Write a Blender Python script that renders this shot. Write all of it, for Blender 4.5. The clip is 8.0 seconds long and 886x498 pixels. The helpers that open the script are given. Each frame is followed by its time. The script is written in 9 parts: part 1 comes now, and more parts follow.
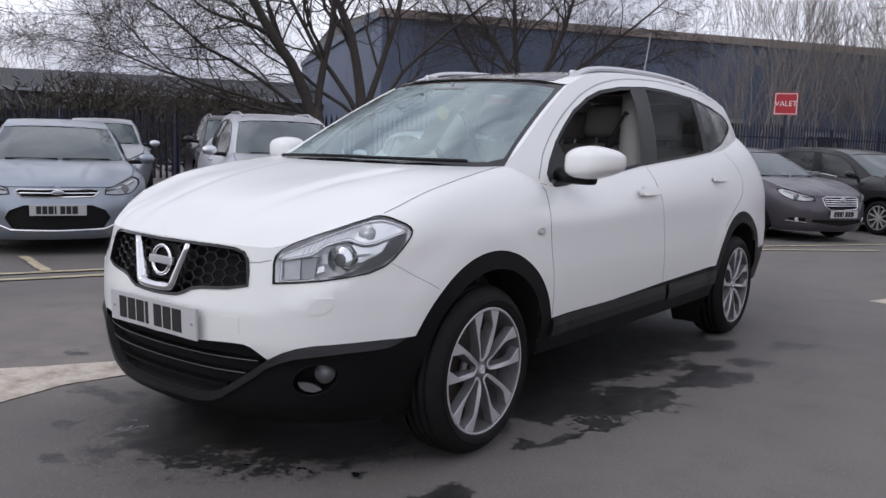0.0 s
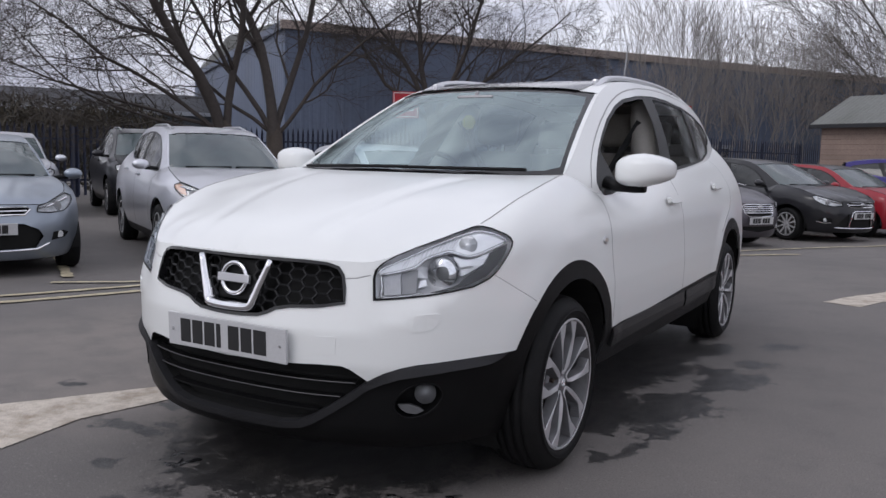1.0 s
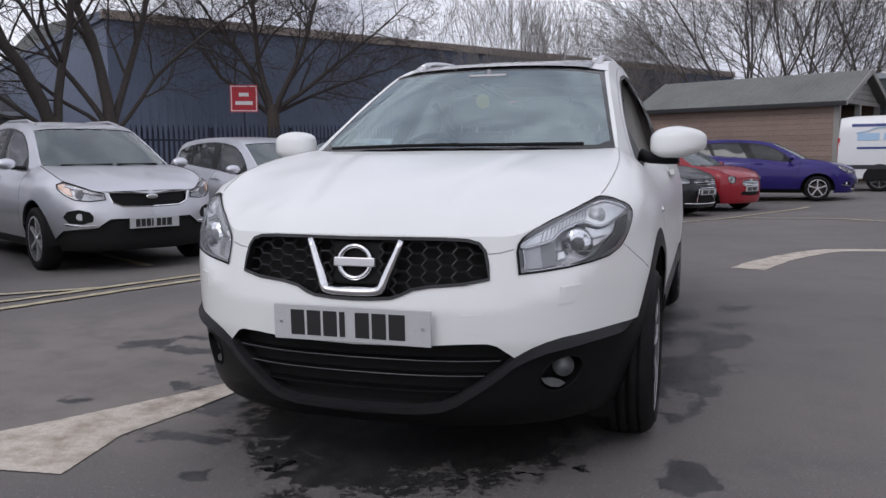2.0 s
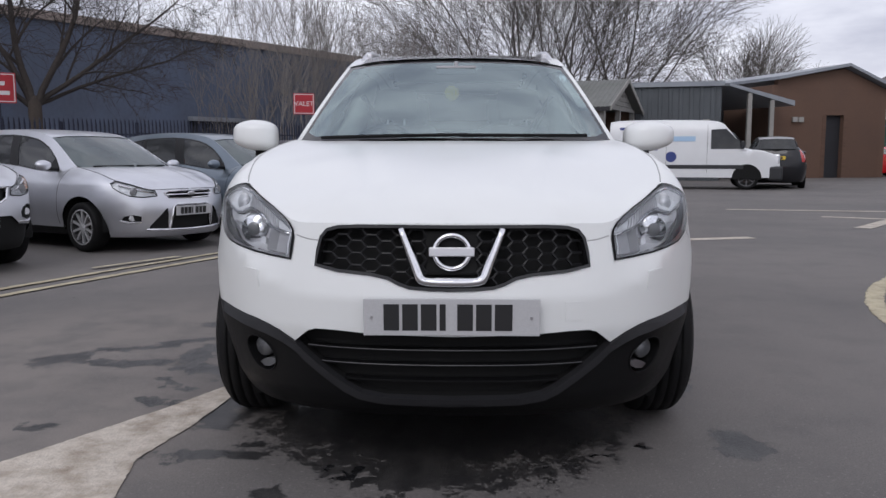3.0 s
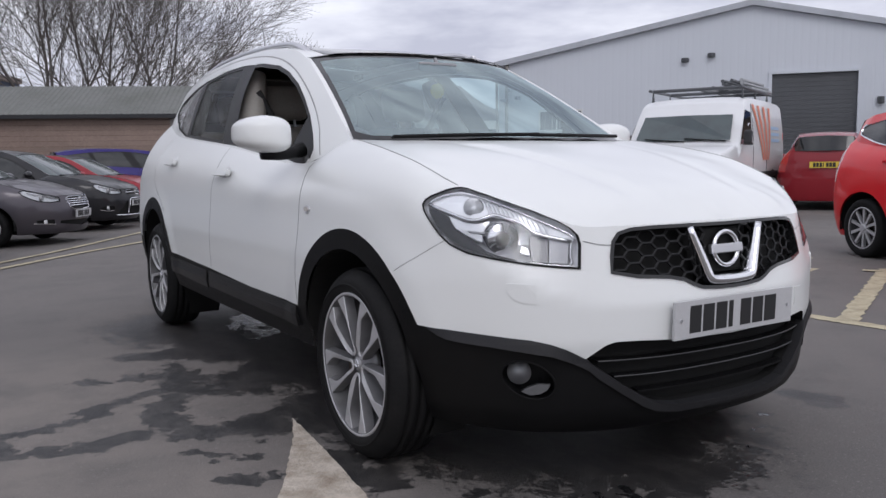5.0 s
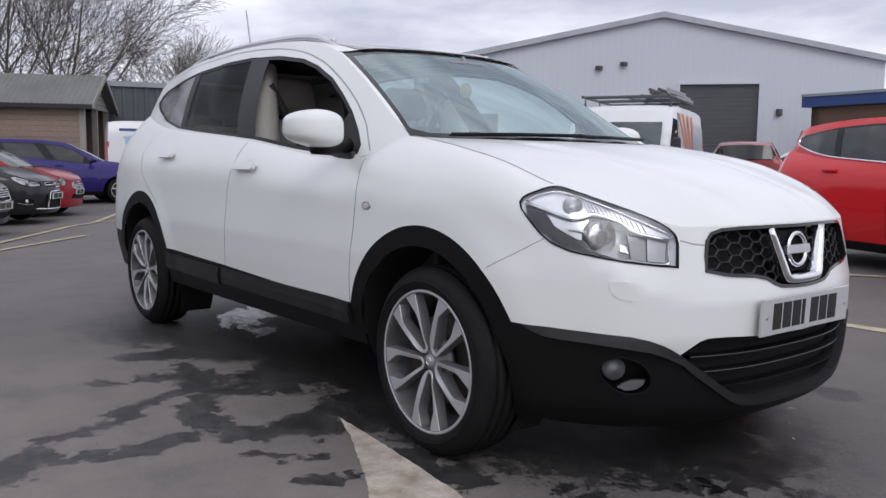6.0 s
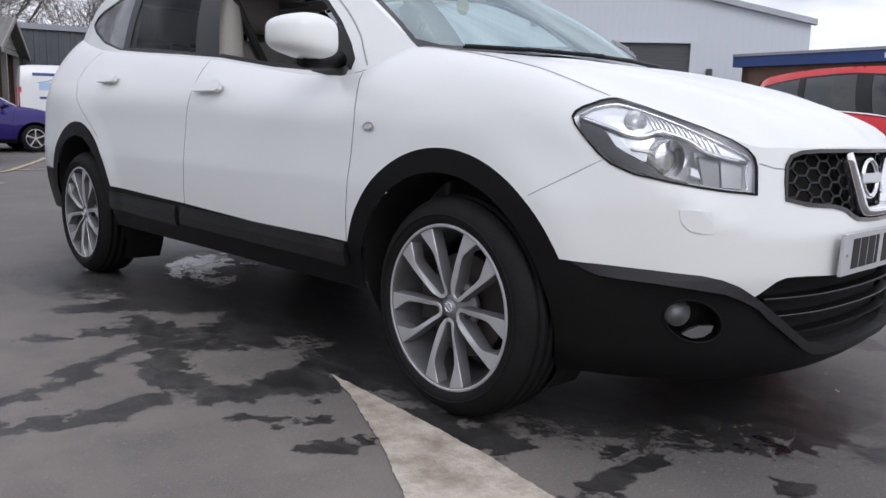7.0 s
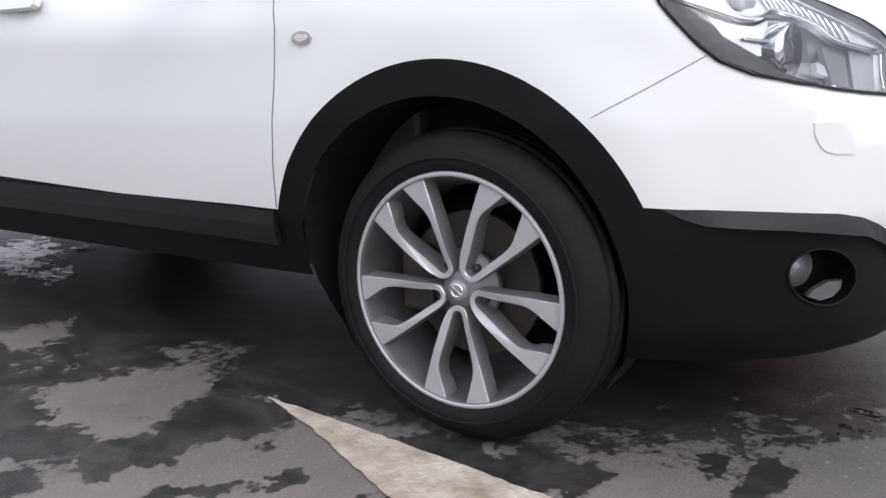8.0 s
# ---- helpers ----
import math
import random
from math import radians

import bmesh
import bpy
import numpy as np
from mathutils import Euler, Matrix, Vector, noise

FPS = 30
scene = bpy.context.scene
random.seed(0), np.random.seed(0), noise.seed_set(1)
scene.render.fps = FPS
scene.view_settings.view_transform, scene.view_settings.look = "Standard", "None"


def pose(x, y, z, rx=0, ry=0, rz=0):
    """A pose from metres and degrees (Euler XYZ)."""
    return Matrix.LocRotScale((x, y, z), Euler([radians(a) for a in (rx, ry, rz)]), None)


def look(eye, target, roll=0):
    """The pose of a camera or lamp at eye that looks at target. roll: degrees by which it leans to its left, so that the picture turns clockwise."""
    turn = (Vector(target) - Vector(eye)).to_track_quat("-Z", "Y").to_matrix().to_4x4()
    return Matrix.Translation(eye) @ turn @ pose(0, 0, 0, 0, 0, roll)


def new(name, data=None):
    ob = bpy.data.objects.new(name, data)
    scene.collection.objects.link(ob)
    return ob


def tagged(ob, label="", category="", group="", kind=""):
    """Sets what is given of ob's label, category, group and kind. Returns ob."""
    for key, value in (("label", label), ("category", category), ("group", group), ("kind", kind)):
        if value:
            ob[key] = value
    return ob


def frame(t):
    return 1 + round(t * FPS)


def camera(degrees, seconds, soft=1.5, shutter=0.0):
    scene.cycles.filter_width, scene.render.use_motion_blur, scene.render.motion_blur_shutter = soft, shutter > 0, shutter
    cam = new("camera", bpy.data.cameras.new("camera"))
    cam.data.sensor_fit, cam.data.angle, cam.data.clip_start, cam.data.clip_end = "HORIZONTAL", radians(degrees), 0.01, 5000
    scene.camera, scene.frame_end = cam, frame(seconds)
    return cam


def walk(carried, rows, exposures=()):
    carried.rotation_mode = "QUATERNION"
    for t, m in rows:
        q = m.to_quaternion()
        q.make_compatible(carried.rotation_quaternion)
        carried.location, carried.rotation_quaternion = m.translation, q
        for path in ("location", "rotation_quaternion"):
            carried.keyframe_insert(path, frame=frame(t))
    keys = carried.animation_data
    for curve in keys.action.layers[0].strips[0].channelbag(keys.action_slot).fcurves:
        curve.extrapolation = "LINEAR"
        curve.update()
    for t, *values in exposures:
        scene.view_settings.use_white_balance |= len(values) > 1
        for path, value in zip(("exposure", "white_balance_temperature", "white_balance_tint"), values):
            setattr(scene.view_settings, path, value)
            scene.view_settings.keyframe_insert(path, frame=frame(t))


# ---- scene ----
cam = camera(57.2, 8.0)
PATH = [
    (0, (2.519, -2.418, 1.141), (1.302, -0.85, 0.888), 1.8),
    (0.5, (2.275, -2.569, 1.124), (1.152, -0.936, 0.856), 0.9),
    (1, (1.907, -2.714, 1.104), (0.907, -0.996, 0.891), 1.4),
    (1.5, (1.487, -2.909, 1.072), (0.682, -1.088, 0.877), 2.1),
    (2, (1.017, -3.067, 1.03), (0.41, -1.175, 0.806), -0.4),
    (2.2, (0.838, -3.11, 1.049), (0.342, -1.188, 0.801), 0.0),
    (3.3, (-0.294, -3.183, 0.982), (-0.21, -1.197, 0.762), 0.5),
    (3.5, (-0.512, -3.134, 1.001), (-0.353, -1.152, 0.785), 1.3),
    (4, (-1.084, -2.942, 0.988), (-0.622, -1.009, 0.766), 0.8),
    (4.2, (-1.265, -2.827, 0.978), (-0.675, -0.929, 0.754), -0.1),
    (5.3, (-2.189, -2.266, 0.972), (-1.044, -0.639, 0.767), -0.5),
    (5.5, (-2.287, -2.197, 0.955), (-1.106, -0.596, 0.75), -0.4),
    (6, (-2.441, -2.083, 0.967), (-1.206, -0.524, 0.757), 0.6),
    (6.5, (-2.498, -1.958, 0.954), (-1.209, -0.445, 0.737), 2.4),
    (7, (-2.407, -1.609, 0.834), (-1.044, -0.179, 0.526), 1.5),
    (7.5, (-2.268, -1.215, 0.777), (-0.835, 0.101, 0.312), 0.5),
    (8, (-2.154, -0.823, 0.746), (-0.518, 0.243, 0.313), -1.5),
]
EXPOSURES = [(0.0, 0.03, 6150, 12), (2.0, -0.11, 6150, 12), (4.0, -0.10, 6150, 12), (6.0, 0.03, 6150, 12), (6.6, 0.07, 6150, 12), (7.0, 0.20, 6150, 11), (7.4, 0.46, 6200, 11), (8.0, 0.77, 6230, 11)]
walk(cam, [(t, look(eye, target, roll)) for t, eye, target, roll in PATH], EXPOSURES)

# ---- light: an overcast sky and a wide, weak sun behind the clouds ----
SUN_HIGH, SUN_TURN = radians(42), radians(200)


def make_world():
    world = bpy.data.worlds.new("overcast_sky")
    scene.world = world
    world.use_nodes = True
    nt = world.node_tree
    nt.nodes.clear()
    out = nt.nodes.new("ShaderNodeOutputWorld")
    back = nt.nodes.new("ShaderNodeBackground")
    sky = nt.nodes.new("ShaderNodeTexSky")
    sky.sky_type = "NISHITA"
    sky.sun_disc = False
    sky.sun_elevation, sky.sun_rotation = SUN_HIGH, SUN_TURN
    sky.air_density, sky.dust_density = 1.0, 4.0
    dim = nt.nodes.new("ShaderNodeVectorMath")
    dim.operation = "SCALE"
    dim.inputs["Scale"].default_value = 0.10
    coord = nt.nodes.new("ShaderNodeTexCoord")
    split = nt.nodes.new("ShaderNodeSeparateXYZ")
    # clouds are flattened towards the horizon
    stretch = nt.nodes.new("ShaderNodeMapping")
    stretch.inputs["Scale"].default_value = (1.0, 1.0, 3.4)
    cloud = nt.nodes.new("ShaderNodeTexNoise")
    cloud.inputs["Scale"].default_value = 2.6
    cloud.inputs["Detail"].default_value = 6.0
    cloud.inputs["Roughness"].default_value = 0.55
    ramp = nt.nodes.new("ShaderNodeValToRGB")
    ramp.color_ramp.elements[0].position, ramp.color_ramp.elements[0].color = 0.36, (0.43, 0.43, 0.49, 1)
    ramp.color_ramp.elements[1].position, ramp.color_ramp.elements[1].color = 0.64, (0.88, 0.87, 0.89, 1)
    # an overcast dome is brighter overhead
    rise = nt.nodes.new("ShaderNodeMapRange")
    rise.inputs["From Min"].default_value, rise.inputs["From Max"].default_value = 0.02, 0.9
    rise.inputs["To Min"].default_value, rise.inputs["To Max"].default_value = 1.43, 1.54
    lift = nt.nodes.new("ShaderNodeVectorMath")
    lift.operation = "SCALE"
    mix = nt.nodes.new("ShaderNodeMix")
    mix.data_type = "RGBA"
    mix.inputs["Factor"].default_value = 0.9
    link = nt.links.new
    link(coord.outputs["Generated"], stretch.inputs["Vector"])
    link(stretch.outputs[0], cloud.inputs["Vector"])
    link(cloud.outputs["Fac"], ramp.inputs[0])
    link(coord.outputs["Generated"], split.inputs[0])
    link(split.outputs["Z"], rise.inputs["Value"])
    link(ramp.outputs[0], lift.inputs[0])
    link(rise.outputs[0], lift.inputs["Scale"])
    link(sky.outputs[0], dim.inputs[0])
    link(dim.outputs[0], mix.inputs["A"])
    link(lift.outputs[0], mix.inputs["B"])
    link(mix.outputs["Result"], back.inputs["Color"])
    back.inputs["Strength"].default_value = 1.0
    link(back.outputs[0], out.inputs["Surface"])


make_world()
sun = new("sun", bpy.data.lights.new("sun", "SUN"))
sun.data.energy, sun.data.angle, sun.data.color = 0.6, radians(25), (1.0, 0.96, 0.92)
sun.matrix_basis = pose(0, 0, 30, 48, 0, -20)

# ---- materials ----


def mat(name, color, rough=0.5, metal=0.0, grain=0.0, grain_scale=40.0, stain=0.0, stain_scale=2.0, bump=0.0, bump_scale=120.0,
        coat=0.0, stain_color=None, spec=0.5, vary=0.0, coat_rough=0.05):
    """A surface with fine grain, broad stains and relief."""
    m = bpy.data.materials.new(name)
    m.use_nodes = True
    nt = m.node_tree
    b = nt.nodes["Principled BSDF"]
    b.inputs["Base Color"].default_value = (*color, 1)
    b.inputs["Roughness"].default_value = rough
    b.inputs["Metallic"].default_value = metal
    b.inputs["Specular IOR Level"].default_value = spec
    b.inputs["Coat Weight"].default_value = coat
    b.inputs["Coat Roughness"].default_value = coat_rough
    link = nt.links.new
    coord = nt.nodes.new("ShaderNodeTexCoord")
    last = None

    def blend(fac, dark, source):
        n = nt.nodes.new("ShaderNodeMix")
        n.data_type = "RGBA"
        if source is None:
            n.inputs["A"].default_value = (*color, 1)
        else:
            link(source, n.inputs["A"])
        n.inputs["B"].default_value = (*dark, 1)
        link(fac, n.inputs["Factor"])
        return n.outputs["Result"]

    def noise_fac(scale, low, high, amount, detail=5.0):
        t = nt.nodes.new("ShaderNodeTexNoise")
        t.inputs["Scale"].default_value = scale
        t.inputs["Detail"].default_value = detail
        t.inputs["Roughness"].default_value = 0.6
        link(coord.outputs["Object"], t.inputs["Vector"])
        r = nt.nodes.new("ShaderNodeMapRange")
        r.inputs["From Min"].default_value, r.inputs["From Max"].default_value = low, high
        r.inputs["To Min"].default_value, r.inputs["To Max"].default_value = 0.0, amount
        link(t.outputs["Fac"], r.inputs["Value"])
        return r.outputs[0]

    if stain:
        last = blend(noise_fac(stain_scale, 0.42, 0.72, stain), stain_color or tuple(c * 0.45 for c in color), last)
    if grain:
        last = blend(noise_fac(grain_scale, 0.35, 0.7, grain, 2.0), tuple(c * 0.5 for c in color), last)
    if vary:
        info = nt.nodes.new("ShaderNodeObjectInfo")
        r = nt.nodes.new("ShaderNodeMapRange")
        r.inputs["To Min"].default_value, r.inputs["To Max"].default_value = 0.0, vary
        link(info.outputs["Random"], r.inputs["Value"])
        last = blend(r.outputs[0], tuple(c * 0.4 for c in color), last)
    if last is not None:
        link(last, b.inputs["Base Color"])
    if bump:
        t = nt.nodes.new("ShaderNodeTexNoise")
        t.inputs["Scale"].default_value = bump_scale
        t.inputs["Detail"].default_value = 3.0
        link(coord.outputs["Object"], t.inputs["Vector"])
        n = nt.nodes.new("ShaderNodeBump")
        n.inputs["Strength"].default_value = bump
        n.inputs["Distance"].default_value = 0.01
        link(t.outputs["Fac"], n.inputs["Height"])
        link(n.outputs[0], b.inputs["Normal"])
    return m


def glass_mat(name, tint, rough=0.0, mirror=1.5, sheen=(0.97, 0.99, 1.0)):
    """A thin pane: clear with the gloss of glass."""
    m = bpy.data.materials.new(name)
    m.use_nodes = True
    nt = m.node_tree
    nt.nodes.clear()
    out = nt.nodes.new("ShaderNodeOutputMaterial")
    clear = nt.nodes.new("ShaderNodeBsdfTransparent")
    clear.inputs[0].default_value = (*tint, 1)
    gloss = nt.nodes.new("ShaderNodeBsdfGlossy")
    gloss.inputs["Color"].default_value = (*sheen, 1)
    gloss.inputs["Roughness"].default_value = rough
    fres = nt.nodes.new("ShaderNodeFresnel")
    fres.inputs["IOR"].default_value = mirror
    mix = nt.nodes.new("ShaderNodeMixShader")
    nt.links.new(fres.outputs[0], mix.inputs[0])
    nt.links.new(clear.outputs[0], mix.inputs[1])
    nt.links.new(gloss.outputs[0], mix.inputs[2])
    nt.links.new(mix.outputs[0], out.inputs[0])
    return m


def asphalt_mat():
    """Worn grey tarmac, damp in patches, with run-off beside the washed car and wet, painted-in shade under it."""
    m = bpy.data.materials.new("asphalt")
    m.use_nodes = True
    nt = m.node_tree
    b = nt.nodes["Principled BSDF"]
    link = nt.links.new
    coord = nt.nodes.new("ShaderNodeTexCoord")

    def tex(scale, detail=4.0, rough=0.6, stretch=None, warp=0.0):
        t = nt.nodes.new("ShaderNodeTexNoise")
        t.inputs["Scale"].default_value = scale
        t.inputs["Detail"].default_value = detail
        t.inputs["Roughness"].default_value = rough
        t.inputs["Distortion"].default_value = warp
        if stretch:
            mp = nt.nodes.new("ShaderNodeMapping")
            mp.inputs["Scale"].default_value = stretch
            mp.inputs["Rotation"].default_value = (0, 0, 0.5)
            link(coord.outputs["Object"], mp.inputs["Vector"])
            link(mp.outputs[0], t.inputs["Vector"])
        else:
            link(coord.outputs["Object"], t.inputs["Vector"])
        return t.outputs["Fac"]

    def remap(v, a, c, lo=0.0, hi=1.0):
        r = nt.nodes.new("ShaderNodeMapRange")
        r.interpolation_type = "SMOOTHSTEP"
        for k, x in (("From Min", a), ("From Max", c), ("To Min", lo), ("To Max", hi)):
            r.inputs[k].default_value = x
        link(v, r.inputs["Value"])
        return r.outputs[0]

    def math_(op, a, c):
        n = nt.nodes.new("ShaderNodeMath")
        n.operation = op
        for k, x in enumerate((a, c)):
            if isinstance(x, (int, float)):
                n.inputs[k].default_value = x
            else:
                link(x, n.inputs[k])
        return n.outputs[0]

    def mix(f, a, c):
        n = nt.nodes.new("ShaderNodeMix")
        n.data_type = "RGBA"
        link(f, n.inputs["Factor"])
        for k, x in (("A", a), ("B", c)):
            if isinstance(x, tuple):
                n.inputs[k].default_value = (*x, 1)
            else:
                link(x, n.inputs[k])
        return n.outputs["Result"]

    def bend(vector, scale, amount):
        t = nt.nodes.new("ShaderNodeTexNoise")
        t.inputs["Scale"].default_value = scale
        t.inputs["Detail"].default_value = 4.0
        link(coord.outputs["Object"], t.inputs["Vector"])
        n = nt.nodes.new("ShaderNodeVectorMath")
        n.operation = "MULTIPLY_ADD"
        link(t.outputs["Color"], n.inputs[0])
        n.inputs[1].default_value = (amount, amount, 0)
        link(vector, n.inputs[2])
        m = nt.nodes.new("ShaderNodeVectorMath")
        m.operation = "SUBTRACT"
        link(n.outputs[0], m.inputs[0])
        m.inputs[1].default_value = (amount / 2, amount / 2, 0)
        return m.outputs[0]

    bent = bend(bend(coord.outputs["Object"], 5.0, 0.30), 19.0, 0.14)

    def blob(x, y, rx, ry, turn=0.0, edge=0.5):
        mp = nt.nodes.new("ShaderNodeMapping")
        mp.vector_type = "TEXTURE"
        mp.inputs["Location"].default_value = (x, y, 0)
        mp.inputs["Rotation"].default_value = (0, 0, radians(turn))
        mp.inputs["Scale"].default_value = (rx, ry, 1)
        link(bent, mp.inputs["Vector"])
        n = nt.nodes.new("ShaderNodeVectorMath")
        n.operation = "LENGTH"
        link(mp.outputs[0], n.inputs[0])
        return remap(n.outputs["Value"], edge, 1.32, 1.0, 0.0)

    base = mix(remap(tex(0.35, 5.0), 0.35, 0.7), (0.165, 0.150, 0.140), (0.118, 0.109, 0.104))
    base = mix(remap(tex(2.2, 6.0, 0.65), 0.45, 0.75, 0.0, 0.5), base, (0.088, 0.083, 0.081))
    base = mix(remap(tex(160.0, 2.0), 0.45, 0.72, 0.0, 0.70), base, (0.07, 0.067, 0.065))
    base = mix(remap(tex(70.0, 2.0), 0.60, 0.72, 0.0, 0.50), base, (0.27, 0.255, 0.24))

    def most(rows):
        z = None
        for r in rows:
            k = blob(*r)
            z = k if z is None else math_("MAXIMUM", z, k)
        return z
    # where pale silt has dried
    base = mix(math_("MULTIPLY", most(DUSTY), remap(tex(3.5, 5.0, 0.6), 0.30, 0.62, 0.15, 0.62)), base, (0.235, 0.208, 0.186))
    # where water lies and underbody shade is painted: run-off along both sides of the car and drips before it, with
    # islands that have dried
    zones = math_("SUBTRACT", most(WET_AND_SHADE), math_("MULTIPLY", most(DRY), 0.75))
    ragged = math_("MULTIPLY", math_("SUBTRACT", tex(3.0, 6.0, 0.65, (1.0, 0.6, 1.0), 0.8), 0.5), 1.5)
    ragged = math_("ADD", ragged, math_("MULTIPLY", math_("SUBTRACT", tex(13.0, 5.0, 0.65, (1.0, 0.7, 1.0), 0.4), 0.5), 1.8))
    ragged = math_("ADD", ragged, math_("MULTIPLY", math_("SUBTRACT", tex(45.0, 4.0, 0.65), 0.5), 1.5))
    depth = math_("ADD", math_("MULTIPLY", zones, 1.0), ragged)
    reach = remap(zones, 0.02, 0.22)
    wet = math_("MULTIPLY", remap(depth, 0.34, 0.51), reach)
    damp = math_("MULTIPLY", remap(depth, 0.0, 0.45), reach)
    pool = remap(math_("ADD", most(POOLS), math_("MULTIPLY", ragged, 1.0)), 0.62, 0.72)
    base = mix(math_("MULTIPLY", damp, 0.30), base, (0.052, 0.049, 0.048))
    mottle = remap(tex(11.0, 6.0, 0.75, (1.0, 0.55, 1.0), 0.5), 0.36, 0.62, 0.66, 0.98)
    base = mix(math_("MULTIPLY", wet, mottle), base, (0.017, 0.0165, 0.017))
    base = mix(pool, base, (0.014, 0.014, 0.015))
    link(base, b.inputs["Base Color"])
    rough = math_("SUBTRACT", 0.74, math_("MULTIPLY", wet, 0.28))
    rough = math_("MULTIPLY", rough, math_("SUBTRACT", 1.0, math_("MULTIPLY", pool, 0.88)))
    link(rough, b.inputs["Roughness"])
    b.inputs["Specular IOR Level"].default_value = 0.4
    n = nt.nodes.new("ShaderNodeBump")
    n.inputs["Strength"].default_value = 0.35
    n.inputs["Distance"].default_value = 0.006
    ripple = math_("MULTIPLY", math_("MULTIPLY", tex(30.0, 3.0, 0.6, (1.0, 0.35, 1.0)), pool), 2.5)
    link(math_("ADD", math_("MULTIPLY", tex(140.0, 3.0), math_("SUBTRACT", 1.0, math_("MULTIPLY", pool, 0.95))), ripple), n.inputs["Height"])
    link(n.outputs[0], b.inputs["Normal"])
    return m


def paint_line_mat(name, color, worn):
    """Road paint, cracked and worn through to the tarmac."""
    m = mat(name, color, 0.65, grain=0.35, grain_scale=45, stain=worn * 0.95, stain_scale=8.5, stain_color=(0.22, 0.165, 0.11), bump=0.6, bump_scale=90)
    return m


# x, y, half sizes, turn and core of each darkened area: damp and painted shade under the car, damp along its two sides,
# before its nose
# the first blob darkens the car's footprint: wet tarmac and its shade in one colour
UNDER_WET_SHADE = [(-0.06, 1.50, 0.84, 2.10, 0, 0.88), (-0.68, 0.76, 0.50, 0.12, -112, 0.45), (-0.9, 2.6, 0.4, 0.6, 0, 0.2)]
LEFT_SIDE = [
    (0.93, 0.18, 0.07, 0.06, 10, 0.45), (1.00, 0.31, 0.16, 0.05, 77, 0.45), (1.02, 0.59, 0.10, 0.06, 72, 0.45), (0.91, 0.79, 0.20, 0.16, 69, 0.45), (0.99, 1.07, 0.26, 0.14, 63, 0.45),
    (1.09, 1.01, 0.16, 0.11, 61, 0.45), (1.14, 1.61, 0.34, 0.13, 71, 0.45), (1.17, 2.09, 0.15, 0.08, 69, 0.45), (1.02, 1.77, 0.14, 0.07, 61, 0.45), (1.26, 2.68, 0.18, 0.10, 58, 0.3),
    # first blob of this row: shade near the front wheel, darkened into the tarmac colour
    (0.76, 0.54, 0.17, 0.13, 71, 0.45), (0.69, 0.88, 0.22, 0.15, 58, 0.45), (0.79, 1.66, 0.26, 0.10, 63, 0.45), (0.69, 2.01, 0.26, 0.07, 82, 0.45), (0.87, 2.33, 0.29, 0.10, 70, 0.45),
]
RIGHT_SIDE = [
    (-1.94, 0.70, 0.16, 0.09, 54, 0.45), (-1.76, 0.90, 0.15, 0.05, 7, 0.45), (-1.51, 1.04, 0.25, 0.055, 37, 0.45), (-1.25, 1.20, 0.15, 0.05, 15, 0.45), (-1.74, 0.63, 0.14, 0.05, -5, 0.45),
    (-1.53, 0.64, 0.14, 0.08, 5, 0.45), (-1.44, 0.64, 0.08, 0.09, -3, 0.45), (-1.26, 0.89, 0.30, 0.09, -108, 0.45), (-1.22, 0.55, 0.14, 0.10, -22, 0.45), (-1.02, 0.54, 0.17, 0.16, -46, 0.45),
    (-1.08, 1.36, 0.38, 0.12, -96, 0.45), (-0.99, 1.89, 0.32, 0.15, -20, 0.45), (-0.94, 1.09, 0.15, 0.11, -16, 0.45), (-0.81, 0.88, 0.20, 0.08, -54, 0.45), (-1.44, 1.51, 0.09, 0.06, -22, 0.35),
    (-1.20, 1.47, 0.12, 0.07, -36, 0.45),
]
WHEEL_SIDE = [(-1.27, 0.29, 0.08, 0.035, -29, 0.5), (-1.26, 0.20, 0.03, 0.03, 7, 0.5), (-1.16, 0.21, 0.05, 0.03, -11, 0.5), (-1.23, 0.02, 0.09, 0.06, -29, 0.5), (-0.91, 0.02, 0.16, 0.08, -89, 0.45), (-0.87, -0.17, 0.12, 0.10, -92, 0.45)]
NOSE_DRIPS = [
    (-0.66, -0.45, 0.05, 0.04, -29, 0.5), (-0.52, -0.47, 0.06, 0.04, -14, 0.5), (-0.36, -0.67, 0.12, 0.06, -25, 0.45), (-0.13, -0.74, 0.15, 0.13, -33, 0.45), (-0.27, -0.80, 0.07, 0.06, -17, 0.45),
    (-0.53, -0.34, 0.03, 0.03, -25, 0.5), (1.00, -0.46, 0.13, 0.11, -81, 0.4), (-0.55, -0.87, 0.09, 0.05, 20, 0.4), (-0.22, -1.09, 0.09, 0.035, 30, 0.4), (0.29, -0.68, 0.06, 0.035, 0, 0.5),
    (0.65, -0.42, 0.04, 0.03, 0, 0.5), (0.13, -0.80, 0.04, 0.025, 0, 0.5), (-0.81, -0.57, 0.22, 0.06, 0, 0.3), (-1.53, -0.28, 0.07, 0.045, 0, 0.4), (0.51, -0.55, 0.04, 0.025, 0, 0.5),
]
WET_AND_SHADE = UNDER_WET_SHADE + LEFT_SIDE + RIGHT_SIDE + WHEEL_SIDE + NOSE_DRIPS
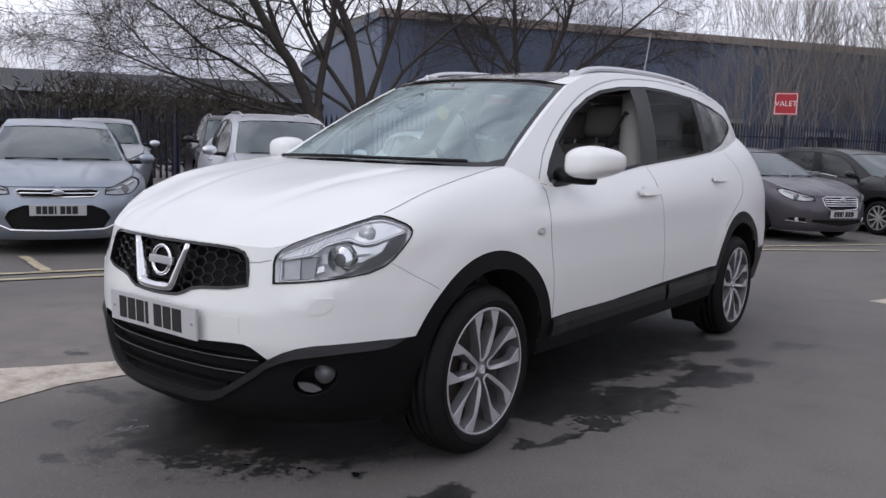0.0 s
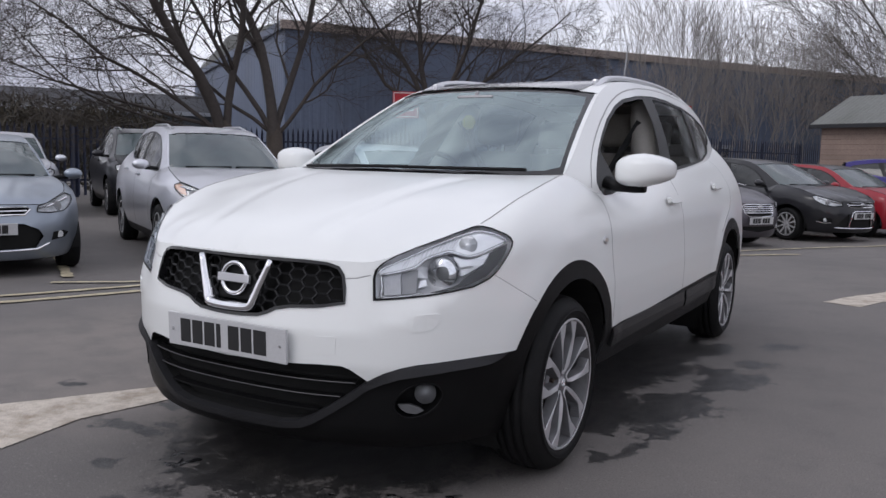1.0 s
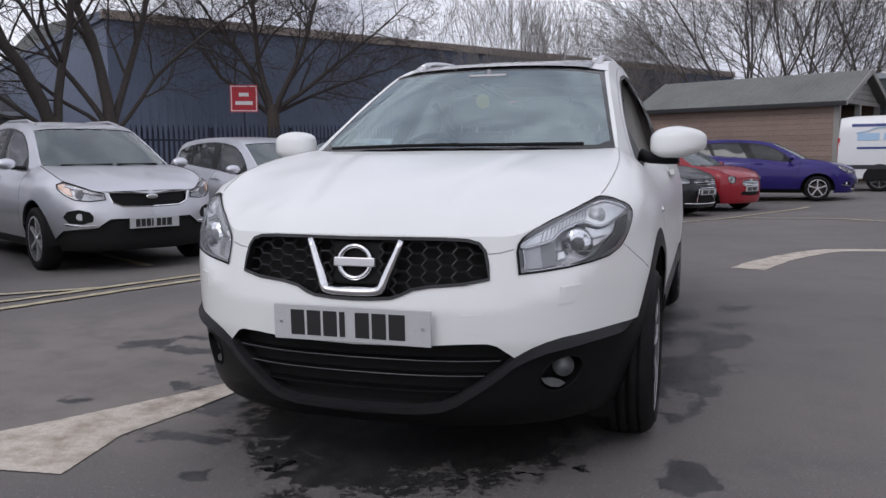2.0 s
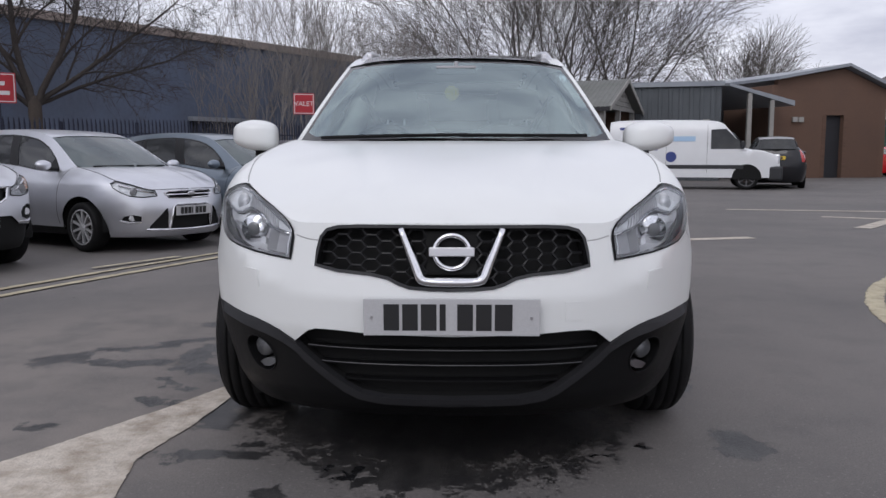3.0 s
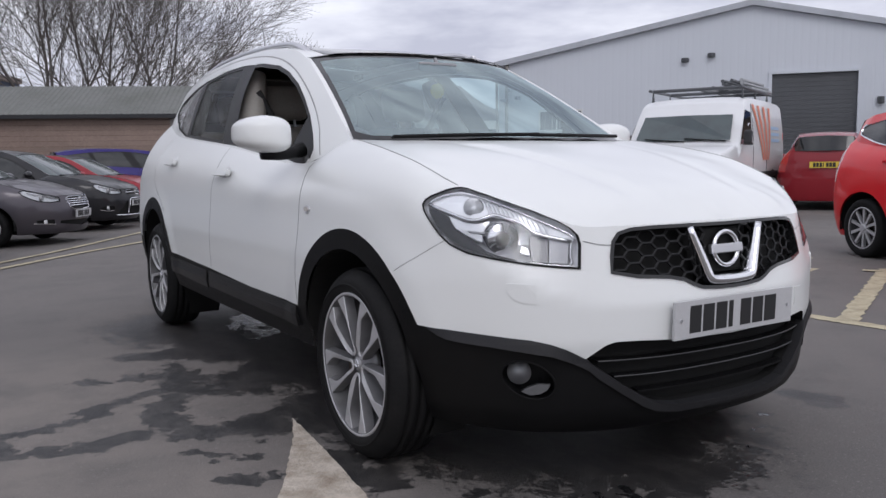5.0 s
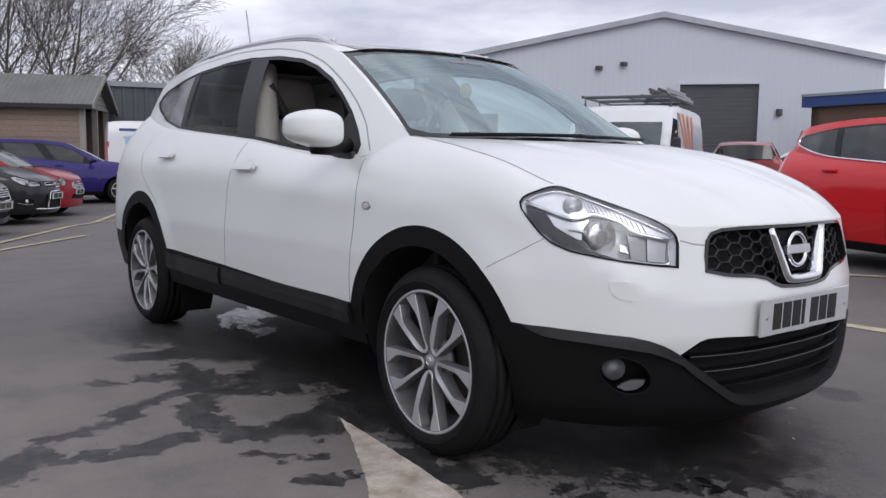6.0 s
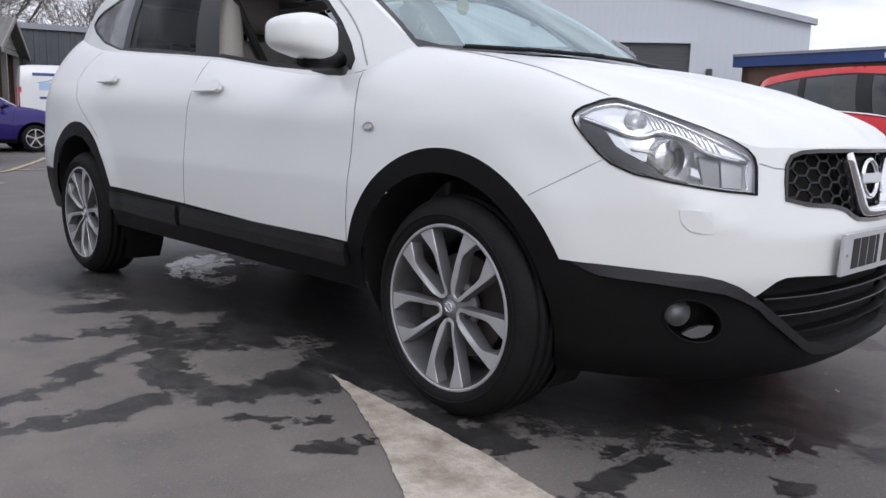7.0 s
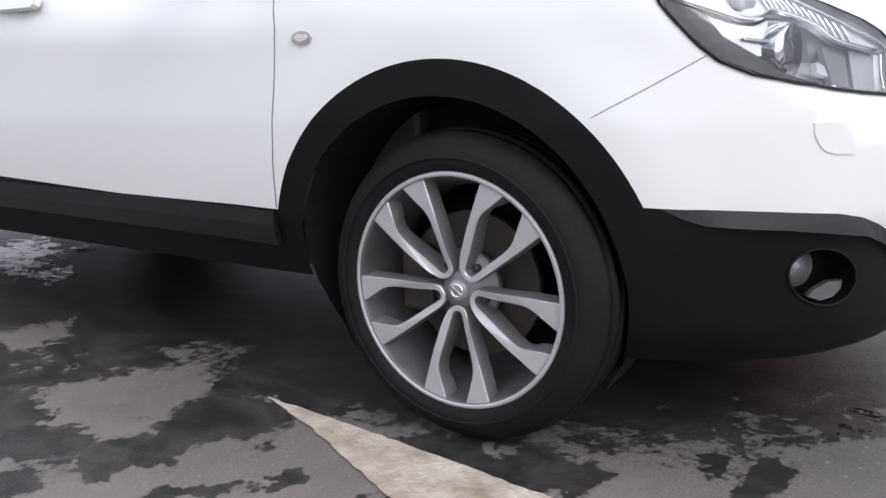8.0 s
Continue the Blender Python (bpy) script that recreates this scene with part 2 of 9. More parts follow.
# islands that have dried
DRY = [(-0.88, 1.53, 0.17, 0.19, -57, 0.45), (-0.93, 0.82, 0.24, 0.12, 6, 0.45), (-0.73, 0.88, 0.13, 0.09, -36, 0.45), (0.86, 1.28, 0.20, 0.09, 62, 0.45), (0.84, 0.42, 0.10, 0.10, 60, 0.4)]
DUSTY = [(-2.0, 0.9, 1.3, 1.6, -20, 0.2), (-1.4, -0.3, 0.7, 0.8, 0, 0.2)]
POOLS = [(-0.28, 2.62, 0.24, 0.58, -36, 0.2), (-0.40, 2.15, 0.10, 0.28, -30, 0.2), (-0.02, 2.52, 0.05, 0.04, 60, 0.5), (-0.34, -0.69, 0.10, 0.055, -25, 0.3), (0.31, -0.66, 0.022, 0.013, 20, 0.7),
         (0.51, -0.55, 0.020, 0.013, 0, 0.7), (0.64, -0.42, 0.020, 0.012, 40, 0.7)]
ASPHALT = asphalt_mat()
WHITE_LINE = paint_line_mat("white_road_paint", (0.57, 0.51, 0.435), 0.95)
YELLOW_LINE = paint_line_mat("yellow_road_paint", (0.52, 0.46, 0.31), 0.8)
# car materials
WHITE_PAINT = mat("white_car_paint", (0.745, 0.757, 0.747), 0.38, coat=0.7, coat_rough=0.20, stain=0.05, stain_scale=3.0, stain_color=(0.70, 0.69, 0.66))
BLACK_PLASTIC = mat("black_plastic", (0.0055, 0.0055, 0.006), 0.42, grain=0.4, grain_scale=300, bump=0.15, bump_scale=500, spec=0.15, stain=0.2, stain_scale=5, stain_color=(0.013, 0.0125, 0.012))
SILL_PLASTIC = mat("satin_sill_plastic", (0.010, 0.010, 0.011), 0.36, grain=0.3, grain_scale=300, bump=0.12, bump_scale=500, spec=0.35, stain=0.3, stain_scale=4, stain_color=(0.022, 0.021, 0.020))
# black plastic in a paler tone, skylight on the upturned fold put into colour
LIT_PLASTIC = mat("grey_lip_plastic", (0.022, 0.022, 0.024), 0.5, grain=0.4, grain_scale=250, stain=0.3, stain_scale=6, spec=0.2)
GLOSS_BLACK = mat("gloss_black_trim", (0.012, 0.012, 0.013), 0.12, stain=0.1, stain_scale=8)
PILLAR_BLACK = mat("satin_black_pillar", (0.011, 0.011, 0.012), 0.45, coat=0.05, spec=0.22, stain=0.2, stain_scale=6)
CAVITY = mat("dark_cavity", (0.009, 0.009, 0.009), 0.8, spec=0.25)
SEAM = mat("panel_gap", (0.36, 0.36, 0.36), 0.8)
RUBBER = mat("tyre_rubber", (0.011, 0.011, 0.0115), 0.62, grain=0.4, grain_scale=120, stain=0.35, stain_scale=14, stain_color=(0.024, 0.023, 0.022), spec=0.12, bump=0.15, bump_scale=260)
CHROME = mat("chrome", (0.78, 0.78, 0.80), 0.12, metal=1.0, stain=0.15, stain_scale=30)
SATIN_CHROME = mat("satin_silver", (0.62, 0.62, 0.64), 0.28, metal=0.9)
ALLOY = mat("machined_alloy", (0.56, 0.56, 0.575), 0.40, metal=0.45, grain=0.25, grain_scale=400, stain=0.18, stain_scale=12)
ALLOY_DARK = mat("painted_alloy_sides", (0.20, 0.20, 0.21), 0.45, metal=0.35, stain=0.4, stain_scale=15, stain_color=(0.09, 0.085, 0.08))
BARREL = mat("grimy_alloy_barrel", (0.13, 0.13, 0.135), 0.5, metal=0.3, stain=0.6, stain_scale=12, stain_color=(0.045, 0.042, 0.04))
BRAKE = mat("brake_iron", (0.06, 0.056, 0.053), 0.6, metal=0.5, stain=0.6, stain_scale=20, stain_color=(0.09, 0.05, 0.03))
LAMP_SHELL = mat("lamp_reflector", (0.88, 0.89, 0.91), 0.18, metal=0.4, stain=0.25, stain_scale=22, stain_color=(0.45, 0.45, 0.47))
LAMP_GREY = mat("lamp_grey_bezel", (0.28, 0.28, 0.29), 0.35, metal=0.3)
LAMP_COVER = glass_mat("clear_lamp_cover", (0.97, 0.98, 0.99), 0.02, 1.45)
WINDSCREEN = glass_mat("windscreen_glass", (0.52, 0.68, 0.67), 0.0, 3.6, (0.82, 0.96, 0.98))
TINTED = glass_mat("tinted_door_glass", (0.42, 0.43, 0.43), 0.0, 1.08)
DARK_GLASS = mat("dark_privacy_glass", (0.03, 0.032, 0.035), 0.05, spec=0.8)
ROOF_GLASS = mat("black_roof_glass", (0.015, 0.016, 0.018), 0.10, spec=0.5, stain=0.2, stain_scale=3, stain_color=(0.05, 0.05, 0.05))
PLATE_WHITE = mat("plate_white", (0.50, 0.50, 0.51), 0.35, grain=0.15, grain_scale=200)
PLATE_YELLOW = mat("plate_yellow", (0.72, 0.52, 0.06), 0.35, grain=0.15, grain_scale=200)
PLATE_INK = mat("plate_ink", (0.015, 0.015, 0.016), 0.5)
SEAT_CREAM = mat("cream_seat_cloth", (0.29, 0.27, 0.245), 0.8, grain=0.3, grain_scale=150, stain=0.2, stain_scale=6, bump=0.3, bump_scale=300)
TRIM_CREAM = mat("beige_pillar_trim", (0.42, 0.40, 0.37), 0.6, grain=0.15, grain_scale=90)
DASH = mat("dashboard_plastic", (0.035, 0.036, 0.038), 0.6, grain=0.3, grain_scale=200, bump=0.2, bump_scale=400)
RED_LAMP = mat("red_lamp", (0.45, 0.02, 0.02), 0.15, coat=1.0)
AMBER = mat("amber_lamp", (0.40, 0.22, 0.15), 0.15, coat=1.0)
YELLOW_TAG = mat("yellow_tag", (0.75, 0.65, 0.10), 0.6)
# surroundings
BLUE_SHEET = mat("weathered_blue_cladding", (0.135, 0.163, 0.232), 0.6, grain=0.2, grain_scale=8, stain=0.7, stain_scale=0.22, stain_color=(0.100, 0.108, 0.130), spec=0.3)
FASCIA = mat("faded_buff_fascia", (0.34, 0.28, 0.25), 0.7, stain=0.5, stain_scale=0.5)
DARK_DOOR = mat("dark_doorway", (0.02, 0.02, 0.024), 0.6, stain=0.3, stain_scale=1)
FENCE_BLUE = mat("dark_blue_fence_paint", (0.022, 0.028, 0.060), 0.5, vary=0.5, stain=0.3, stain_scale=3)
BARK = mat("grey_brown_bark", (0.075, 0.060, 0.050), 0.9, grain=0.5, grain_scale=25, stain=0.5, stain_scale=3, bump=0.6, bump_scale=30)
# twigs of distant trees, the haze of distance mixed into a paler colour
TWIG_HAZED = mat("grey_brown_twigs", (0.152, 0.136, 0.127), 0.9, grain=0.4, grain_scale=8)
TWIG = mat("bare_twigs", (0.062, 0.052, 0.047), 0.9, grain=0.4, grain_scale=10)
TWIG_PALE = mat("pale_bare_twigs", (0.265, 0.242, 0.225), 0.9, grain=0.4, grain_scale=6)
EVERGREEN = mat("evergreen_leaf", (0.075, 0.095, 0.065), 0.8, grain=0.5, grain_scale=3)
BRAMBLE = mat("winter_bramble", (0.060, 0.050, 0.036), 0.95, grain=0.6, grain_scale=5, stain=0.6, stain_scale=1.0, stain_color=(0.035, 0.035, 0.022))
SIGN_RED = mat("red_sign_board", (0.42, 0.018, 0.030), 0.4, stain=0.2, stain_scale=4)
SIGN_WHITE = mat("white_sign_lettering", (0.70, 0.68, 0.68), 0.5)
SHED_BOARD = mat("pinkish_timber_boards", (0.33, 0.245, 0.205), 0.8, vary=0.35, grain=0.4, grain_scale=14, stain=0.5, stain_scale=0.9, stain_color=(0.20, 0.15, 0.13))
SHED_ROOF = mat("grey_corrugated_roof", (0.17, 0.175, 0.165), 0.8, grain=0.3, grain_scale=6, stain=0.6, stain_scale=0.6, stain_color=(0.10, 0.105, 0.09))
ROOF_SLATE = mat("dark_slate_roof", (0.034, 0.036, 0.044), 0.75, grain=0.3, grain_scale=5, stain=0.5, stain_scale=0.5, stain_color=(0.04, 0.042, 0.045))
GARAGE_GREY = mat("slate_grey_cladding", (0.085, 0.095, 0.105), 0.6, stain=0.4, stain_scale=0.6)
BRICK_WALL = mat("brown_brick", (0.155, 0.090, 0.062), 0.85, vary=0.4, grain=0.4, grain_scale=30, stain=0.4, stain_scale=0.5, stain_color=(0.09, 0.06, 0.05))
CONCRETE = mat("pale_weathered_concrete", (0.33, 0.32, 0.30), 0.85, grain=0.3, grain_scale=20, stain=0.5, stain_scale=0.8)
PALE_SHEET = mat("pale_grey_steel_cladding", (0.58, 0.61, 0.66), 0.5, stain=0.25, stain_scale=0.15, stain_color=(0.50, 0.53, 0.57))
TRIM_GREY = mat("grey_eaves_trim", (0.30, 0.32, 0.35), 0.5, stain=0.3, stain_scale=1)
SHUTTER = mat("dark_grey_roller_shutter", (0.075, 0.080, 0.088), 0.5, stain=0.3, stain_scale=0.8)
PLINTH = mat("dark_brick_plinth", (0.075, 0.062, 0.058), 0.85, stain=0.5, stain_scale=0.7, grain=0.3, grain_scale=12)
BLUE_FASCIA = mat("bright_blue_fascia", (0.030, 0.065, 0.21), 0.4, stain=0.2, stain_scale=1)
BROWN_WALL = mat("brown_panel_wall", (0.14, 0.085, 0.06), 0.8, stain=0.4, stain_scale=0.8)
GREEN_SHEET = mat("dark_green_cladding", (0.035, 0.085, 0.055), 0.6, stain=0.4, stain_scale=0.3)
WHITE_SHEET = mat("white_cladding", (0.60, 0.61, 0.60), 0.6, stain=0.3, stain_scale=0.3)
GATE_BLUE = mat("blue_gate_paint", (0.05, 0.11, 0.28), 0.5, stain=0.3, stain_scale=2)
HILL = mat("brown_hillside", (0.150, 0.143, 0.145), 0.95, stain=0.7, stain_scale=0.02, stain_color=(0.105, 0.10, 0.095), grain=0.4, grain_scale=0.12)
WINDOW_DARK = mat("dark_window_pane", (0.03, 0.032, 0.036), 0.1)
POLE_GREY = mat("galvanised_steel", (0.36, 0.37, 0.38), 0.5, metal=0.4, stain=0.3, stain_scale=5)
VERGE = mat("pale_verge_trim", (0.44, 0.46, 0.50), 0.5, stain=0.3, stain_scale=1)

# ---- helpers for building ----


def finish(name, verts, faces, material, parent=None, label="", smooth=False):
    me = bpy.data.meshes.new(name)
    me.from_pydata([tuple(v) for v in verts], [], faces)
    if material:
        for m in (material if isinstance(material, (list, tuple)) else [material]):
            me.materials.append(m)
    if smooth:
        me.polygons.foreach_set("use_smooth", [True] * len(me.polygons))
    me.update()
    ob = new(name, me)
    if parent:
        ob.parent = parent
    if label:
        tagged(ob, label)
    return ob


def part(name, bm, material, parent, label="", smooth=False):
    """Links a bmesh as one mesh object under a thing or a part."""
    me = bpy.data.meshes.new(name)
    bmesh.ops.recalc_face_normals(bm, faces=bm.faces)
    bm.to_mesh(me)
    bm.free()
    for m in (material if isinstance(material, (list, tuple)) else [material]):
        me.materials.append(m)
    if smooth:
        me.polygons.foreach_set("use_smooth", [True] * len(me.polygons))
    ob = new(name, me)
    ob.parent = parent
    if label:
        tagged(ob, label)
    return ob


def empty(name, m=None):
    ob = new(name)
    ob.empty_display_size = 0.2
    if m is not None:
        ob.matrix_basis = m
    return ob


def add_box(bm, lo, hi, m=None, bevel=0.0):
    """A box between two corners, with its edges rounded off."""
    x0, y0, z0 = lo
    x1, y1, z1 = hi
    vs = [bm.verts.new(v) for v in ((x0, y0, z0), (x1, y0, z0), (x1, y1, z0), (x0, y1, z0), (x0, y0, z1), (x1, y0, z1), (x1, y1, z1), (x0, y1, z1))]
    fs = [bm.faces.new([vs[i] for i in f]) for f in ((3, 2, 1, 0), (4, 5, 6, 7), (0, 1, 5, 4), (1, 2, 6, 5), (2, 3, 7, 6), (3, 0, 4, 7))]
    if bevel:
        edges = list({e for f in fs for e in f.edges})
        out = bmesh.ops.bevel(bm, geom=edges, offset=bevel, segments=2, profile=0.5, affect="EDGES")
        vs = list({v for f in out["faces"] for v in f.verts} | {v for v in vs if v.is_valid})
    if m is not None:
        bmesh.ops.transform(bm, matrix=m, verts=vs)
    return vs


def box(lo, hi, m=None, bevel=0.0):
    bm = bmesh.new()
    add_box(bm, lo, hi, m, bevel)
    return bm


def add_prism(bm, outline, z0, z1, m=None):
    """A polygon in the plane, drawn up from z0 to z1."""
    lo = [bm.verts.new((x, y, z0)) for x, y in outline]
    hi = [bm.verts.new((x, y, z1)) for x, y in outline]
    bm.faces.new(lo[::-1])
    bm.faces.new(hi)
    n = len(lo)
    for i in range(n):
        bm.faces.new((lo[i], lo[(i + 1) % n], hi[(i + 1) % n], hi[i]))
    if m is not None:
        bmesh.ops.transform(bm, matrix=m, verts=lo + hi)
    return lo + hi


def add_tube(bm, points, radii, sides=6, cap=True):
    """A round bar along a line of points."""
    pts = [Vector(p) for p in points]
    if isinstance(radii, (int, float)):
        radii = [radii] * len(pts)
    rings = []
    side = None
    for i, p in enumerate(pts):
        d = (pts[min(i + 1, len(pts) - 1)] - pts[max(i - 1, 0)]).normalized()
        if side is None:
            side = d.orthogonal().normalized()
        side = (side - d * side.dot(d)).normalized()
        up = d.cross(side)
        rings.append([bm.verts.new(p + radii[i] * (math.cos(a) * side + math.sin(a) * up)) for a in (2 * math.pi * k / sides for k in range(sides))])
    for r0, r1 in zip(rings, rings[1:]):
        for k in range(sides):
            bm.faces.new((r0[k], r0[(k + 1) % sides], r1[(k + 1) % sides], r1[k]))
    if cap:
        bm.faces.new(rings[0][::-1])
        bm.faces.new(rings[-1])


def smooth_line(pts, n):
    """A soft curve through points, as n points (Catmull-Rom)."""
    p = np.array(pts, float)
    p = np.vstack([2 * p[0] - p[1], p, 2 * p[-1] - p[-2]])
    out = []
    for t in np.linspace(0, len(pts) - 1 - 1e-9, n):
        i = int(t)
        f = t - i
        a, b, c, d = p[i:i + 4]
        out.append(0.5 * ((2 * b) + (c - a) * f + (2 * a - 5 * b + 4 * c - d) * f * f + (3 * b - a - 3 * c + d) * f ** 3))
    return np.array(out)


def strip(name, line, width, material, z=0.004, parent=None, label="", ragged=0.0, seed=1):
    """A painted line on the ground, with uneven edges."""
    rng = random.Random(seed)
    line = np.array(line, float)
    vs, fs = [], []
    for i, p in enumerate(line):
        d = line[min(i + 1, len(line) - 1)] - line[max(i - 1, 0)]
        d = d / np.hypot(*d)
        w = width[i] if isinstance(width, (list, tuple)) else width
        for s in (-1, 1):
            o = s * w / 2 + rng.uniform(-ragged, ragged)
            vs.append((p[0] - d[1] * o, p[1] + d[0] * o, z + lie(p[0] - d[1] * o, p[1] + d[0] * o)))
    for i in range(len(line) - 1):
        fs.append((2 * i, 2 * i + 2, 2 * i + 3, 2 * i + 1))
    return finish(name, vs, fs, material, parent, label)


# ---- ground and road paint ----
def lie(x, y):
    """Height of the tarmac: a shallow drained hollow runs under the row of parked cars."""
    u, v = 0.857 * x - 0.515 * y, 0.487 * x + 0.873 * y
    deep = np.interp(v, (-8, -3, 1, 6, 10, 12, 15, 17.5, 20), (0, 0.10, 0.12, 0.12, 0.14, 0.145, 0.15, 0.07, 0))
    down = min(1.0, max(0.0, (-3.2 - u) / 3.0)) * min(1.0, max(0.0, (u + 11.8) / 2.0))
    return -float(deep) * down


def make_ground():
    xs = [-3000, -400, -60] + [-24 + 0.3 * k for k in range(128)] + [20, 60, 400, 3000]
    ys = [-3000, -400, -60, -20] + [-12 + 0.3 * k for k in range(128)] + [60, 400, 3000]
    n = len(xs)
    vs = [(x, y, lie(x, y)) for y in ys for x in xs]
    fs = [(j * n + i, j * n + i + 1, (j + 1) * n + i + 1, (j + 1) * n + i) for j in range(len(ys) - 1) for i in range(n - 1)]
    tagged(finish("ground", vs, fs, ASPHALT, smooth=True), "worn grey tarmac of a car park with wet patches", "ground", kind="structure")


make_ground()


def ragged_polygon(name, outline, material, z, step, amount, seed):
    rng = random.Random(seed)
    pts = []
    for i, a in enumerate(outline):
        b = outline[(i + 1) % len(outline)]
        n = max(1, int(math.dist(a, b) / step))
        for k in range(n):
            f = k / n
            pts.append((a[0] + (b[0] - a[0]) * f + rng.uniform(-amount, amount), a[1] + (b[1] - a[1]) * f + rng.uniform(-amount, amount)))
    bm = bmesh.new()
    vs = [bm.verts.new((x, y, z)) for x, y in pts]
    bmesh.ops.triangulate(bm, faces=[bm.faces.new(vs)])
    me = bpy.data.meshes.new(name)
    bm.to_mesh(me)
    bm.free()
    me.materials.append(material)
    return new(name, me)


arrow = ragged_polygon("road_arrow", [(-0.88, 0.515), (-0.915, 0.15), (-0.97, -0.3), (-1.04, -0.62), (-0.97, -1.0), (-1.2, -1.03), (-2.0, -1.12),
                                      (-2.02, -0.98), (-1.6, -0.86), (-1.41, -0.56), (-1.13, -0.06), (-0.97, 0.28)], WHITE_LINE, 0.004, 0.02, 0.0032, 3)
tagged(arrow, "worn white painted arrow on the tarmac", "road marking", kind="structure")
hook = strip("turn_arrow", smooth_line([(1.42, 4.75), (1.62, 5.3), (1.95, 5.95), (2.35, 6.5), (2.9, 6.65), (3.6, 6.85)], 24),
             [0.30] * 6 + [0.26] * 6 + [0.24] * 6 + [0.22] * 6, WHITE_LINE, ragged=0.008)
tagged(hook, "curved white painted arrow on the tarmac", "road marking", kind="structure")

ROW_LINES = [
    ([(-4.9, -2.2), (-4.3, -0.4), (-3.8, 1.15), (-3.25, 3.15), (-2.15, 6.1), (-0.95, 7.85), (0.55, 9.4)], 0.11),
    ([(-5.3, -2.2), (-4.7, -0.4), (-4.15, 1.3), (-3.55, 3.3), (-2.6, 5.9), (-1.6, 7.7), (-0.6, 9.15), (0.9, 11.6), (1.45, 12.3), (3.2, 16.2)], 0.10),
    ([(1.45, 12.3), (3.9, 10.7)], 0.10),
    ([(-4.75, 1.75), (-3.75, 2.55)], 0.09),
    ([(-5.6, 1.3), (-4.3, 0.9)], 0.09),
    ([(-5.0, 2.1), (-9.5, 4.9)], 0.10), ([(-4.6, 4.2), (-8.6, 6.6)], 0.10), ([(-3.5, 4.45), (-3.0, 5.4)], 0.09),
]
BAY_LINES = [
    ([(4.5, 4.4), (4.0, 3.95), (3.45, 3.35), (3.05, 2.75), (2.75, 2.1), (2.6, 1.5), (2.55, 0.75), (2.58, 0.0), (2.62, -1.5)], 0.12),
    ([(2.6, 0.42), (5.0, 1.55)], 0.12),
    ([(2.62, 1.36), (4.55, 1.95)], 0.10), ([(3.3, 2.85), (4.5, 3.2), (7.0, 4.0)], 0.10), ([(4.75, 1.62), (5.3, 0.7), (6.0, -0.5)], 0.10),
    ([(4.2, 3.3), (5.2, 2.4)], 0.09),
]
for k, (pts, w) in enumerate(ROW_LINES + BAY_LINES):
    tagged(strip("bay_line", smooth_line(pts, 24 * len(pts)), w, YELLOW_LINE, z=0.010 + 0.0012 * k if k < len(ROW_LINES) else 0.004 + 0.0012 * (k - len(ROW_LINES)), ragged=0.012, seed=k),
           "faded yellow painted parking bay line", "road marking", kind="structure")
for k, pts in enumerate([[(6.0, 10.4), (7.6, 9.4), (9.2, 8.6)], [(5.6, 8.2), (6.4, 9.2), (8.0, 11.3), (10.7, 15.5)], [(5.0, 12.2), (8.0, 11.6)]]):
    tagged(strip("kerb_line", smooth_line(pts, 16), 0.22, WHITE_LINE, z=0.005 + 0.0012 * k, ragged=0.01, seed=50 + k), "pale worn painted strip across the tarmac", "road marking", kind="structure")

# ---- buildings and boundary ----


def ribbed(bm, p, q, z0, z1, pitch=0.5, deep=0.04, thick=0.2):
    """A ribbed cladding wall from p to q with thickness behind it (to the left of the way from p to q)."""
    p, q = Vector((*p, 0)), Vector((*q, 0))
    d = (q - p)
    n = max(1, int(d.length / pitch))
    u = d / n
    side = Vector((-d.y, d.x, 0)).normalized()
    line = []
    for i in range(n):
        b = p + u * i
        line += [b, b + u * 0.30, b + u * 0.38 + side * deep, b + u * 0.92 + side * deep]
    line.append(q)
    lo = [bm.verts.new((v.x, v.y, z0)) for v in line]
    hi = [bm.verts.new((v.x, v.y, z1)) for v in line]
    for i in range(len(line) - 1):
        bm.faces.new((lo[i], lo[i + 1], hi[i + 1], hi[i]))
    back = [bm.verts.new((v.x, v.y, z)) for v, z in ((p + side * thick, z0), (q + side * thick, z0), (q + side * thick, z1), (p + side * thick, z1))]
    bm.faces.new(back[::-1])


def along(p, q, s, off=0.0):
    """A point s metres on from p towards q, off metres to the left."""
    d = Vector((q[0] - p[0], q[1] - p[1])).normalized()
    return (p[0] + d.x * s - d.y * off, p[1] + d.y * s + d.x * off)


def wall_box(bm, p, q, z0, z1, thick, off=0.0):
    """An upright slab from p to q."""
    a, b = along(p, q, 0, off), along(p, q, math.dist(p, q), off)
    c, d = along(p, q, math.dist(p, q), off + thick), along(p, q, 0, off + thick)
    add_prism(bm, [a, b, c, d], z0, z1)


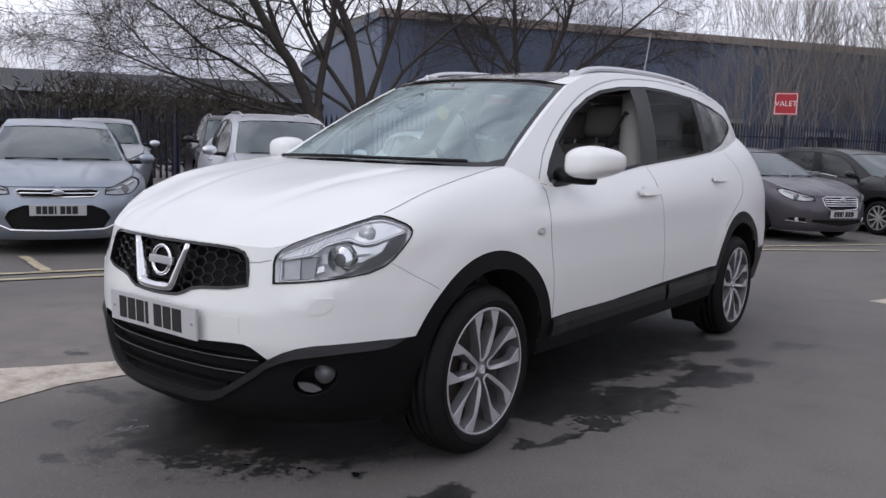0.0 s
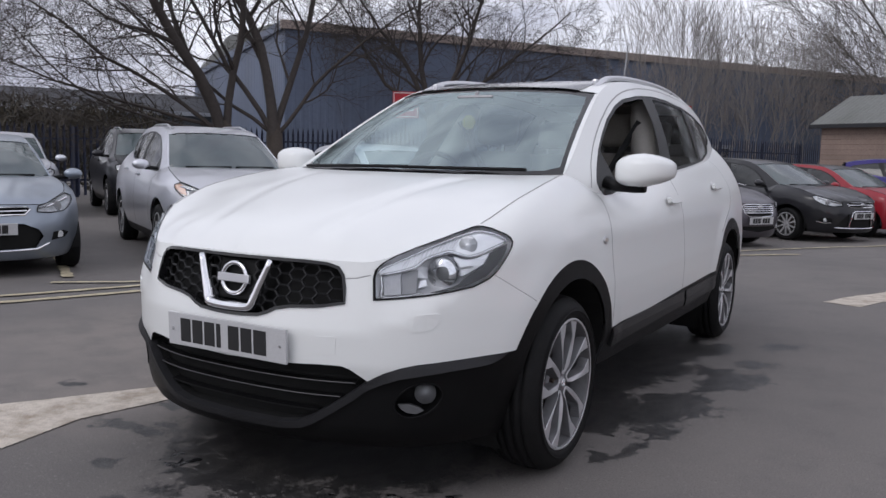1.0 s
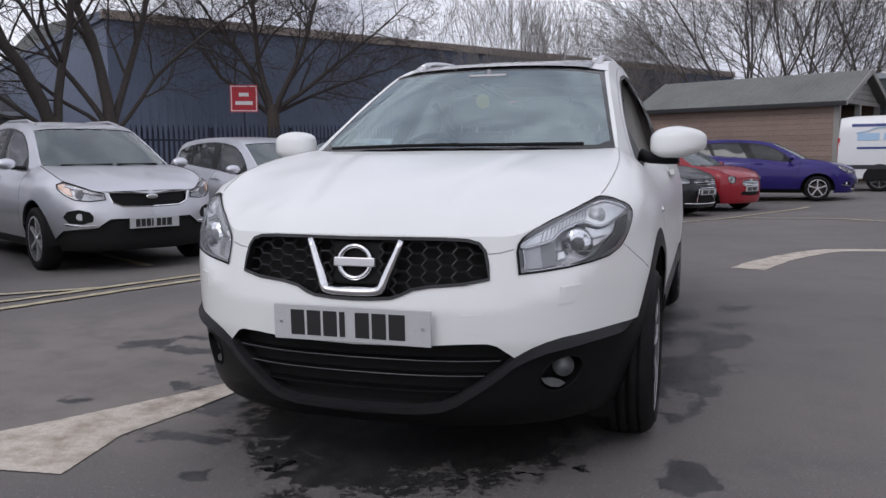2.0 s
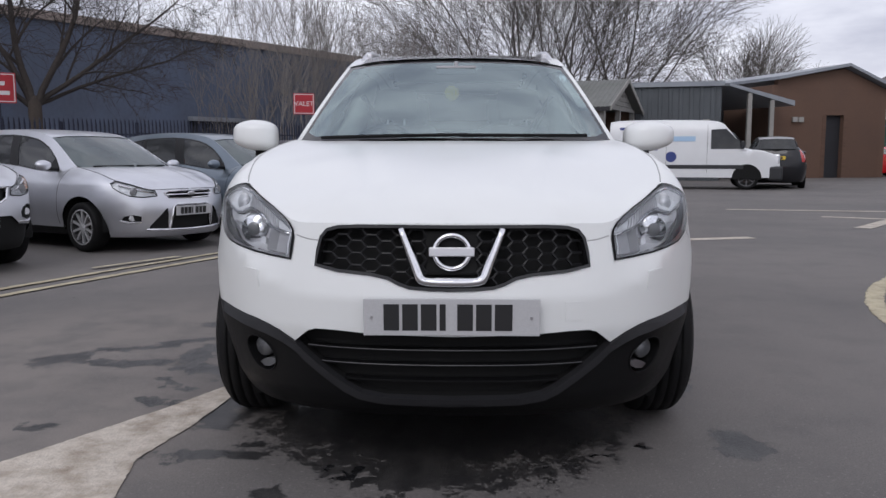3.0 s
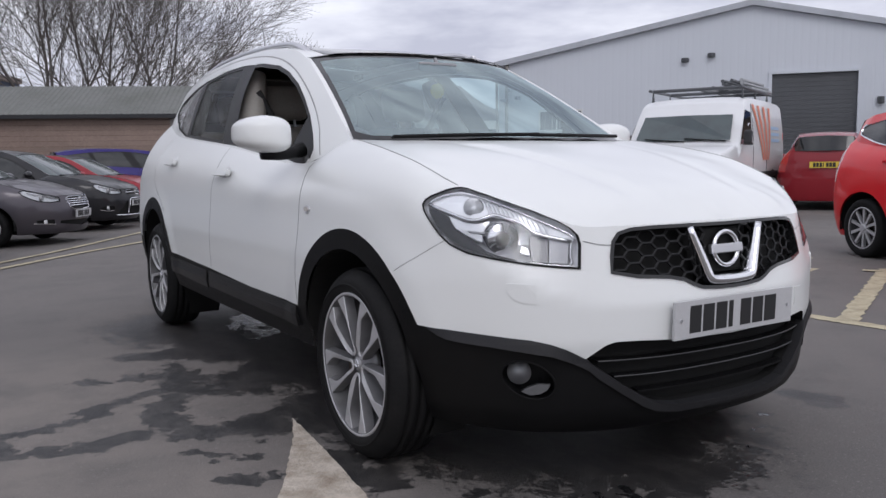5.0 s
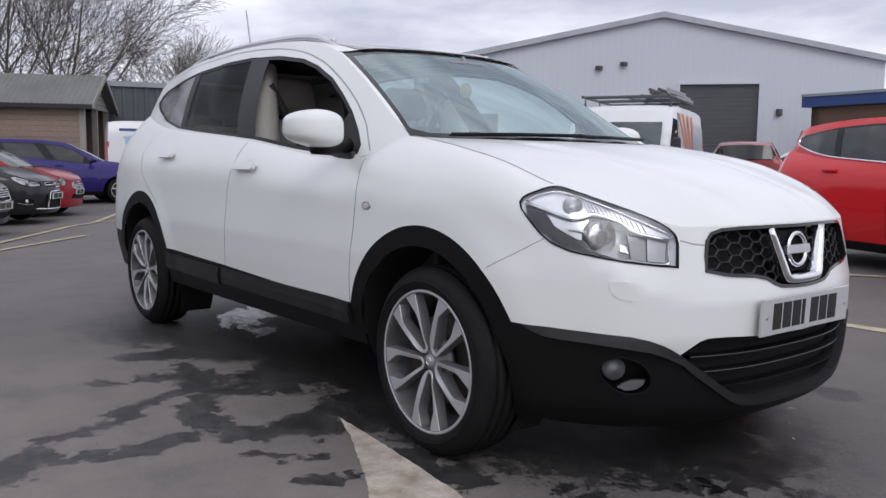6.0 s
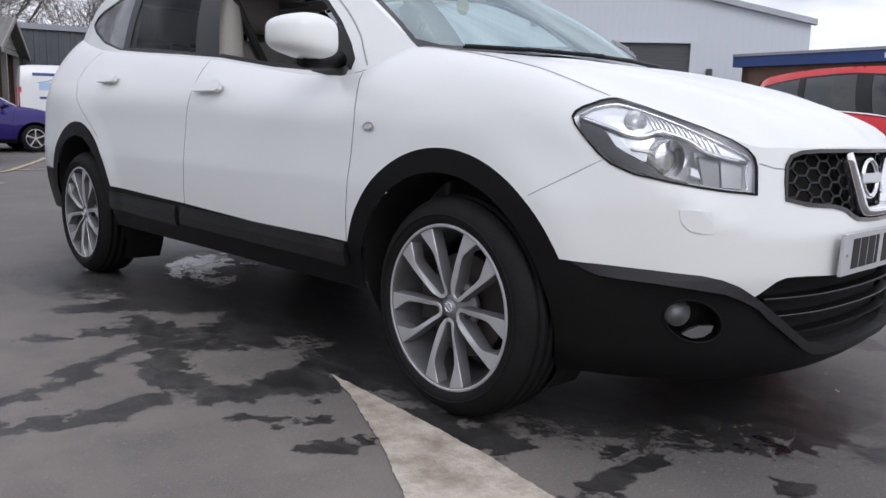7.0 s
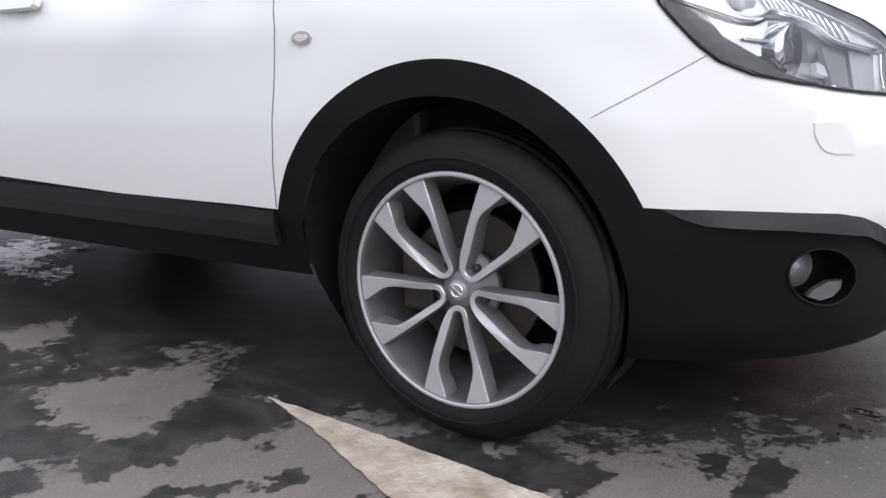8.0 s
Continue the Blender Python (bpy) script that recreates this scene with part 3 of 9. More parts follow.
def blue_factory():
    """Long blue steel shed behind the fence."""
    p, q = (-19.6, 21.73), (2.6, 53.6)
    f = tagged(empty("factory_building", pose(0, 0, 0)), "long weathered blue steel-clad factory behind the fence", "building")
    bm = bmesh.new()
    ribbed(bm, p, q, 0, 6.05, 0.33, 0.009, 0.3)
    part("long_wall", bm, BLUE_SHEET, f)
    e = along(p, q, 0, 24)
    bm = bmesh.new()
    ribbed(bm, e, p, 0, 6.05, 0.33, 0.012, 0.3)
    part("end_wall", bm, BLUE_SHEET, f)
    bm = bmesh.new()
    wall_box(bm, along(p, q, -0.15), along(p, q, math.dist(p, q) + 0.1), 6.05, 6.38, 0.3, -0.12)
    part("fascia", bm, FASCIA, f)
    bm = bmesh.new()
    wall_box(bm, along(e, p, 0), along(e, p, 24), 6.05, 6.38, 0.3, -0.12)
    part("end_fascia", bm, BLUE_SHEET, f)
    a, b = along(p, q, 0, 0.1), along(p, q, math.dist(p, q), 0.1)
    c, d = along(p, q, math.dist(p, q), 12), along(p, q, 0, 12)
    g, h = along(p, q, math.dist(p, q), 24), along(p, q, 0, 24)
    vs = [(*a, 6.36), (*b, 6.36), (*c, 7.3), (*d, 7.3), (*g, 6.36), (*h, 6.36), (*a, 6.20), (*b, 6.20), (*g, 6.20), (*h, 6.20)]
    finish("roof", vs, [(0, 1, 2, 3), (3, 2, 4, 5), (6, 9, 8, 7), (0, 3, 5, 9, 6), (1, 7, 8, 4, 2)], SHED_ROOF, f)
    for s, w, z0, z1, m in ((13.4, 3.2, 0, 2.55, DARK_DOOR), (20.5, 2.2, 0.9, 2.1, DARK_DOOR)):
        bm = bmesh.new()
        wall_box(bm, along(p, q, s), along(p, q, s + w), z0, z1, 0.06, -0.08)
        part("doorway", bm, m, f)
        bm = bmesh.new()
        wall_box(bm, along(p, q, s - 0.1), along(p, q, s + w + 0.1), z1, z1 + 0.18, 0.35, -0.35)
        part("door_canopy", bm, TRIM_GREY, f)


blue_factory()


def palisade():
    """Steel pale fence: pales, rails and posts."""
    p, q = (-22.5, -2.0), (-1.6, 39.8)
    f = tagged(empty("palisade_fence"), "dark blue steel palisade fence behind the parked cars", "fence", kind="structure")
    length = math.dist(p, q)
    d = Vector((q[0] - p[0], q[1] - p[1], 0)).normalized()
    turn = math.degrees(math.atan2(d.y, d.x))
    bm = bmesh.new()
    prof = [(-0.034, -0.012), (0.0, 0.014), (0.034, -0.012)]
    lo = [bm.verts.new((x, y, 0.05)) for x, y in prof]
    hi = [bm.verts.new((x, y, 1.66)) for x, y in prof]
    tip = [bm.verts.new((x * 0.12, y, 1.83)) for x, y in prof]
    for i in range(2):
        bm.faces.new((lo[i], lo[i + 1], hi[i + 1], hi[i]))
        bm.faces.new((hi[i], hi[i + 1], tip[i + 1], tip[i]))
    first = part("pale", bm, FENCE_BLUE, f)
    n = int(length / 0.155)

    def rise(s):
        """The fence grows taller along its run."""
        return 1.0 + 0.27 * min(1.0, max(0.0, (s / length - 0.30) / 0.45))
    near = range(int(n * 0.28), int(n * 0.28) + 280)
    joined = bmesh.new()
    for k in range(n):
        c = Vector((*p, 0)) + d * (k * 0.155)
        m = pose(c.x, c.y, 0, 0, 0, turn) @ Matrix.Diagonal((1, 1, rise(k * 0.155), 1))
        if k in near:
            ob = first if k == near[0] else new("pale", first.data)
            ob.parent = f
            ob.matrix_basis = m
        else:
            lo = [joined.verts.new(m @ Vector((x, y, 0.05))) for x, y in prof]
            hi = [joined.verts.new(m @ Vector((x, y, 1.66))) for x, y in prof]
            tip = [joined.verts.new(m @ Vector((x * 0.12, y, 1.83))) for x, y in prof]
            for i in range(2):
                joined.faces.new((lo[i], lo[i + 1], hi[i + 1], hi[i]))
                joined.faces.new((hi[i], hi[i + 1], tip[i + 1], tip[i]))
    tagged(part("pale_run", joined, FENCE_BLUE, f), kind="stuff")
    for z in (0.40, 1.42):
        for k in range(int(length / 2.75)):
            bm = bmesh.new()
            zz = z * rise((k + 0.5) * 2.75)
            wall_box(bm, along(p, q, k * 2.75, 0), along(p, q, (k + 1) * 2.75, 0), zz, zz + 0.05, 0.04, 0.02)
            part("fence_rail", bm, FENCE_BLUE, f)
    for k in range(int(length / 2.75) + 1):
        c = along(p, q, min(length, k * 2.75), 0.07)
        part("fence_post", box((c[0] - 0.045, c[1] - 0.045, 0), (c[0] + 0.045, c[1] + 0.045, 1.75 * rise(k * 2.75))), FENCE_BLUE, f)


palisade()


def letters(text, size, m, material, parent, name="lettering"):
    c = bpy.data.curves.new(name, "FONT")
    c.body, c.size, c.extrude, c.align_x, c.align_y = text, size, 0.004, "CENTER", "CENTER"
    ob = new(name, c)
    me = bpy.data.meshes.new_from_object(ob)
    bpy.data.objects.remove(ob)
    me.materials.clear()
    me.materials.append(material)
    o = new(name, me)
    o.parent = parent
    o.matrix_basis = m
    return o


def yard_sign(x, y, z, size, face, lines):
    s = tagged(empty("yard_sign", pose(x, y, 0, 0, 0, face)), "red square sign with white border and lettering on a post", "sign")
    h = size / 2
    board = part("board", box((-h, -0.012, z - h), (h, 0.012, z + h), bevel=0.004), SIGN_RED, s)
    for lo, hi in (((-h * 0.93, z + h * 0.86), (h * 0.93, z + h * 0.92)), ((-h * 0.93, z - h * 0.92), (h * 0.93, z - h * 0.86)),
                   ((-h * 0.93, z - h * 0.86), (-h * 0.87, z + h * 0.86)), ((h * 0.87, z - h * 0.86), (h * 0.93, z + h * 0.86))):
        part("border", box((lo[0], -0.016, lo[1]), (hi[0], -0.0125, hi[1])), SIGN_WHITE, board)
    for k, (kind, text, dz, tall) in enumerate(lines):
        if kind == "text":
            letters(text, tall, pose(0, -0.014, z + dz, 90, 0, 0), SIGN_WHITE, board)
        else:
            for x0, x1 in text:
                part("sign_bar", box((x0 * h, -0.016, z + dz - tall / 2), (x1 * h, -0.0125, z + dz + tall / 2)), SIGN_WHITE, board)
    bm = bmesh.new()
    add_tube(bm, [(0, 0.045, 0), (0, 0.045, z + h)], 0.03, 8)
    part("post", bm, FENCE_BLUE, s)


yard_sign(-6.05, 28.4, 3.0, 0.80, 15, [("text", "VALET", 0.0, 0.26)])
yard_sign(-14.95, 23.2, 3.2, 0.98, 30, [("bars", [(-0.35, 0.35)], 0.14, 0.13), ("bars", [(-0.62, 0.62)], -0.16, 0.13)])


def timber_shed():
    """Long boarded shed with a corrugated roof, its gable end open."""
    p, q = (-1.35, 30.5), (5.3, 27.3)
    L = math.dist(p, q)
    s = tagged(empty("timber_shed"), "long pinkish boarded timber shed with a grey corrugated roof", "shed")
    rows = 15
    for k in range(rows):
        z = 0.05 + k * 0.185
        bm = bmesh.new()
        wall_box(bm, p, along(p, q, L - 0.1), z, z + 0.175, 0.03, -0.02 - 0.004 * (k % 2))
        part("board", bm, SHED_BOARD, s)
    bm = bmesh.new()
    wall_box(bm, p, along(p, q, L - 0.05), 0, 2.84, 0.08, 0.02)
    part("wall_core", bm, BROWN_WALL, s)
    for off in (-0.04, 2.1, 4.3):
        bm = bmesh.new()
        wall_box(bm, along(p, q, L - 0.18), along(p, q, L), 0, 2.9 + (0.9 if off == 2.1 else 0), 0.16, off)
        part("corner_post", bm, CONCRETE, s)
    bm = bmesh.new()
    wall_box(bm, along(p, q, L - 2.2), along(p, q, L - 2.1), 0, 2.84, 4.3, 0.05)
    part("inner_wall", bm, DARK_DOOR, s)
    bm = bmesh.new()
    wall_box(bm, p, along(p, q, L), 0, 2.84, 0.08, 4.4)
    part("back_wall", bm, BROWN_WALL, s)
    bm = bmesh.new()
    a, b, c = along(p, q, 0, 0.0), along(p, q, 0, 2.2), along(p, q, 0, 4.4)
    va = [bm.verts.new((*v, z)) for v, z in ((a, 0), (c, 0), (c, 2.84), (b, 3.9), (a, 2.84))]
    bm.faces.new(va)
    part("gable_wall", bm, BROWN_WALL, s)
    # weathered boards close the gable above the opening
    for k in range(6):
        z0, z1 = 2.78 + 0.185 * k, 2.95 + 0.185 * k
        w0, w1 = 2.2 * (3.9 - z0) / 1.12, 2.2 * max(0.0, 3.9 - z1) / 1.12
        bm = bmesh.new()
        c = [along(p, q, L - 0.03 + o, off) for o in (0.0, 0.025 + 0.004 * (k % 2)) for off in (2.2 - w0, 2.2 + w0, 2.2 + w1, 2.2 - w1)]
        vb = [bm.verts.new((*v, z)) for v, z in zip(c, (z0, z0, z1, z1) * 2)]
        for fc in ((0, 1, 2, 3), (7, 6, 5, 4), (0, 4, 5, 1), (1, 5, 6, 2), (2, 6, 7, 3), (3, 7, 4, 0)):
            bm.faces.new([vb[i] for i in fc])
        part("gable_board", bm, CONCRETE, s)
    # roof slopes with corrugation
    for lo, hi in ((-0.35, 2.2), (4.75, 2.2)):
        vs, fs = [], []
        n = 90
        for i in range(n + 1):
            t = -0.3 + (L + 0.6) * i / n
            up = 0.028 * (i % 2)
            for off, z in ((lo, 2.80), (hi, 3.98)):
                vs.append((*along(p, q, t, off), z + up))
            for off, z in ((lo, 2.74), (hi, 3.92)):
                vs.append((*along(p, q, t, off), z))
        for i in range(n):
            k = 4 * i
            fs += [(k, k + 4, k + 5, k + 1), (k + 2, k + 3, k + 7, k + 6), (k, k + 2, k + 6, k + 4)]
        fs += [(0, 1, 3, 2), (4 * n, 4 * n + 2, 4 * n + 3, 4 * n + 1)]
        finish("roof_slope", vs, fs, SHED_ROOF, s)
    bm = bmesh.new()
    wall_box(bm, along(p, q, -0.3), along(p, q, L + 0.3), 2.66, 2.80, 0.05, -0.36)
    part("eaves_board", bm, DARK_DOOR, s)
    for lo, hi in ((-0.35, 2.2), (4.75, 2.2)):
        bm = bmesh.new()
        a, b = along(p, q, L + 0.3, lo), along(p, q, L + 0.3, hi)
        c, d = along(p, q, L + 0.34, lo), along(p, q, L + 0.34, hi)
        q8 = [bm.verts.new(v) for v in ((*a, 2.66), (*b, 3.84), (*b, 4.02), (*a, 2.84), (*c, 2.66), (*d, 3.84), (*d, 4.02), (*c, 2.84))]
        for fc in ((0, 1, 2, 3), (4, 7, 6, 5), (0, 4, 5, 1), (3, 2, 6, 7), (0, 3, 7, 4), (1, 5, 6, 2)):
            bm.faces.new([q8[i] for i in fc])
        part("barge_board", bm, CONCRETE, s)


timber_shed()


def grey_garage():
    g = tagged(empty("garage_block"), "slate grey flat-roofed garage block", "building")
    p, q = (5.4, 32.0), (10.6, 30.6)
    bm = bmesh.new()
    ribbed(bm, p, q, 0, 3.85, 0.4, 0.03, 0.2)
    part("front_wall", bm, GARAGE_GREY, g)
    bm = bmesh.new()
    ribbed(bm, q, along(p, q, math.dist(p, q), 7), 0, 3.85, 0.4, 0.03, 0.2)
    part("side_wall", bm, GARAGE_GREY, g)
    bm = bmesh.new()
    wall_box(bm, along(p, q, -0.1), along(p, q, math.dist(p, q) + 0.1), 3.85, 4.05, 7.2, -0.1)
    part("flat_roof", bm, TRIM_GREY, g)
    part("wall_lamp", box((9.9, 30.55, 2.35), (10.15, 30.72, 2.5), bevel=0.02), CONCRETE, g)


grey_garage()


def brick_store():
    """Brown brick store with a shallow gable and a lean-to on its side."""
    b = tagged(empty("brick_store"), "brown brick store with a shallow gable, dark doorway and open lean-to", "building")
    p, q = (14.3, 34.4), (19.9, 36.3)
    L = math.dist(p, q)
    bm = bmesh.new()
    door = (2.75, 3.75)
    for s0, s1, z0, z1 in ((0, door[0], 0, 4.1), (door[0], door[1], 2.9, 4.1), (door[1], L, 0, 4.1)):
        wall_box(bm, along(p, q, s0), along(p, q, s1), z0, z1, 0.3)
    part("front_wall", bm, BRICK_WALL, b)
    bm = bmesh.new()
    m = along(p, q, L * 0.62)
    t = [bm.verts.new((*v, z)) for v, z in ((p, 4.1), (q, 4.1), (q, 4.25), (m, 5.05), (p, 4.45))]
    bk = [bm.verts.new((*along(p, q, s, 0.3), z)) for s, z in ((0, 4.1), (L, 4.1), (L, 4.25), (L * 0.62, 5.05), (0, 4.45))]
    bm.faces.new(t)
    bm.faces.new(bk[::-1])
    for i in range(5):
        bm.faces.new((t[i], t[(i + 1) % 5], bk[(i + 1) % 5], bk[i]))
    part("gable", bm, BRICK_WALL, b)
    # courses of raised bricks round the doorway
    first = None
    for k in range(24):
        for s in (door[0] - 0.22, door[1]):
            c = along(p, q, s + 0.0, -0.012)
            if first is None:
                first = part("brick", box((0, 0, 0), (0.215, 0.02, 0.065)), BRICK_WALL, b)
                ob = first
            else:
                ob = new("brick", first.data)
                ob.parent = b
            ob.matrix_basis = pose(c[0], c[1], 0.02 + k * 0.12, 0, 0, math.degrees(math.atan2(q[1] - p[1], q[0] - p[0])))
    bm = bmesh.new()
    wall_box(bm, along(p, q, door[0]), along(p, q, door[1]), 0, 2.9, 0.05, 0.22)
    part("dark_door", bm, DARK_DOOR, b)
    for a0, a1 in ((p, along(p, q, 0, 9)), (q, along(p, q, L, 9))):
        bm = bmesh.new()
        wall_box(bm, a0, a1, 0, 4.2, 0.3, -0.3 if a0 == q else 0.0)
        part("side_wall", bm, BRICK_WALL, b)
    bm = bmesh.new()
    for s0, z0, s1, z1 in ((-0.25, 4.42, L * 0.62, 5.12), (L * 0.62, 5.12, L + 0.3, 4.2)):
        a, c = along(p, q, s0, -0.35), along(p, q, s1, -0.35)
        d, e = along(p, q, s1, 9), along(p, q, s0, 9)
        v = [bm.verts.new(x) for x in ((*a, z0), (*c, z1), (*d, z1), (*e, z0), (*a, z0 + 0.14), (*c, z1 + 0.14), (*d, z1 + 0.14), (*e, z0 + 0.14))]
        for fc in ((0, 1, 5, 4), (1, 2, 6, 5), (2, 3, 7, 6), (3, 0, 4, 7), (4, 5, 6, 7), (3, 2, 1, 0)):
            bm.faces.new([v[i] for i in fc])
    part("roof", bm, TRIM_GREY, b)
    for s in (0.6, 0.95):
        c = along(p, q, s + 0.2, -0.05)
        part("vent", box((c[0], c[1] - 0.08, 2.55), (c[0] + 0.22, c[1] + 0.05, 2.78), bevel=0.01), CONCRETE, b)
    # lean-to
    a, c = (11.2, 31.0), (14.1, 33.9)
    bm = bmesh.new()
    v = [bm.verts.new(x) for x in ((10.9, 30.6, 3.85), (14.6, 33.2, 3.2), (12.4, 37.4, 3.2), (8.7, 34.8, 3.85), (10.9, 30.6, 3.97), (14.6, 33.2, 3.42), (12.4, 37.4, 3.42), (8.7, 34.8, 3.97))]
    for fc in ((0, 1, 5, 4), (1, 2, 6, 5), (2, 3, 7, 6), (3, 0, 4, 7), (4, 5, 6, 7), (3, 2, 1, 0)):
        bm.faces.new([v[i] for i in fc])
    part("lean_to_roof", bm, TRIM_GREY, b)
    for x, y, z in ((12.0, 31.4, 3.6), (13.3, 32.4, 3.4)):
        part("lean_to_post", box((x - 0.09, y - 0.09, 0), (x + 0.09, y + 0.09, z), bevel=0.01), CONCRETE, b)
    bm = bmesh.new()
    wall_box(bm, (8.9, 36.0), (14.0, 38.0), 0, 3.3, 0.2)
    part("lean_to_back", bm, DARK_DOOR, b)


brick_store()


def warehouse():
    """Pale grey steel warehouse, gable towards the yard."""
    w = tagged(empty("warehouse"), "pale grey steel-clad warehouse with a roller shutter in its gable", "building")
    p, q = (22.1, 31.1), (35.94, 14.68)
    L = math.dist(p, q)
    apex = math.dist(p, (29.6, 22.0))
    H, A = 5.75, 7.95
    d0, d1, dz = math.dist(p, (30.25, 21.4)), math.dist(p, (32.5, 18.7)), 4.75

    def roof_z(s):
        return H + (A - H) * (s / apex if s < apex else (L - s) / (L - apex))
    bm = bmesh.new()
    # ribbed gable in strips, with the doorway left open
    n = int(L / 0.33)
    for i in range(n):
        s0, s1 = L * i / n, L * (i + 1) / n
        mid = (s0 + s1) / 2
        low = dz if d0 < mid < d1 else (2.15 if mid < d0 else 1.0)
        rib = [(s0, 0.0), (s0 + (s1 - s0) * 0.6, 0.0), (s0 + (s1 - s0) * 0.7, 0.003), (s1 - 0.02, 0.003), (s1, 0.0)]
        for (t0, o0), (t1, o1) in zip(rib, rib[1:]):
            vs = [bm.verts.new((*along(p, q, t, o), z)) for t, o, z in ((t0, o0, low), (t1, o1, low), (t1, o1, roof_z(t1)), (t0, o0, roof_z(t0)))]
            bm.faces.new(vs)
    part("gable_cladding", bm, PALE_SHEET, w)
    bm = bmesh.new()
    wall_box(bm, p, along(p, q, d0 - 0.15), 0, 2.15, 0.25, -0.04)
    wall_box(bm, along(p, q, d1 + 0.15), q, 0, 1.0, 0.25, -0.04)
    part("plinth", bm, PLINTH, w)
    bm = bmesh.new()
    wall_box(bm, along(p, q, d0 - 0.15), along(p, q, d0), 0, dz + 0.15, 0.3, -0.06)
    wall_box(bm, along(p, q, d1), along(p, q, d1 + 0.15), 0, dz + 0.15, 0.3, -0.06)
    wall_box(bm, along(p, q, d0), along(p, q, d1), dz, dz + 0.15, 0.3, -0.06)
    part("door_frame", bm, PALE_SHEET, w)
    for k in range(24):
        bm = bmesh.new()
        z = dz * k / 24
        wall_box(bm, along(p, q, d0), along(p, q, d1), z, z + dz / 24 - 0.006, 0.05, 0.10 + 0.004 * (k % 2))
        part("shutter_slat", bm, SHUTTER, w)
    # verge trims
    for s0, s1 in ((-0.2, apex), (apex, L + 0.2)):
        bm = bmesh.new()
        v = []
        for off in (-0.25, 0.1):
            for s, dzz in ((s0, -0.12), (s1, -0.12), (s1, 0.14), (s0, 0.14)):
                v.append(bm.verts.new((*along(p, q, s, off), roof_z(min(max(s, 0), L)) + dzz)))
        for fc in ((0, 1, 2, 3), (4, 7, 6, 5), (0, 4, 5, 1), (3, 2, 6, 7), (0, 3, 7, 4), (1, 5, 6, 2)):
            bm.faces.new([v[i] for i in fc])
        part("verge", bm, VERGE, w)
    # body of the building behind
    vs = [(*along(p, q, s, o), z) for o in (0.05, 30) for s, z in ((0, 0), (0, H), (apex, A), (L, H), (L, 0))]
    finish("hall", vs, [(0, 1, 6, 5), (1, 2, 7, 6), (2, 3, 8, 7), (3, 4, 9, 8), (5, 6, 7, 8, 9)], PALE_SHEET, w)
    # window near the corner, downpipes, lamps
    c0, c1 = along(p, q, 2.1), along(p, q, 4.1)
    bm = bmesh.new()
    wall_box(bm, c0, c1, 2.52, 3.40, 0.08, -0.04)
    win = part("window", bm, WINDOW_DARK, w)
    for s0, s1, z0, z1 in ((2.02, 4.18, 3.40, 3.48), (2.02, 4.18, 2.44, 2.52), (2.02, 2.10, 2.52, 3.40), (4.10, 4.18, 2.52, 3.40), (2.9, 2.95, 2.52, 3.40)):
        bm = bmesh.new()
        wall_box(bm, along(p, q, s0), along(p, q, s1), z0, z1, 0.10, -0.08)
        part("window_frame", bm, WHITE_SHEET, win)
    for k in range(5):
        bm = bmesh.new()
        c = along(p, q, 2.35 + 0.36 * k, -0.06)
        add_tube(bm, [(*c, 2.52), (*c, 3.40)], 0.010, 5)
        part("window_bar", bm, POLE_GREY, win)
    for s in (-0.05, 0.45):
        c = along(p, q, s, -0.2)
        bm = bmesh.new()
        add_tube(bm, [(*c, 0), (*c, H - 0.2), (*along(p, q, s, 0.0), H)], 0.07, 8)
        part("downpipe", bm, CONCRETE, w)
    for s, z, o in ((0.35, 3.9, -0.5), (1.1, 4.0, -0.6), (0.7, 4.4, -0.55)):
        c = along(p, q, s, o)
        c2 = along(p, q, s, 0)
        lamp = part("camera_bracket", box((c[0] - 0.10, c[1] - 0.10, z), (c[0] + 0.12, c[1] + 0.12, z + 0.16), bevel=0.02), TRIM_GREY, w)
        bm = bmesh.new()
        add_tube(bm, [(*c, z + 0.08), (*c2, z + 0.02)], 0.02, 6)
        part("bracket_arm", bm, TRIM_GREY, lamp)
    for s, z in ((8.9, 5.45), (10.05, 5.62)):
        c = along(p, q, s, -0.12)
        part("flood_lamp", box((c[0] - 0.13, c[1] - 0.13, z), (c[0] + 0.13, c[1] + 0.13, z + 0.20), bevel=0.03), SHUTTER, w)
    c = along(p, q, d1 + 0.9, -0.1)
    part("alarm_box", box((c[0] - 0.11, c[1] - 0.11, 3.3), (c[0] + 0.11, c[1] + 0.11, 3.6), bevel=0.02), SHUTTER, w)


warehouse()


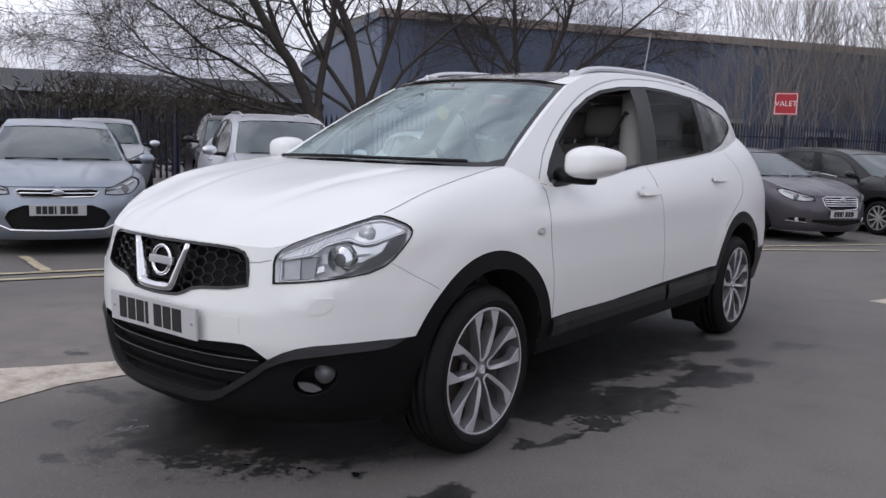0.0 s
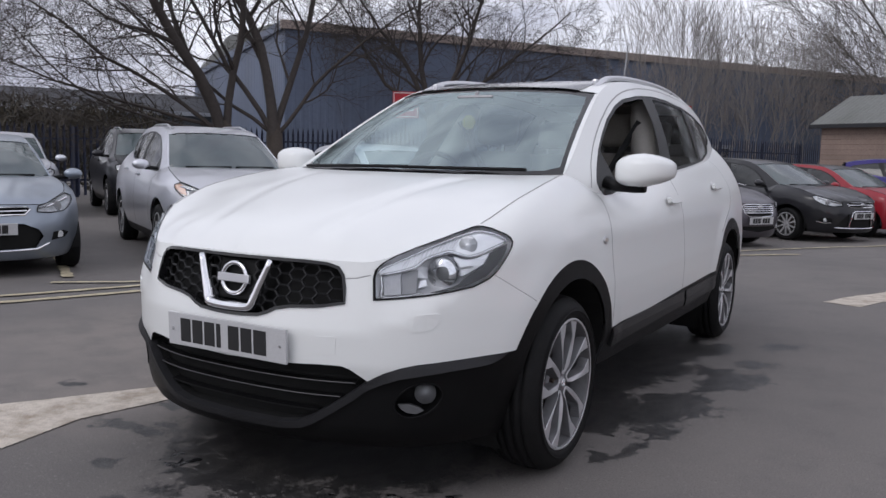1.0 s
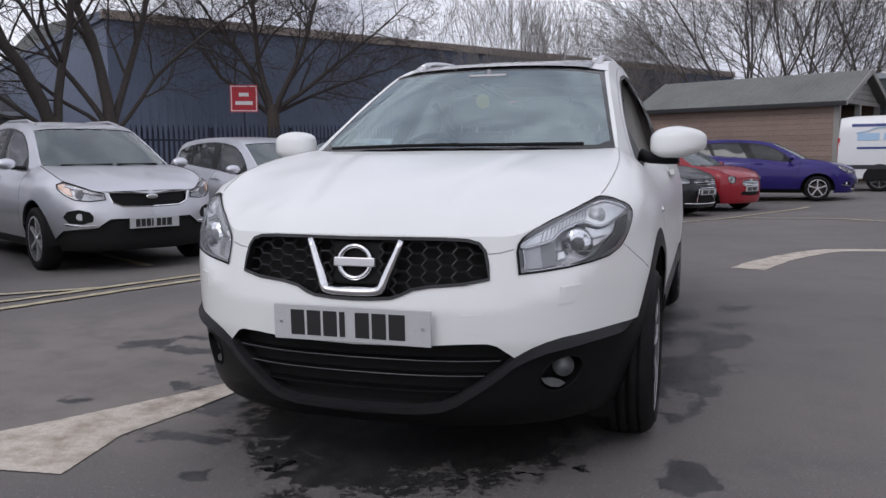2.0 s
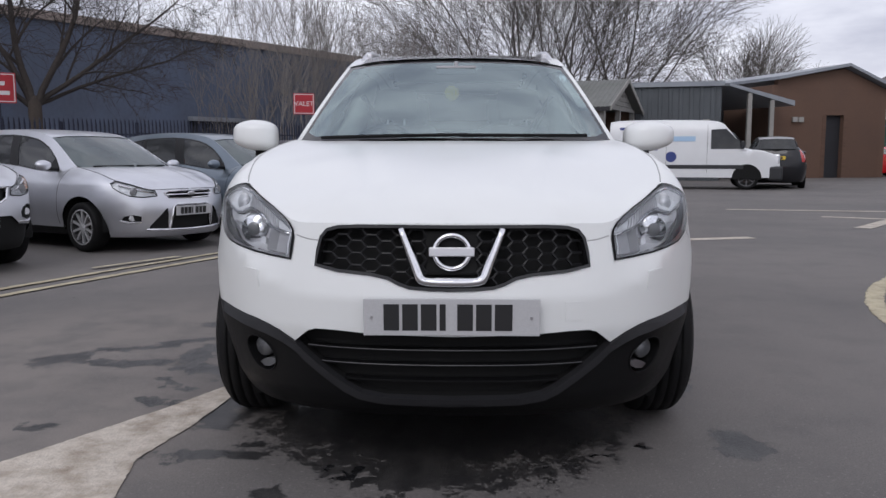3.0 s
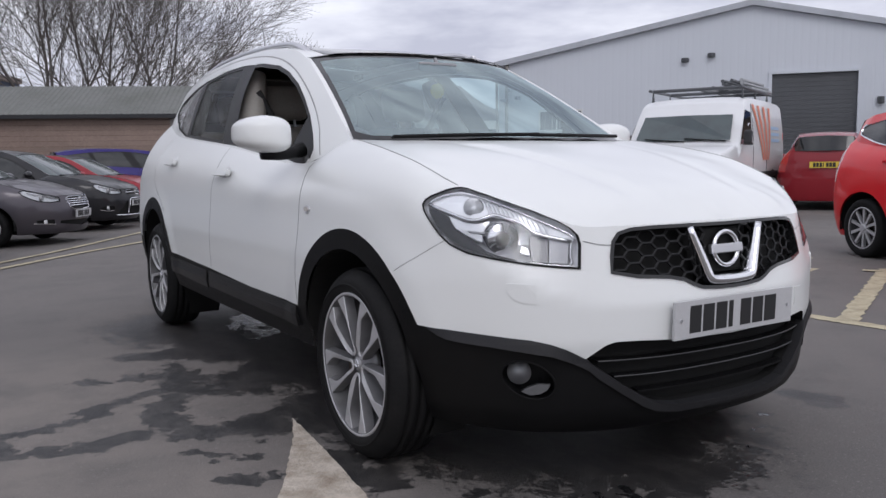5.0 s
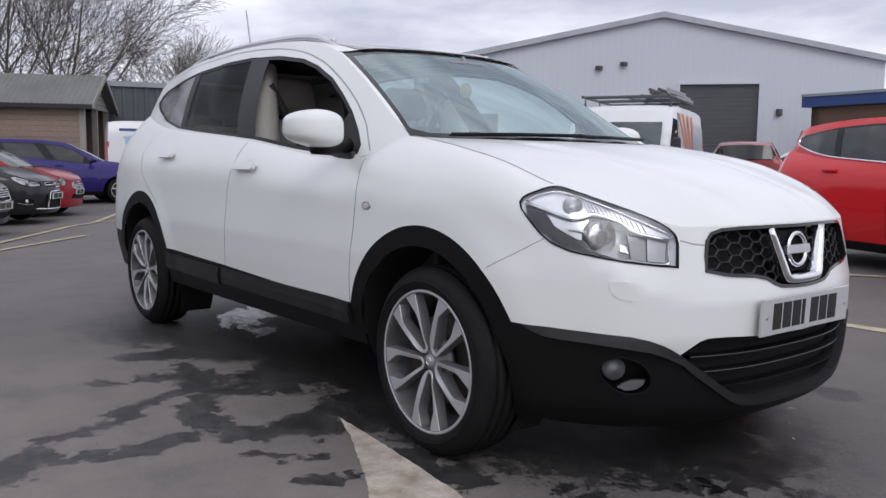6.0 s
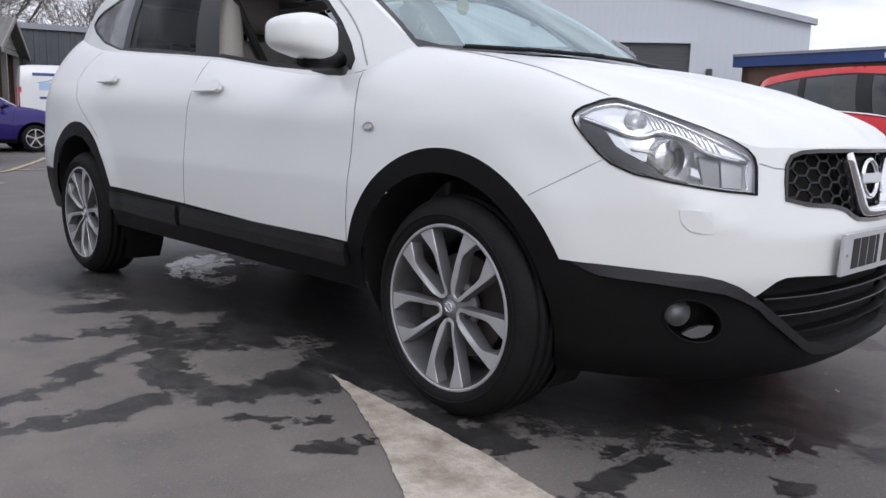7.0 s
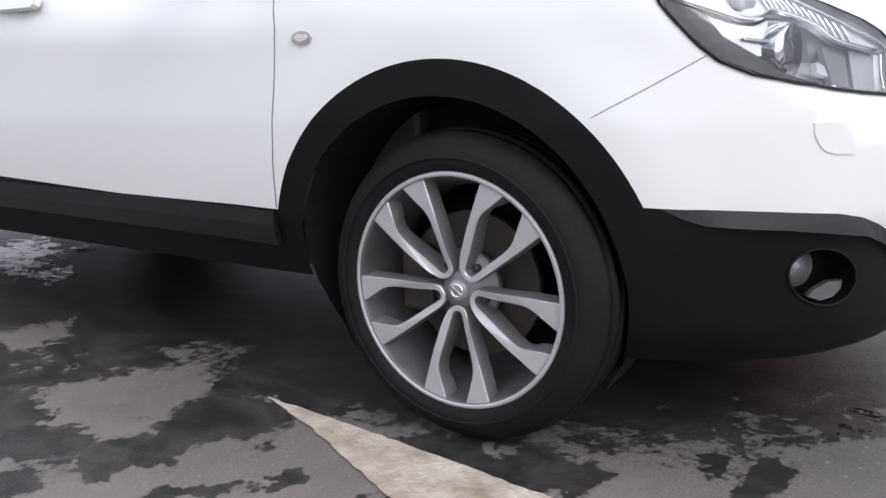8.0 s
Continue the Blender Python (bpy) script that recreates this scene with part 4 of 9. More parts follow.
def showroom():
    """Low building with a bright blue fascia beside the warehouse."""
    s = tagged(empty("low_showroom"), "low brown building with a bright blue fascia band", "building")
    p, q = (27.6, 13.6), (26.6, 3.0)
    L = math.dist(p, q)
    bm = bmesh.new()
    wall_box(bm, p, q, 0, 3.20, 0.3)
    part("wall", bm, BROWN_WALL, s)
    bm = bmesh.new()
    wall_box(bm, along(p, q, -0.3), along(p, q, L + 0.3), 3.20, 3.58, 0.5, -0.2)
    part("fascia", bm, BLUE_FASCIA, s)
    bm = bmesh.new()
    wall_box(bm, along(p, q, -0.3), along(p, q, L + 0.3), 3.58, 3.68, 8, -0.25)
    part("roof", bm, TRIM_GREY, s)
    for k in range(3):
        bm = bmesh.new()
        wall_box(bm, along(p, q, 1.2 + 2.8 * k), along(p, q, 3.2 + 2.8 * k), 0.6, 2.2, 0.05, -0.03)
        part("window", bm, WINDOW_DARK, s)
    bm = bmesh.new()
    wall_box(bm, p, along(p, q, 0, 8), 0, 3.20, 0.3, -0.3)
    part("side_wall", bm, BROWN_WALL, s)
    for x0, x1 in ((5.3, 6.6), (6.9, 8.3)):
        bm = bmesh.new()
        wall_box(bm, along(p, q, x0), along(p, q, x1), 3.30, 3.48, 0.02, -0.225)
        part("sign_bar", bm, SIGN_WHITE, s)


showroom()


def far_yard():
    g = tagged(empty("green_warehouse"), "distant green and white clad warehouse", "building")
    bm = bmesh.new()
    wall_box(bm, (24, 55), (48, 42), 0, 3.5, 0.4)
    part("wall", bm, GREEN_SHEET, g)
    bm = bmesh.new()
    wall_box(bm, (23.6, 55.3), (48.5, 41.8), 3.5, 4.15, 14, -0.3)
    part("roof_band", bm, WHITE_SHEET, g)
    g2 = tagged(empty("yard_gate"), "blue steel mesh gate between yards", "gate")
    p, q = (19.6, 43.0), (30, 38.2)
    L = math.dist(p, q)
    for k in range(int(L / 0.28)):
        bm = bmesh.new()
        c = along(p, q, 0.28 * k)
        add_tube(bm, [(*c, 0.1), (*c, 2.7)], 0.025, 4)
        part("gate_bar", bm, GATE_BLUE, g2)
    for z in (0.15, 1.4, 2.6):
        bm = bmesh.new()
        wall_box(bm, p, q, z, z + 0.08, 0.06)
        part("gate_rail", bm, GATE_BLUE, g2)
    rng = random.Random(91)
    vs, fs = [], []
    for k in range(2600):
        a, f, zz = rng.uniform(0, 6.28), math.sqrt(rng.random()), rng.random()
        w = 1.6 * math.sqrt(1.02 - zz ** 2)
        o = Vector((23.6 + w * f * math.cos(a), 37.8 + w * f * math.sin(a), 0.1 + 2.3 * zz + rng.gauss(0, 0.1)))
        u = Vector((rng.gauss(0, 1), rng.gauss(0, 1), rng.gauss(0, 0.7))).normalized() * rng.uniform(0.06, 0.15)
        w = u.orthogonal().normalized() * u.length * 0.5
        n = len(vs)
        vs += [o - u, o + w, o + u, o - w]
        fs.append((n, n + 1, n + 2, n + 3))
    tagged(finish("evergreen_bush", vs, fs, EVERGREEN), "tall dark evergreen bush beside the far gate", "bush", kind="stuff")
    # hills: a ridge with rocky tops far away
    vs, fs = [], []
    n, m = 150, 8
    for i in range(n + 1):
        az = radians(20 + 150 * i / n)
        bump = 0.62 + 0.2 * math.sin(5.1 * az + 1) + 0.75 * math.exp(-((math.degrees(az) - 59.5) / 6.0) ** 2) * 0.62 + 0.16 * noise.fractal(Vector((az * 9, 0, 0)), 1.0, 2.0, 5)
        bump += 0.20 * math.exp(-((math.degrees(az) - 57.4) / 1.5) ** 2) + 0.15 * math.exp(-((math.degrees(az) - 61.8) / 1.6) ** 2)
        if math.degrees(az) > 66:
            bump *= max(0.35, 1 - (math.degrees(az) - 66) / 14)
        for j in range(m + 1):
            f = j / m
            r = 900 + 700 * f
            h = 124 * bump * math.sin(f * math.pi / 2) ** 1.3 + (6 * noise.noise(Vector((az * 40, f * 6, 2))) if 0 < f else 0)
            vs.append((r * math.cos(az), r * math.sin(az), h - 2))
    for i in range(n):
        for j in range(m):
            k = i * (m + 1) + j
            fs.append((k, k + 1, k + m + 2, k + m + 1))
    tagged(finish("backdrop", vs, fs, HILL, smooth=True), "brown hills with rocky tops on the skyline", "hill", kind="structure")


far_yard()


def far_shed():
    """Low dark works building beyond the hedge."""
    g = tagged(empty("works_shed"), "low dark slate-grey works building beyond the hedge", "building")
    p, q = (-50, 3.0), (-31.5, 31.0)
    bm = bmesh.new()
    ribbed(bm, p, q, 0, 3.4, 0.5, 0.02, 0.3)
    part("wall", bm, GARAGE_GREY, g)
    L = math.dist(p, q)
    vs = [(*along(p, q, s, o), z) for s in (-0.3, L + 0.3) for o, z in ((-0.3, 3.35), (5.0, 4.7), (10.0, 3.35))]
    finish("roof", vs, [(0, 1, 4, 3), (1, 2, 5, 4), (0, 2, 1), (3, 4, 5)], ROOF_SLATE, g)
    bm = bmesh.new()
    wall_box(bm, along(p, q, -0.3), along(p, q, L + 0.3), 3.25, 3.45, 0.12, -0.42)
    part("gutter", bm, TRIM_GREY, g)
    for s in (4.0, 12.0, 20.0):
        bm = bmesh.new()
        wall_box(bm, along(p, q, s), along(p, q, s + 2.2), 1.4, 2.5, 0.06, -0.05)
        part("window", bm, WINDOW_DARK, g)


far_shed()


# ---- bare trees ----
def grow(bm, start, way, length, radius, depth, rng, spread, tips, sides, up=0.12, split=(2, 3), min_r=0.006):
    """One limb, bent, then its forks."""
    pts, rad = [start], [radius]
    p, d = Vector(start), Vector(way).normalized()
    steps = 4 if depth > 2 else 3
    for i in range(steps):
        d = (d + Vector((rng.gauss(0, 0.16), rng.gauss(0, 0.16), rng.gauss(0, 0.08) + up)) * 0.6).normalized()
        p = p + d * length / steps
        pts.append(p.copy())
        rad.append(max(min_r, radius * (1 - 0.42 * (i + 1) / steps)))
    add_tube(bm, pts, rad, sides if depth > 2 else (4 if depth > 1 else 3), cap=False)
    if depth == 0:
        return
    n = rng.randint(*split)
    for k in range(n):
        a = rng.uniform(0, 2 * math.pi)
        side = d.orthogonal().normalized()
        side = Matrix.Rotation(a, 3, d) @ side
        w = (d * rng.uniform(0.75, 1.1) + side * rng.uniform(0.5, 1.0) * spread).normalized()
        i = rng.choice([len(pts) - 1, len(pts) - 1, len(pts) - 2])
        grow(bm, pts[i], w, length * rng.uniform(0.62, 0.88), rad[i] * rng.uniform(0.55, 0.75), depth - 1, rng, spread, tips, sides, up * 0.9, split, min_r)


def limb(bm, start, way, length, radius, depth, rng, up, min_r, dense_, fan=0.0):
    """A long bent limb that tapers, with side shoots all along it."""
    n = (11, 8, 5, 4)[3 - depth] if depth < 4 else 11
    d, p = Vector(way).normalized(), Vector(start)
    pts, rad, ways = [p.copy()], [radius], [d.copy()]
    wob = (0.13 + 0.05 * (3 - depth)) * (1 - 0.5 * fan) * (0.75 if depth == 0 else 1.0)
    for i in range(n):
        d = (d + Vector((rng.gauss(0, wob), rng.gauss(0, wob), rng.gauss(0, wob * 0.7) + up))).normalized()
        p = p + d * length / n
        pts.append(p.copy())
        ways.append(d.copy())
        rad.append(max(min_r, radius * (1 - 0.80 * (i + 1) / n)))
    add_tube(bm, pts, rad, (8, 5, 4, 3)[3 - depth] if depth < 4 else 8, cap=False)
    if depth == 0:
        return
    turn = rng.uniform(0, 6.28)
    for i in range(2 if depth > 1 else 1, n + 1):
        for k in range(int(dense_) + (rng.random() < dense_ % 1) if depth < 3 or i > 3 else 1):
            turn += 2.4 + rng.gauss(0, 0.5)
            side = Matrix.Rotation(turn, 3, ways[i]) @ ways[i].orthogonal().normalized()
            w = ways[i] * (rng.uniform(0.7, 1.2) + 0.9 * fan) + side * rng.uniform(0.55, 1.0)
            ll = length * rng.uniform(0.34, 0.58) * (1.0 - 0.45 * i / n) * (1 + 0.4 * fan) * (1.0, 1.9, 1.25, 1.0)[min(3, depth)]
            limb(bm, pts[i], w, ll, max(min_r, rad[i] * rng.uniform(0.42, 0.62)), depth - 1, rng, up * 0.7, min_r, dense_, fan)


def bare_tree(x, y, seed, stems, height, thick=0.020, up=0.03, dense_=1, label="tall leafless tree with a wide crown of bare branches", fork=1.6, fan=0.0):
    """A short trunk that forks low into bent stems, each with its fan of branches."""
    rng = random.Random(seed)
    t = tagged(empty("tree", pose(x, y, 0)), label, "tree")
    r = thick * height
    bm = bmesh.new()
    add_tube(bm, [(0, 0, -0.1), (0.03, 0.02, fork * 0.5), (0.0, 0.05, fork), (0.0, 0.05, fork + 0.3)], [r * 1.35, r, r * 0.95, r * 0.5], 10, cap=False)
    part("trunk", bm, BARK, t, smooth=True)
    for dx, dy, dz, share, long in stems:
        bm = bmesh.new()
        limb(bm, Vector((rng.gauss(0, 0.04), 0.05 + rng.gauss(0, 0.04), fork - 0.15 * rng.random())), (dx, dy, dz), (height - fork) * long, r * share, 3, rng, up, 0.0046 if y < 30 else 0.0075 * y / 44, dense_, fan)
        # beyond y = 30 the limbs take the twig colour paled for haze
        part("limb", bm, TWIG if y < 30 else TWIG_HAZED, t, smooth=True)
    return t


bare_tree(-13.9, 12.9, 5, [(-0.30, -0.24, 1.0, 0.66, 1.0), (-0.16, -0.14, 1.0, 0.46, 0.95), (-0.80, -0.62, 0.32, 0.24, 0.75), (-0.62, -0.50, 0.14, 0.20, 0.70), (-0.70, -0.60, 0.50, 0.26, 0.85), (-0.55, -0.45, 0.80, 0.30, 0.9)],
          11.0, 0.0215, 0.015, 1.35, fork=1.75)
bare_tree(-13.1, 13.9, 6, [(-0.06, -0.02, 1.0, 0.66, 1.0), (0.10, 0.12, 1.0, 0.44, 0.95), (0.50, 0.45, 0.70, 0.26, 0.75), (-0.35, -0.30, 0.9, 0.34, 0.9), (-0.50, -0.40, 0.55, 0.24, 0.8)], 10.5, 0.0215, 0.015, 1.35, fork=1.75)
bare_tree(-14.2, 23.9, 11, [(-0.55, -0.42, 0.75, 0.40, 0.8), (-0.38, -0.28, 0.95, 0.48, 0.8), (-0.1, -0.1, 1.0, 0.56, 0.95), (0.2, 0.2, 1.0, 0.52, 0.95), (0.50, 0.50, 0.65, 0.42, 0.85), (0.65, 0.75, 0.30, 0.32, 0.75)], 10.5, 0.022, 0.02, 1.5, fork=2.7)
FAN = [(-0.85, 0, 0.55, 0.36, 0.80), (-0.55, 0.2, 0.85, 0.42, 0.92), (-0.25, -0.2, 1.0, 0.46, 1.0), (0.05, 0.2, 1.0, 0.50, 1.0), (0.30, -0.1, 0.95, 0.44, 0.95), (0.60, 0.1, 0.8, 0.42, 0.9), (0.85, 0, 0.50, 0.34, 0.78)]
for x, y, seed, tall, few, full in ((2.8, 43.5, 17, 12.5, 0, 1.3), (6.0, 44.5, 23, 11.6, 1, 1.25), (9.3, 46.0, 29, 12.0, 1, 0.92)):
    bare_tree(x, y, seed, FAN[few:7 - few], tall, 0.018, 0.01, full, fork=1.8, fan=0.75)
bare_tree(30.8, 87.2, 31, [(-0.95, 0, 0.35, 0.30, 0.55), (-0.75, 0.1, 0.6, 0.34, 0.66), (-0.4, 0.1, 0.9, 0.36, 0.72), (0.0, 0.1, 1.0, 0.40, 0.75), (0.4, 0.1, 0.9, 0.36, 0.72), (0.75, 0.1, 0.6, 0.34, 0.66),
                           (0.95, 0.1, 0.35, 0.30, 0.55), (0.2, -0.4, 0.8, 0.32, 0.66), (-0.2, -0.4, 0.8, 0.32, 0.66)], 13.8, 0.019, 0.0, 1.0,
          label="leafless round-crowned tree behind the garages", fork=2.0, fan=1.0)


def saplings(name, spots, label, material, low, high, seed, depth=3):
    """A thicket of thin bare stems, fanning out."""
    rng = random.Random(seed)
    bm = bmesh.new()
    for x, y in spots:
        h = rng.uniform(low, high)
        d = Vector((rng.gauss(0, 0.16), rng.gauss(0, 0.16), 1))
        grow(bm, Vector((x, y, 0)), d, h * 0.42, 0.006 + 0.0034 * h, depth, rng, 0.42, None, 4, 0.16, (2, 3), 0.0065)
    ob = finish(name, [], [], material)
    bm.to_mesh(ob.data)
    bm.free()
    return tagged(ob, label, "bushes", kind="stuff")


def thicket_spots(p, q, n, wide, seed):
    rng = random.Random(seed)
    L = math.dist(p, q)
    return [along(p, q, rng.uniform(0, L), rng.gauss(0, wide)) for _ in range(n)]


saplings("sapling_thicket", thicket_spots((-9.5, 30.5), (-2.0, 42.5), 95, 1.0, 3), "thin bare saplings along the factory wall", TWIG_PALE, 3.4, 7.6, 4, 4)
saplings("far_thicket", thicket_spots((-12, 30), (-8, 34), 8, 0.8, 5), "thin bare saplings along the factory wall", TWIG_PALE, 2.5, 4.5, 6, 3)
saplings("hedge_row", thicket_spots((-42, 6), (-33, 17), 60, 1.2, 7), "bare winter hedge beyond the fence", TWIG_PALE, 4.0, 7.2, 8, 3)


def bramble_bank():
    """Low dark scrub along the foot of the fence."""
    rng = random.Random(12)
    vs, fs = [], []
    p, q = (-23, -1.5), (-4.2, 36.5)
    for k in range(2600):
        c = along(p, q, rng.uniform(0, math.dist(p, q)), rng.uniform(0.4, 2.4))
        z = abs(rng.gauss(0, 0.38))
        a, b = rng.uniform(0, 6.28), rng.uniform(-0.9, 0.9)
        r = rng.uniform(0.05, 0.16)
        u = Vector((math.cos(a), math.sin(a), b)).normalized() * r
        w = u.orthogonal().normalized() * r * 0.4
        o = Vector((*c, z + 0.05))
        n = len(vs)
        vs += [o - u, o + w, o + u, o - w]
        fs.append((n, n + 1, n + 2, n + 3))
    tagged(finish("bramble_scrub", vs, fs, BRAMBLE), "low dark winter bramble along the fence", "scrub", kind="stuff")
    vs, fs = [], []
    p, q = (-43, 5.0), (-27.5, 24.0)
    for k in range(15000):
        c = along(p, q, rng.uniform(0, math.dist(p, q)), rng.gauss(0, 1.0))
        top = 2.7 + 0.7 * math.sin(c[0] * 0.55) + 0.5 * math.sin(c[0] * 1.7 + 1)
        o = Vector((*c, top * rng.random() ** 0.75))
        u = Vector((rng.gauss(0, 0.6), rng.gauss(0, 0.6), rng.gauss(0.5, 0.6))).normalized() * rng.uniform(0.15, 0.42)
        w = u.orthogonal().normalized() * rng.uniform(0.012, 0.05)
        m = len(vs)
        vs += [o - u, o + w, o + u, o - w]
        fs.append((m, m + 1, m + 2, m + 3))
    tagged(finish("winter_bushes", vs, fs, BRAMBLE), "dense brown winter bushes beyond the car park", "bushes", kind="stuff")


bramble_bank()

# ---- cars ----
from mathutils.geometry import delaunay_2d_cdt

# half of the body's plan at bumper height, from the nose round to the tail: x, y, and the upper edge of the body shell above it: x, y, z
NOSE_RING = [
    (0.00, -0.820, 0.000, -0.778, 0.797), (0.15, -0.814, 0.150, -0.772, 0.797), (0.28, -0.798, 0.280, -0.752, 0.795), (0.40, -0.765, 0.395, -0.718, 0.793),
    (0.50, -0.722, 0.490, -0.680, 0.797), (0.60, -0.664, 0.585, -0.576, 0.845), (0.68, -0.594, 0.650, -0.488, 0.880), (0.76, -0.490, 0.700, -0.408, 0.908),
    (0.815, -0.380, 0.718, -0.300, 0.948), (0.845, -0.250, 0.725, -0.200, 0.980), (0.86, -0.100, 0.722, -0.060, 1.010), (0.868, 0.100, 0.706, 0.120, 1.040),
    (0.872, 0.340, 0.680, 0.340, 1.064),
]
FLANK_RING = [
    (0.874, 0.440, 0.708, 0.440, 1.036), (0.876, 0.550, 0.736, 0.550, 0.992), (0.878, 0.680, 0.752, 0.680, 0.983),
    (0.880, 0.900, 0.764, 0.900, 0.992), (0.884, 1.425, 0.776, 1.425, 1.055), (0.886, 2.000, 0.760, 2.000, 1.098), (0.882, 2.700, 0.705, 2.700, 1.150),
    (0.868, 3.100, 0.645, 3.100, 1.200), (0.835, 3.380, 0.590, 3.380, 1.250), (0.740, 3.570, 0.530, 3.470, 1.275), (0.600, 3.650, 0.420, 3.520, 1.280),
    (0.350, 3.685, 0.250, 3.550, 1.280), (0.000, 3.695, 0.000, 3.560, 1.280),
]
RING = NOSE_RING + FLANK_RING
HIGH_FRONT = ((0.16, 0.12), (0.19, 0.08), (0.22, 0.045), (0.26, 0.024), (0.284, 0.020), (0.33, 0.016), (0.42, 0.012), (0.47, 0.0), (0.58, 0.0))
HIGH_SIDE = ((0.16, 0.12), (0.22, 0.08), (0.26, 0.058), (0.30, 0.046), (0.36, 0.030), (0.45, 0.012), (0.55, 0.003), (0.65, 0.0), (0.80, 0.012))


def smoothstep(v, a, b):
    f = np.clip((v - a) / (b - a), 0, 1)
    return f * f * (3 - 2 * f)


WHEEL_Y = (0.0, 2.765)
ARCH_Y = (0.03, 2.735)
HUB_Z, ARCH_Z = 0.318, 0.335


class Shell:
    """The lower body as one soft surface over (way round the plan, height)."""

    def __init__(self):
        d = smooth_line(RING, 1200)
        self.d = d
        self.a = np.concatenate([[0], np.cumsum(np.hypot(np.diff(d[:, 0]), np.diff(d[:, 1])))])
        tx, ty = np.gradient(d[:, 0], self.a), np.gradient(d[:, 1], self.a)
        n = np.hypot(tx, ty)
        self.nx, self.ny = ty / n, -tx / n
        self.nx[0], self.ny[0] = 0.0, -1.0
        self.end = self.a[-1]
        self.a_corner = self.of_plan(0.44)
        self.a_flank = float(np.interp(-0.30, d[:900, 1], self.a[:900]))
        self.a_belt = float(np.interp(0.6, d[:900, 1], self.a[:900]))
        self.a_tail = float(self.a[np.argmax(d[:, 1] > 3.3)])

    def of_plan(self, x):
        return float(np.interp(x, self.d[:400, 0], self.a[:400]))

    def top(self, a):
        return np.interp(a, self.a, self.d[:, 4])

    def __call__(self, a, z, off=0.0):
        a, z = np.asarray(a, float), np.asarray(z, float)
        col = [np.interp(a, self.a, self.d[:, k]) for k in range(5)]
        nx, ny = np.interp(a, self.a, self.nx), np.interp(a, self.a, self.ny)
        side = smoothstep(a, self.a_corner, self.a_flank)
        z0 = 0.58 + 0.22 * side
        low = np.minimum(z, z0)
        dip = (1 - side) * np.interp(low, *zip(*HIGH_FRONT)) + side * np.interp(low, *zip(*HIGH_SIDE))
        x, y = col[0] - nx * dip, col[1] - ny * dip
        q = np.clip((z - z0) / np.maximum(col[4] - z0, 0.02), 0, 1)
        round_ = 0.62 + 0.26 * smoothstep(a, self.a_flank, self.a_belt)
        f = (1 - side) * q + side * (1 - (1 - np.clip(q, 0, 0.9999) ** 2.0) ** round_)
        x, y = x + (col[2] - x) * f, y + (col[3] - y) * f
        # soft flares over the wheels
        for cy in ARCH_Y:
            r = np.hypot(y - cy, z - ARCH_Z)
            x = x + 0.009 * side * (1 - smoothstep(r, 0.455, 0.575)) * smoothstep(z, 0.30, 0.45)
        p = np.stack([x, y, z + 0 * x], -1)
        if np.any(off):
            p = p + self.normal(a, z) * np.asarray(off)[..., None]
        return p

    def normal(self, a, z):
        a, z = np.asarray(a, float), np.asarray(z, float)
        e = 0.012
        a0, a1 = np.maximum(a - e, 0), np.minimum(a + e, self.end)
        zt = self.top(a)
        z0, z1 = z - e, np.minimum(z + e, np.maximum(zt - 0.001, z - e + 0.002))
        u = self(a1, np.minimum(z, self.top(a1))) - self(a0, np.minimum(z, self.top(a0)))
        v = self(a, z1) - self(a, z0)
        n = np.cross(u, v)
        n /= np.maximum(np.linalg.norm(n, axis=-1, keepdims=True), 1e-9)
        n = n * np.where((n * np.stack([np.interp(a, self.a, self.nx), np.interp(a, self.a, self.ny), 0.5 + 0 * a], -1)).sum(-1, keepdims=True) < 0, -1, 1)
        n[np.asarray(a) < 1e-6, 0] = 0
        return n

    def at_x(self, x, z):
        """The way round at which the surface reaches x at that height (front half)."""
        g = np.linspace(0, self.a_flank + 0.5, 900)
        return float(np.interp(x, self(g, np.full(900, z))[:, 0], g))

    def at_y(self, y, z):
        g = np.linspace(0.5, self.a_tail + 0.2, 1500)
        return float(np.interp(y, self(g, np.full(1500, z))[:, 1], g))


SHELL = Shell()


def inside(poly, pts):
    p = np.asarray(poly, float)
    q = np.roll(p, -1, 0)
    x, y = pts[:, 0][:, None], pts[:, 1][:, None]
    cross = (p[:, 1] > y) != (q[:, 1] > y)
    with np.errstate(divide="ignore", invalid="ignore"):
        xi = (q[:, 0] - p[:, 0]) * (y - p[:, 1]) / (q[:, 1] - p[:, 1]) + p[:, 0]
    return (np.sum(cross & (x < xi), 1) % 2).astype(bool)


def dense(poly, step, closed=True):
    out = []
    n = len(poly)
    for i in range(n if closed else n - 1):
        a, b = poly[i], poly[(i + 1) % n]
        k = max(1, int(math.ceil(math.dist(a, b) / step)))
        out += [(a[0] + (b[0] - a[0]) * j / k, a[1] + (b[1] - a[1]) * j / k) for j in range(k)]
    if not closed:
        out.append(tuple(poly[-1]))
    return out


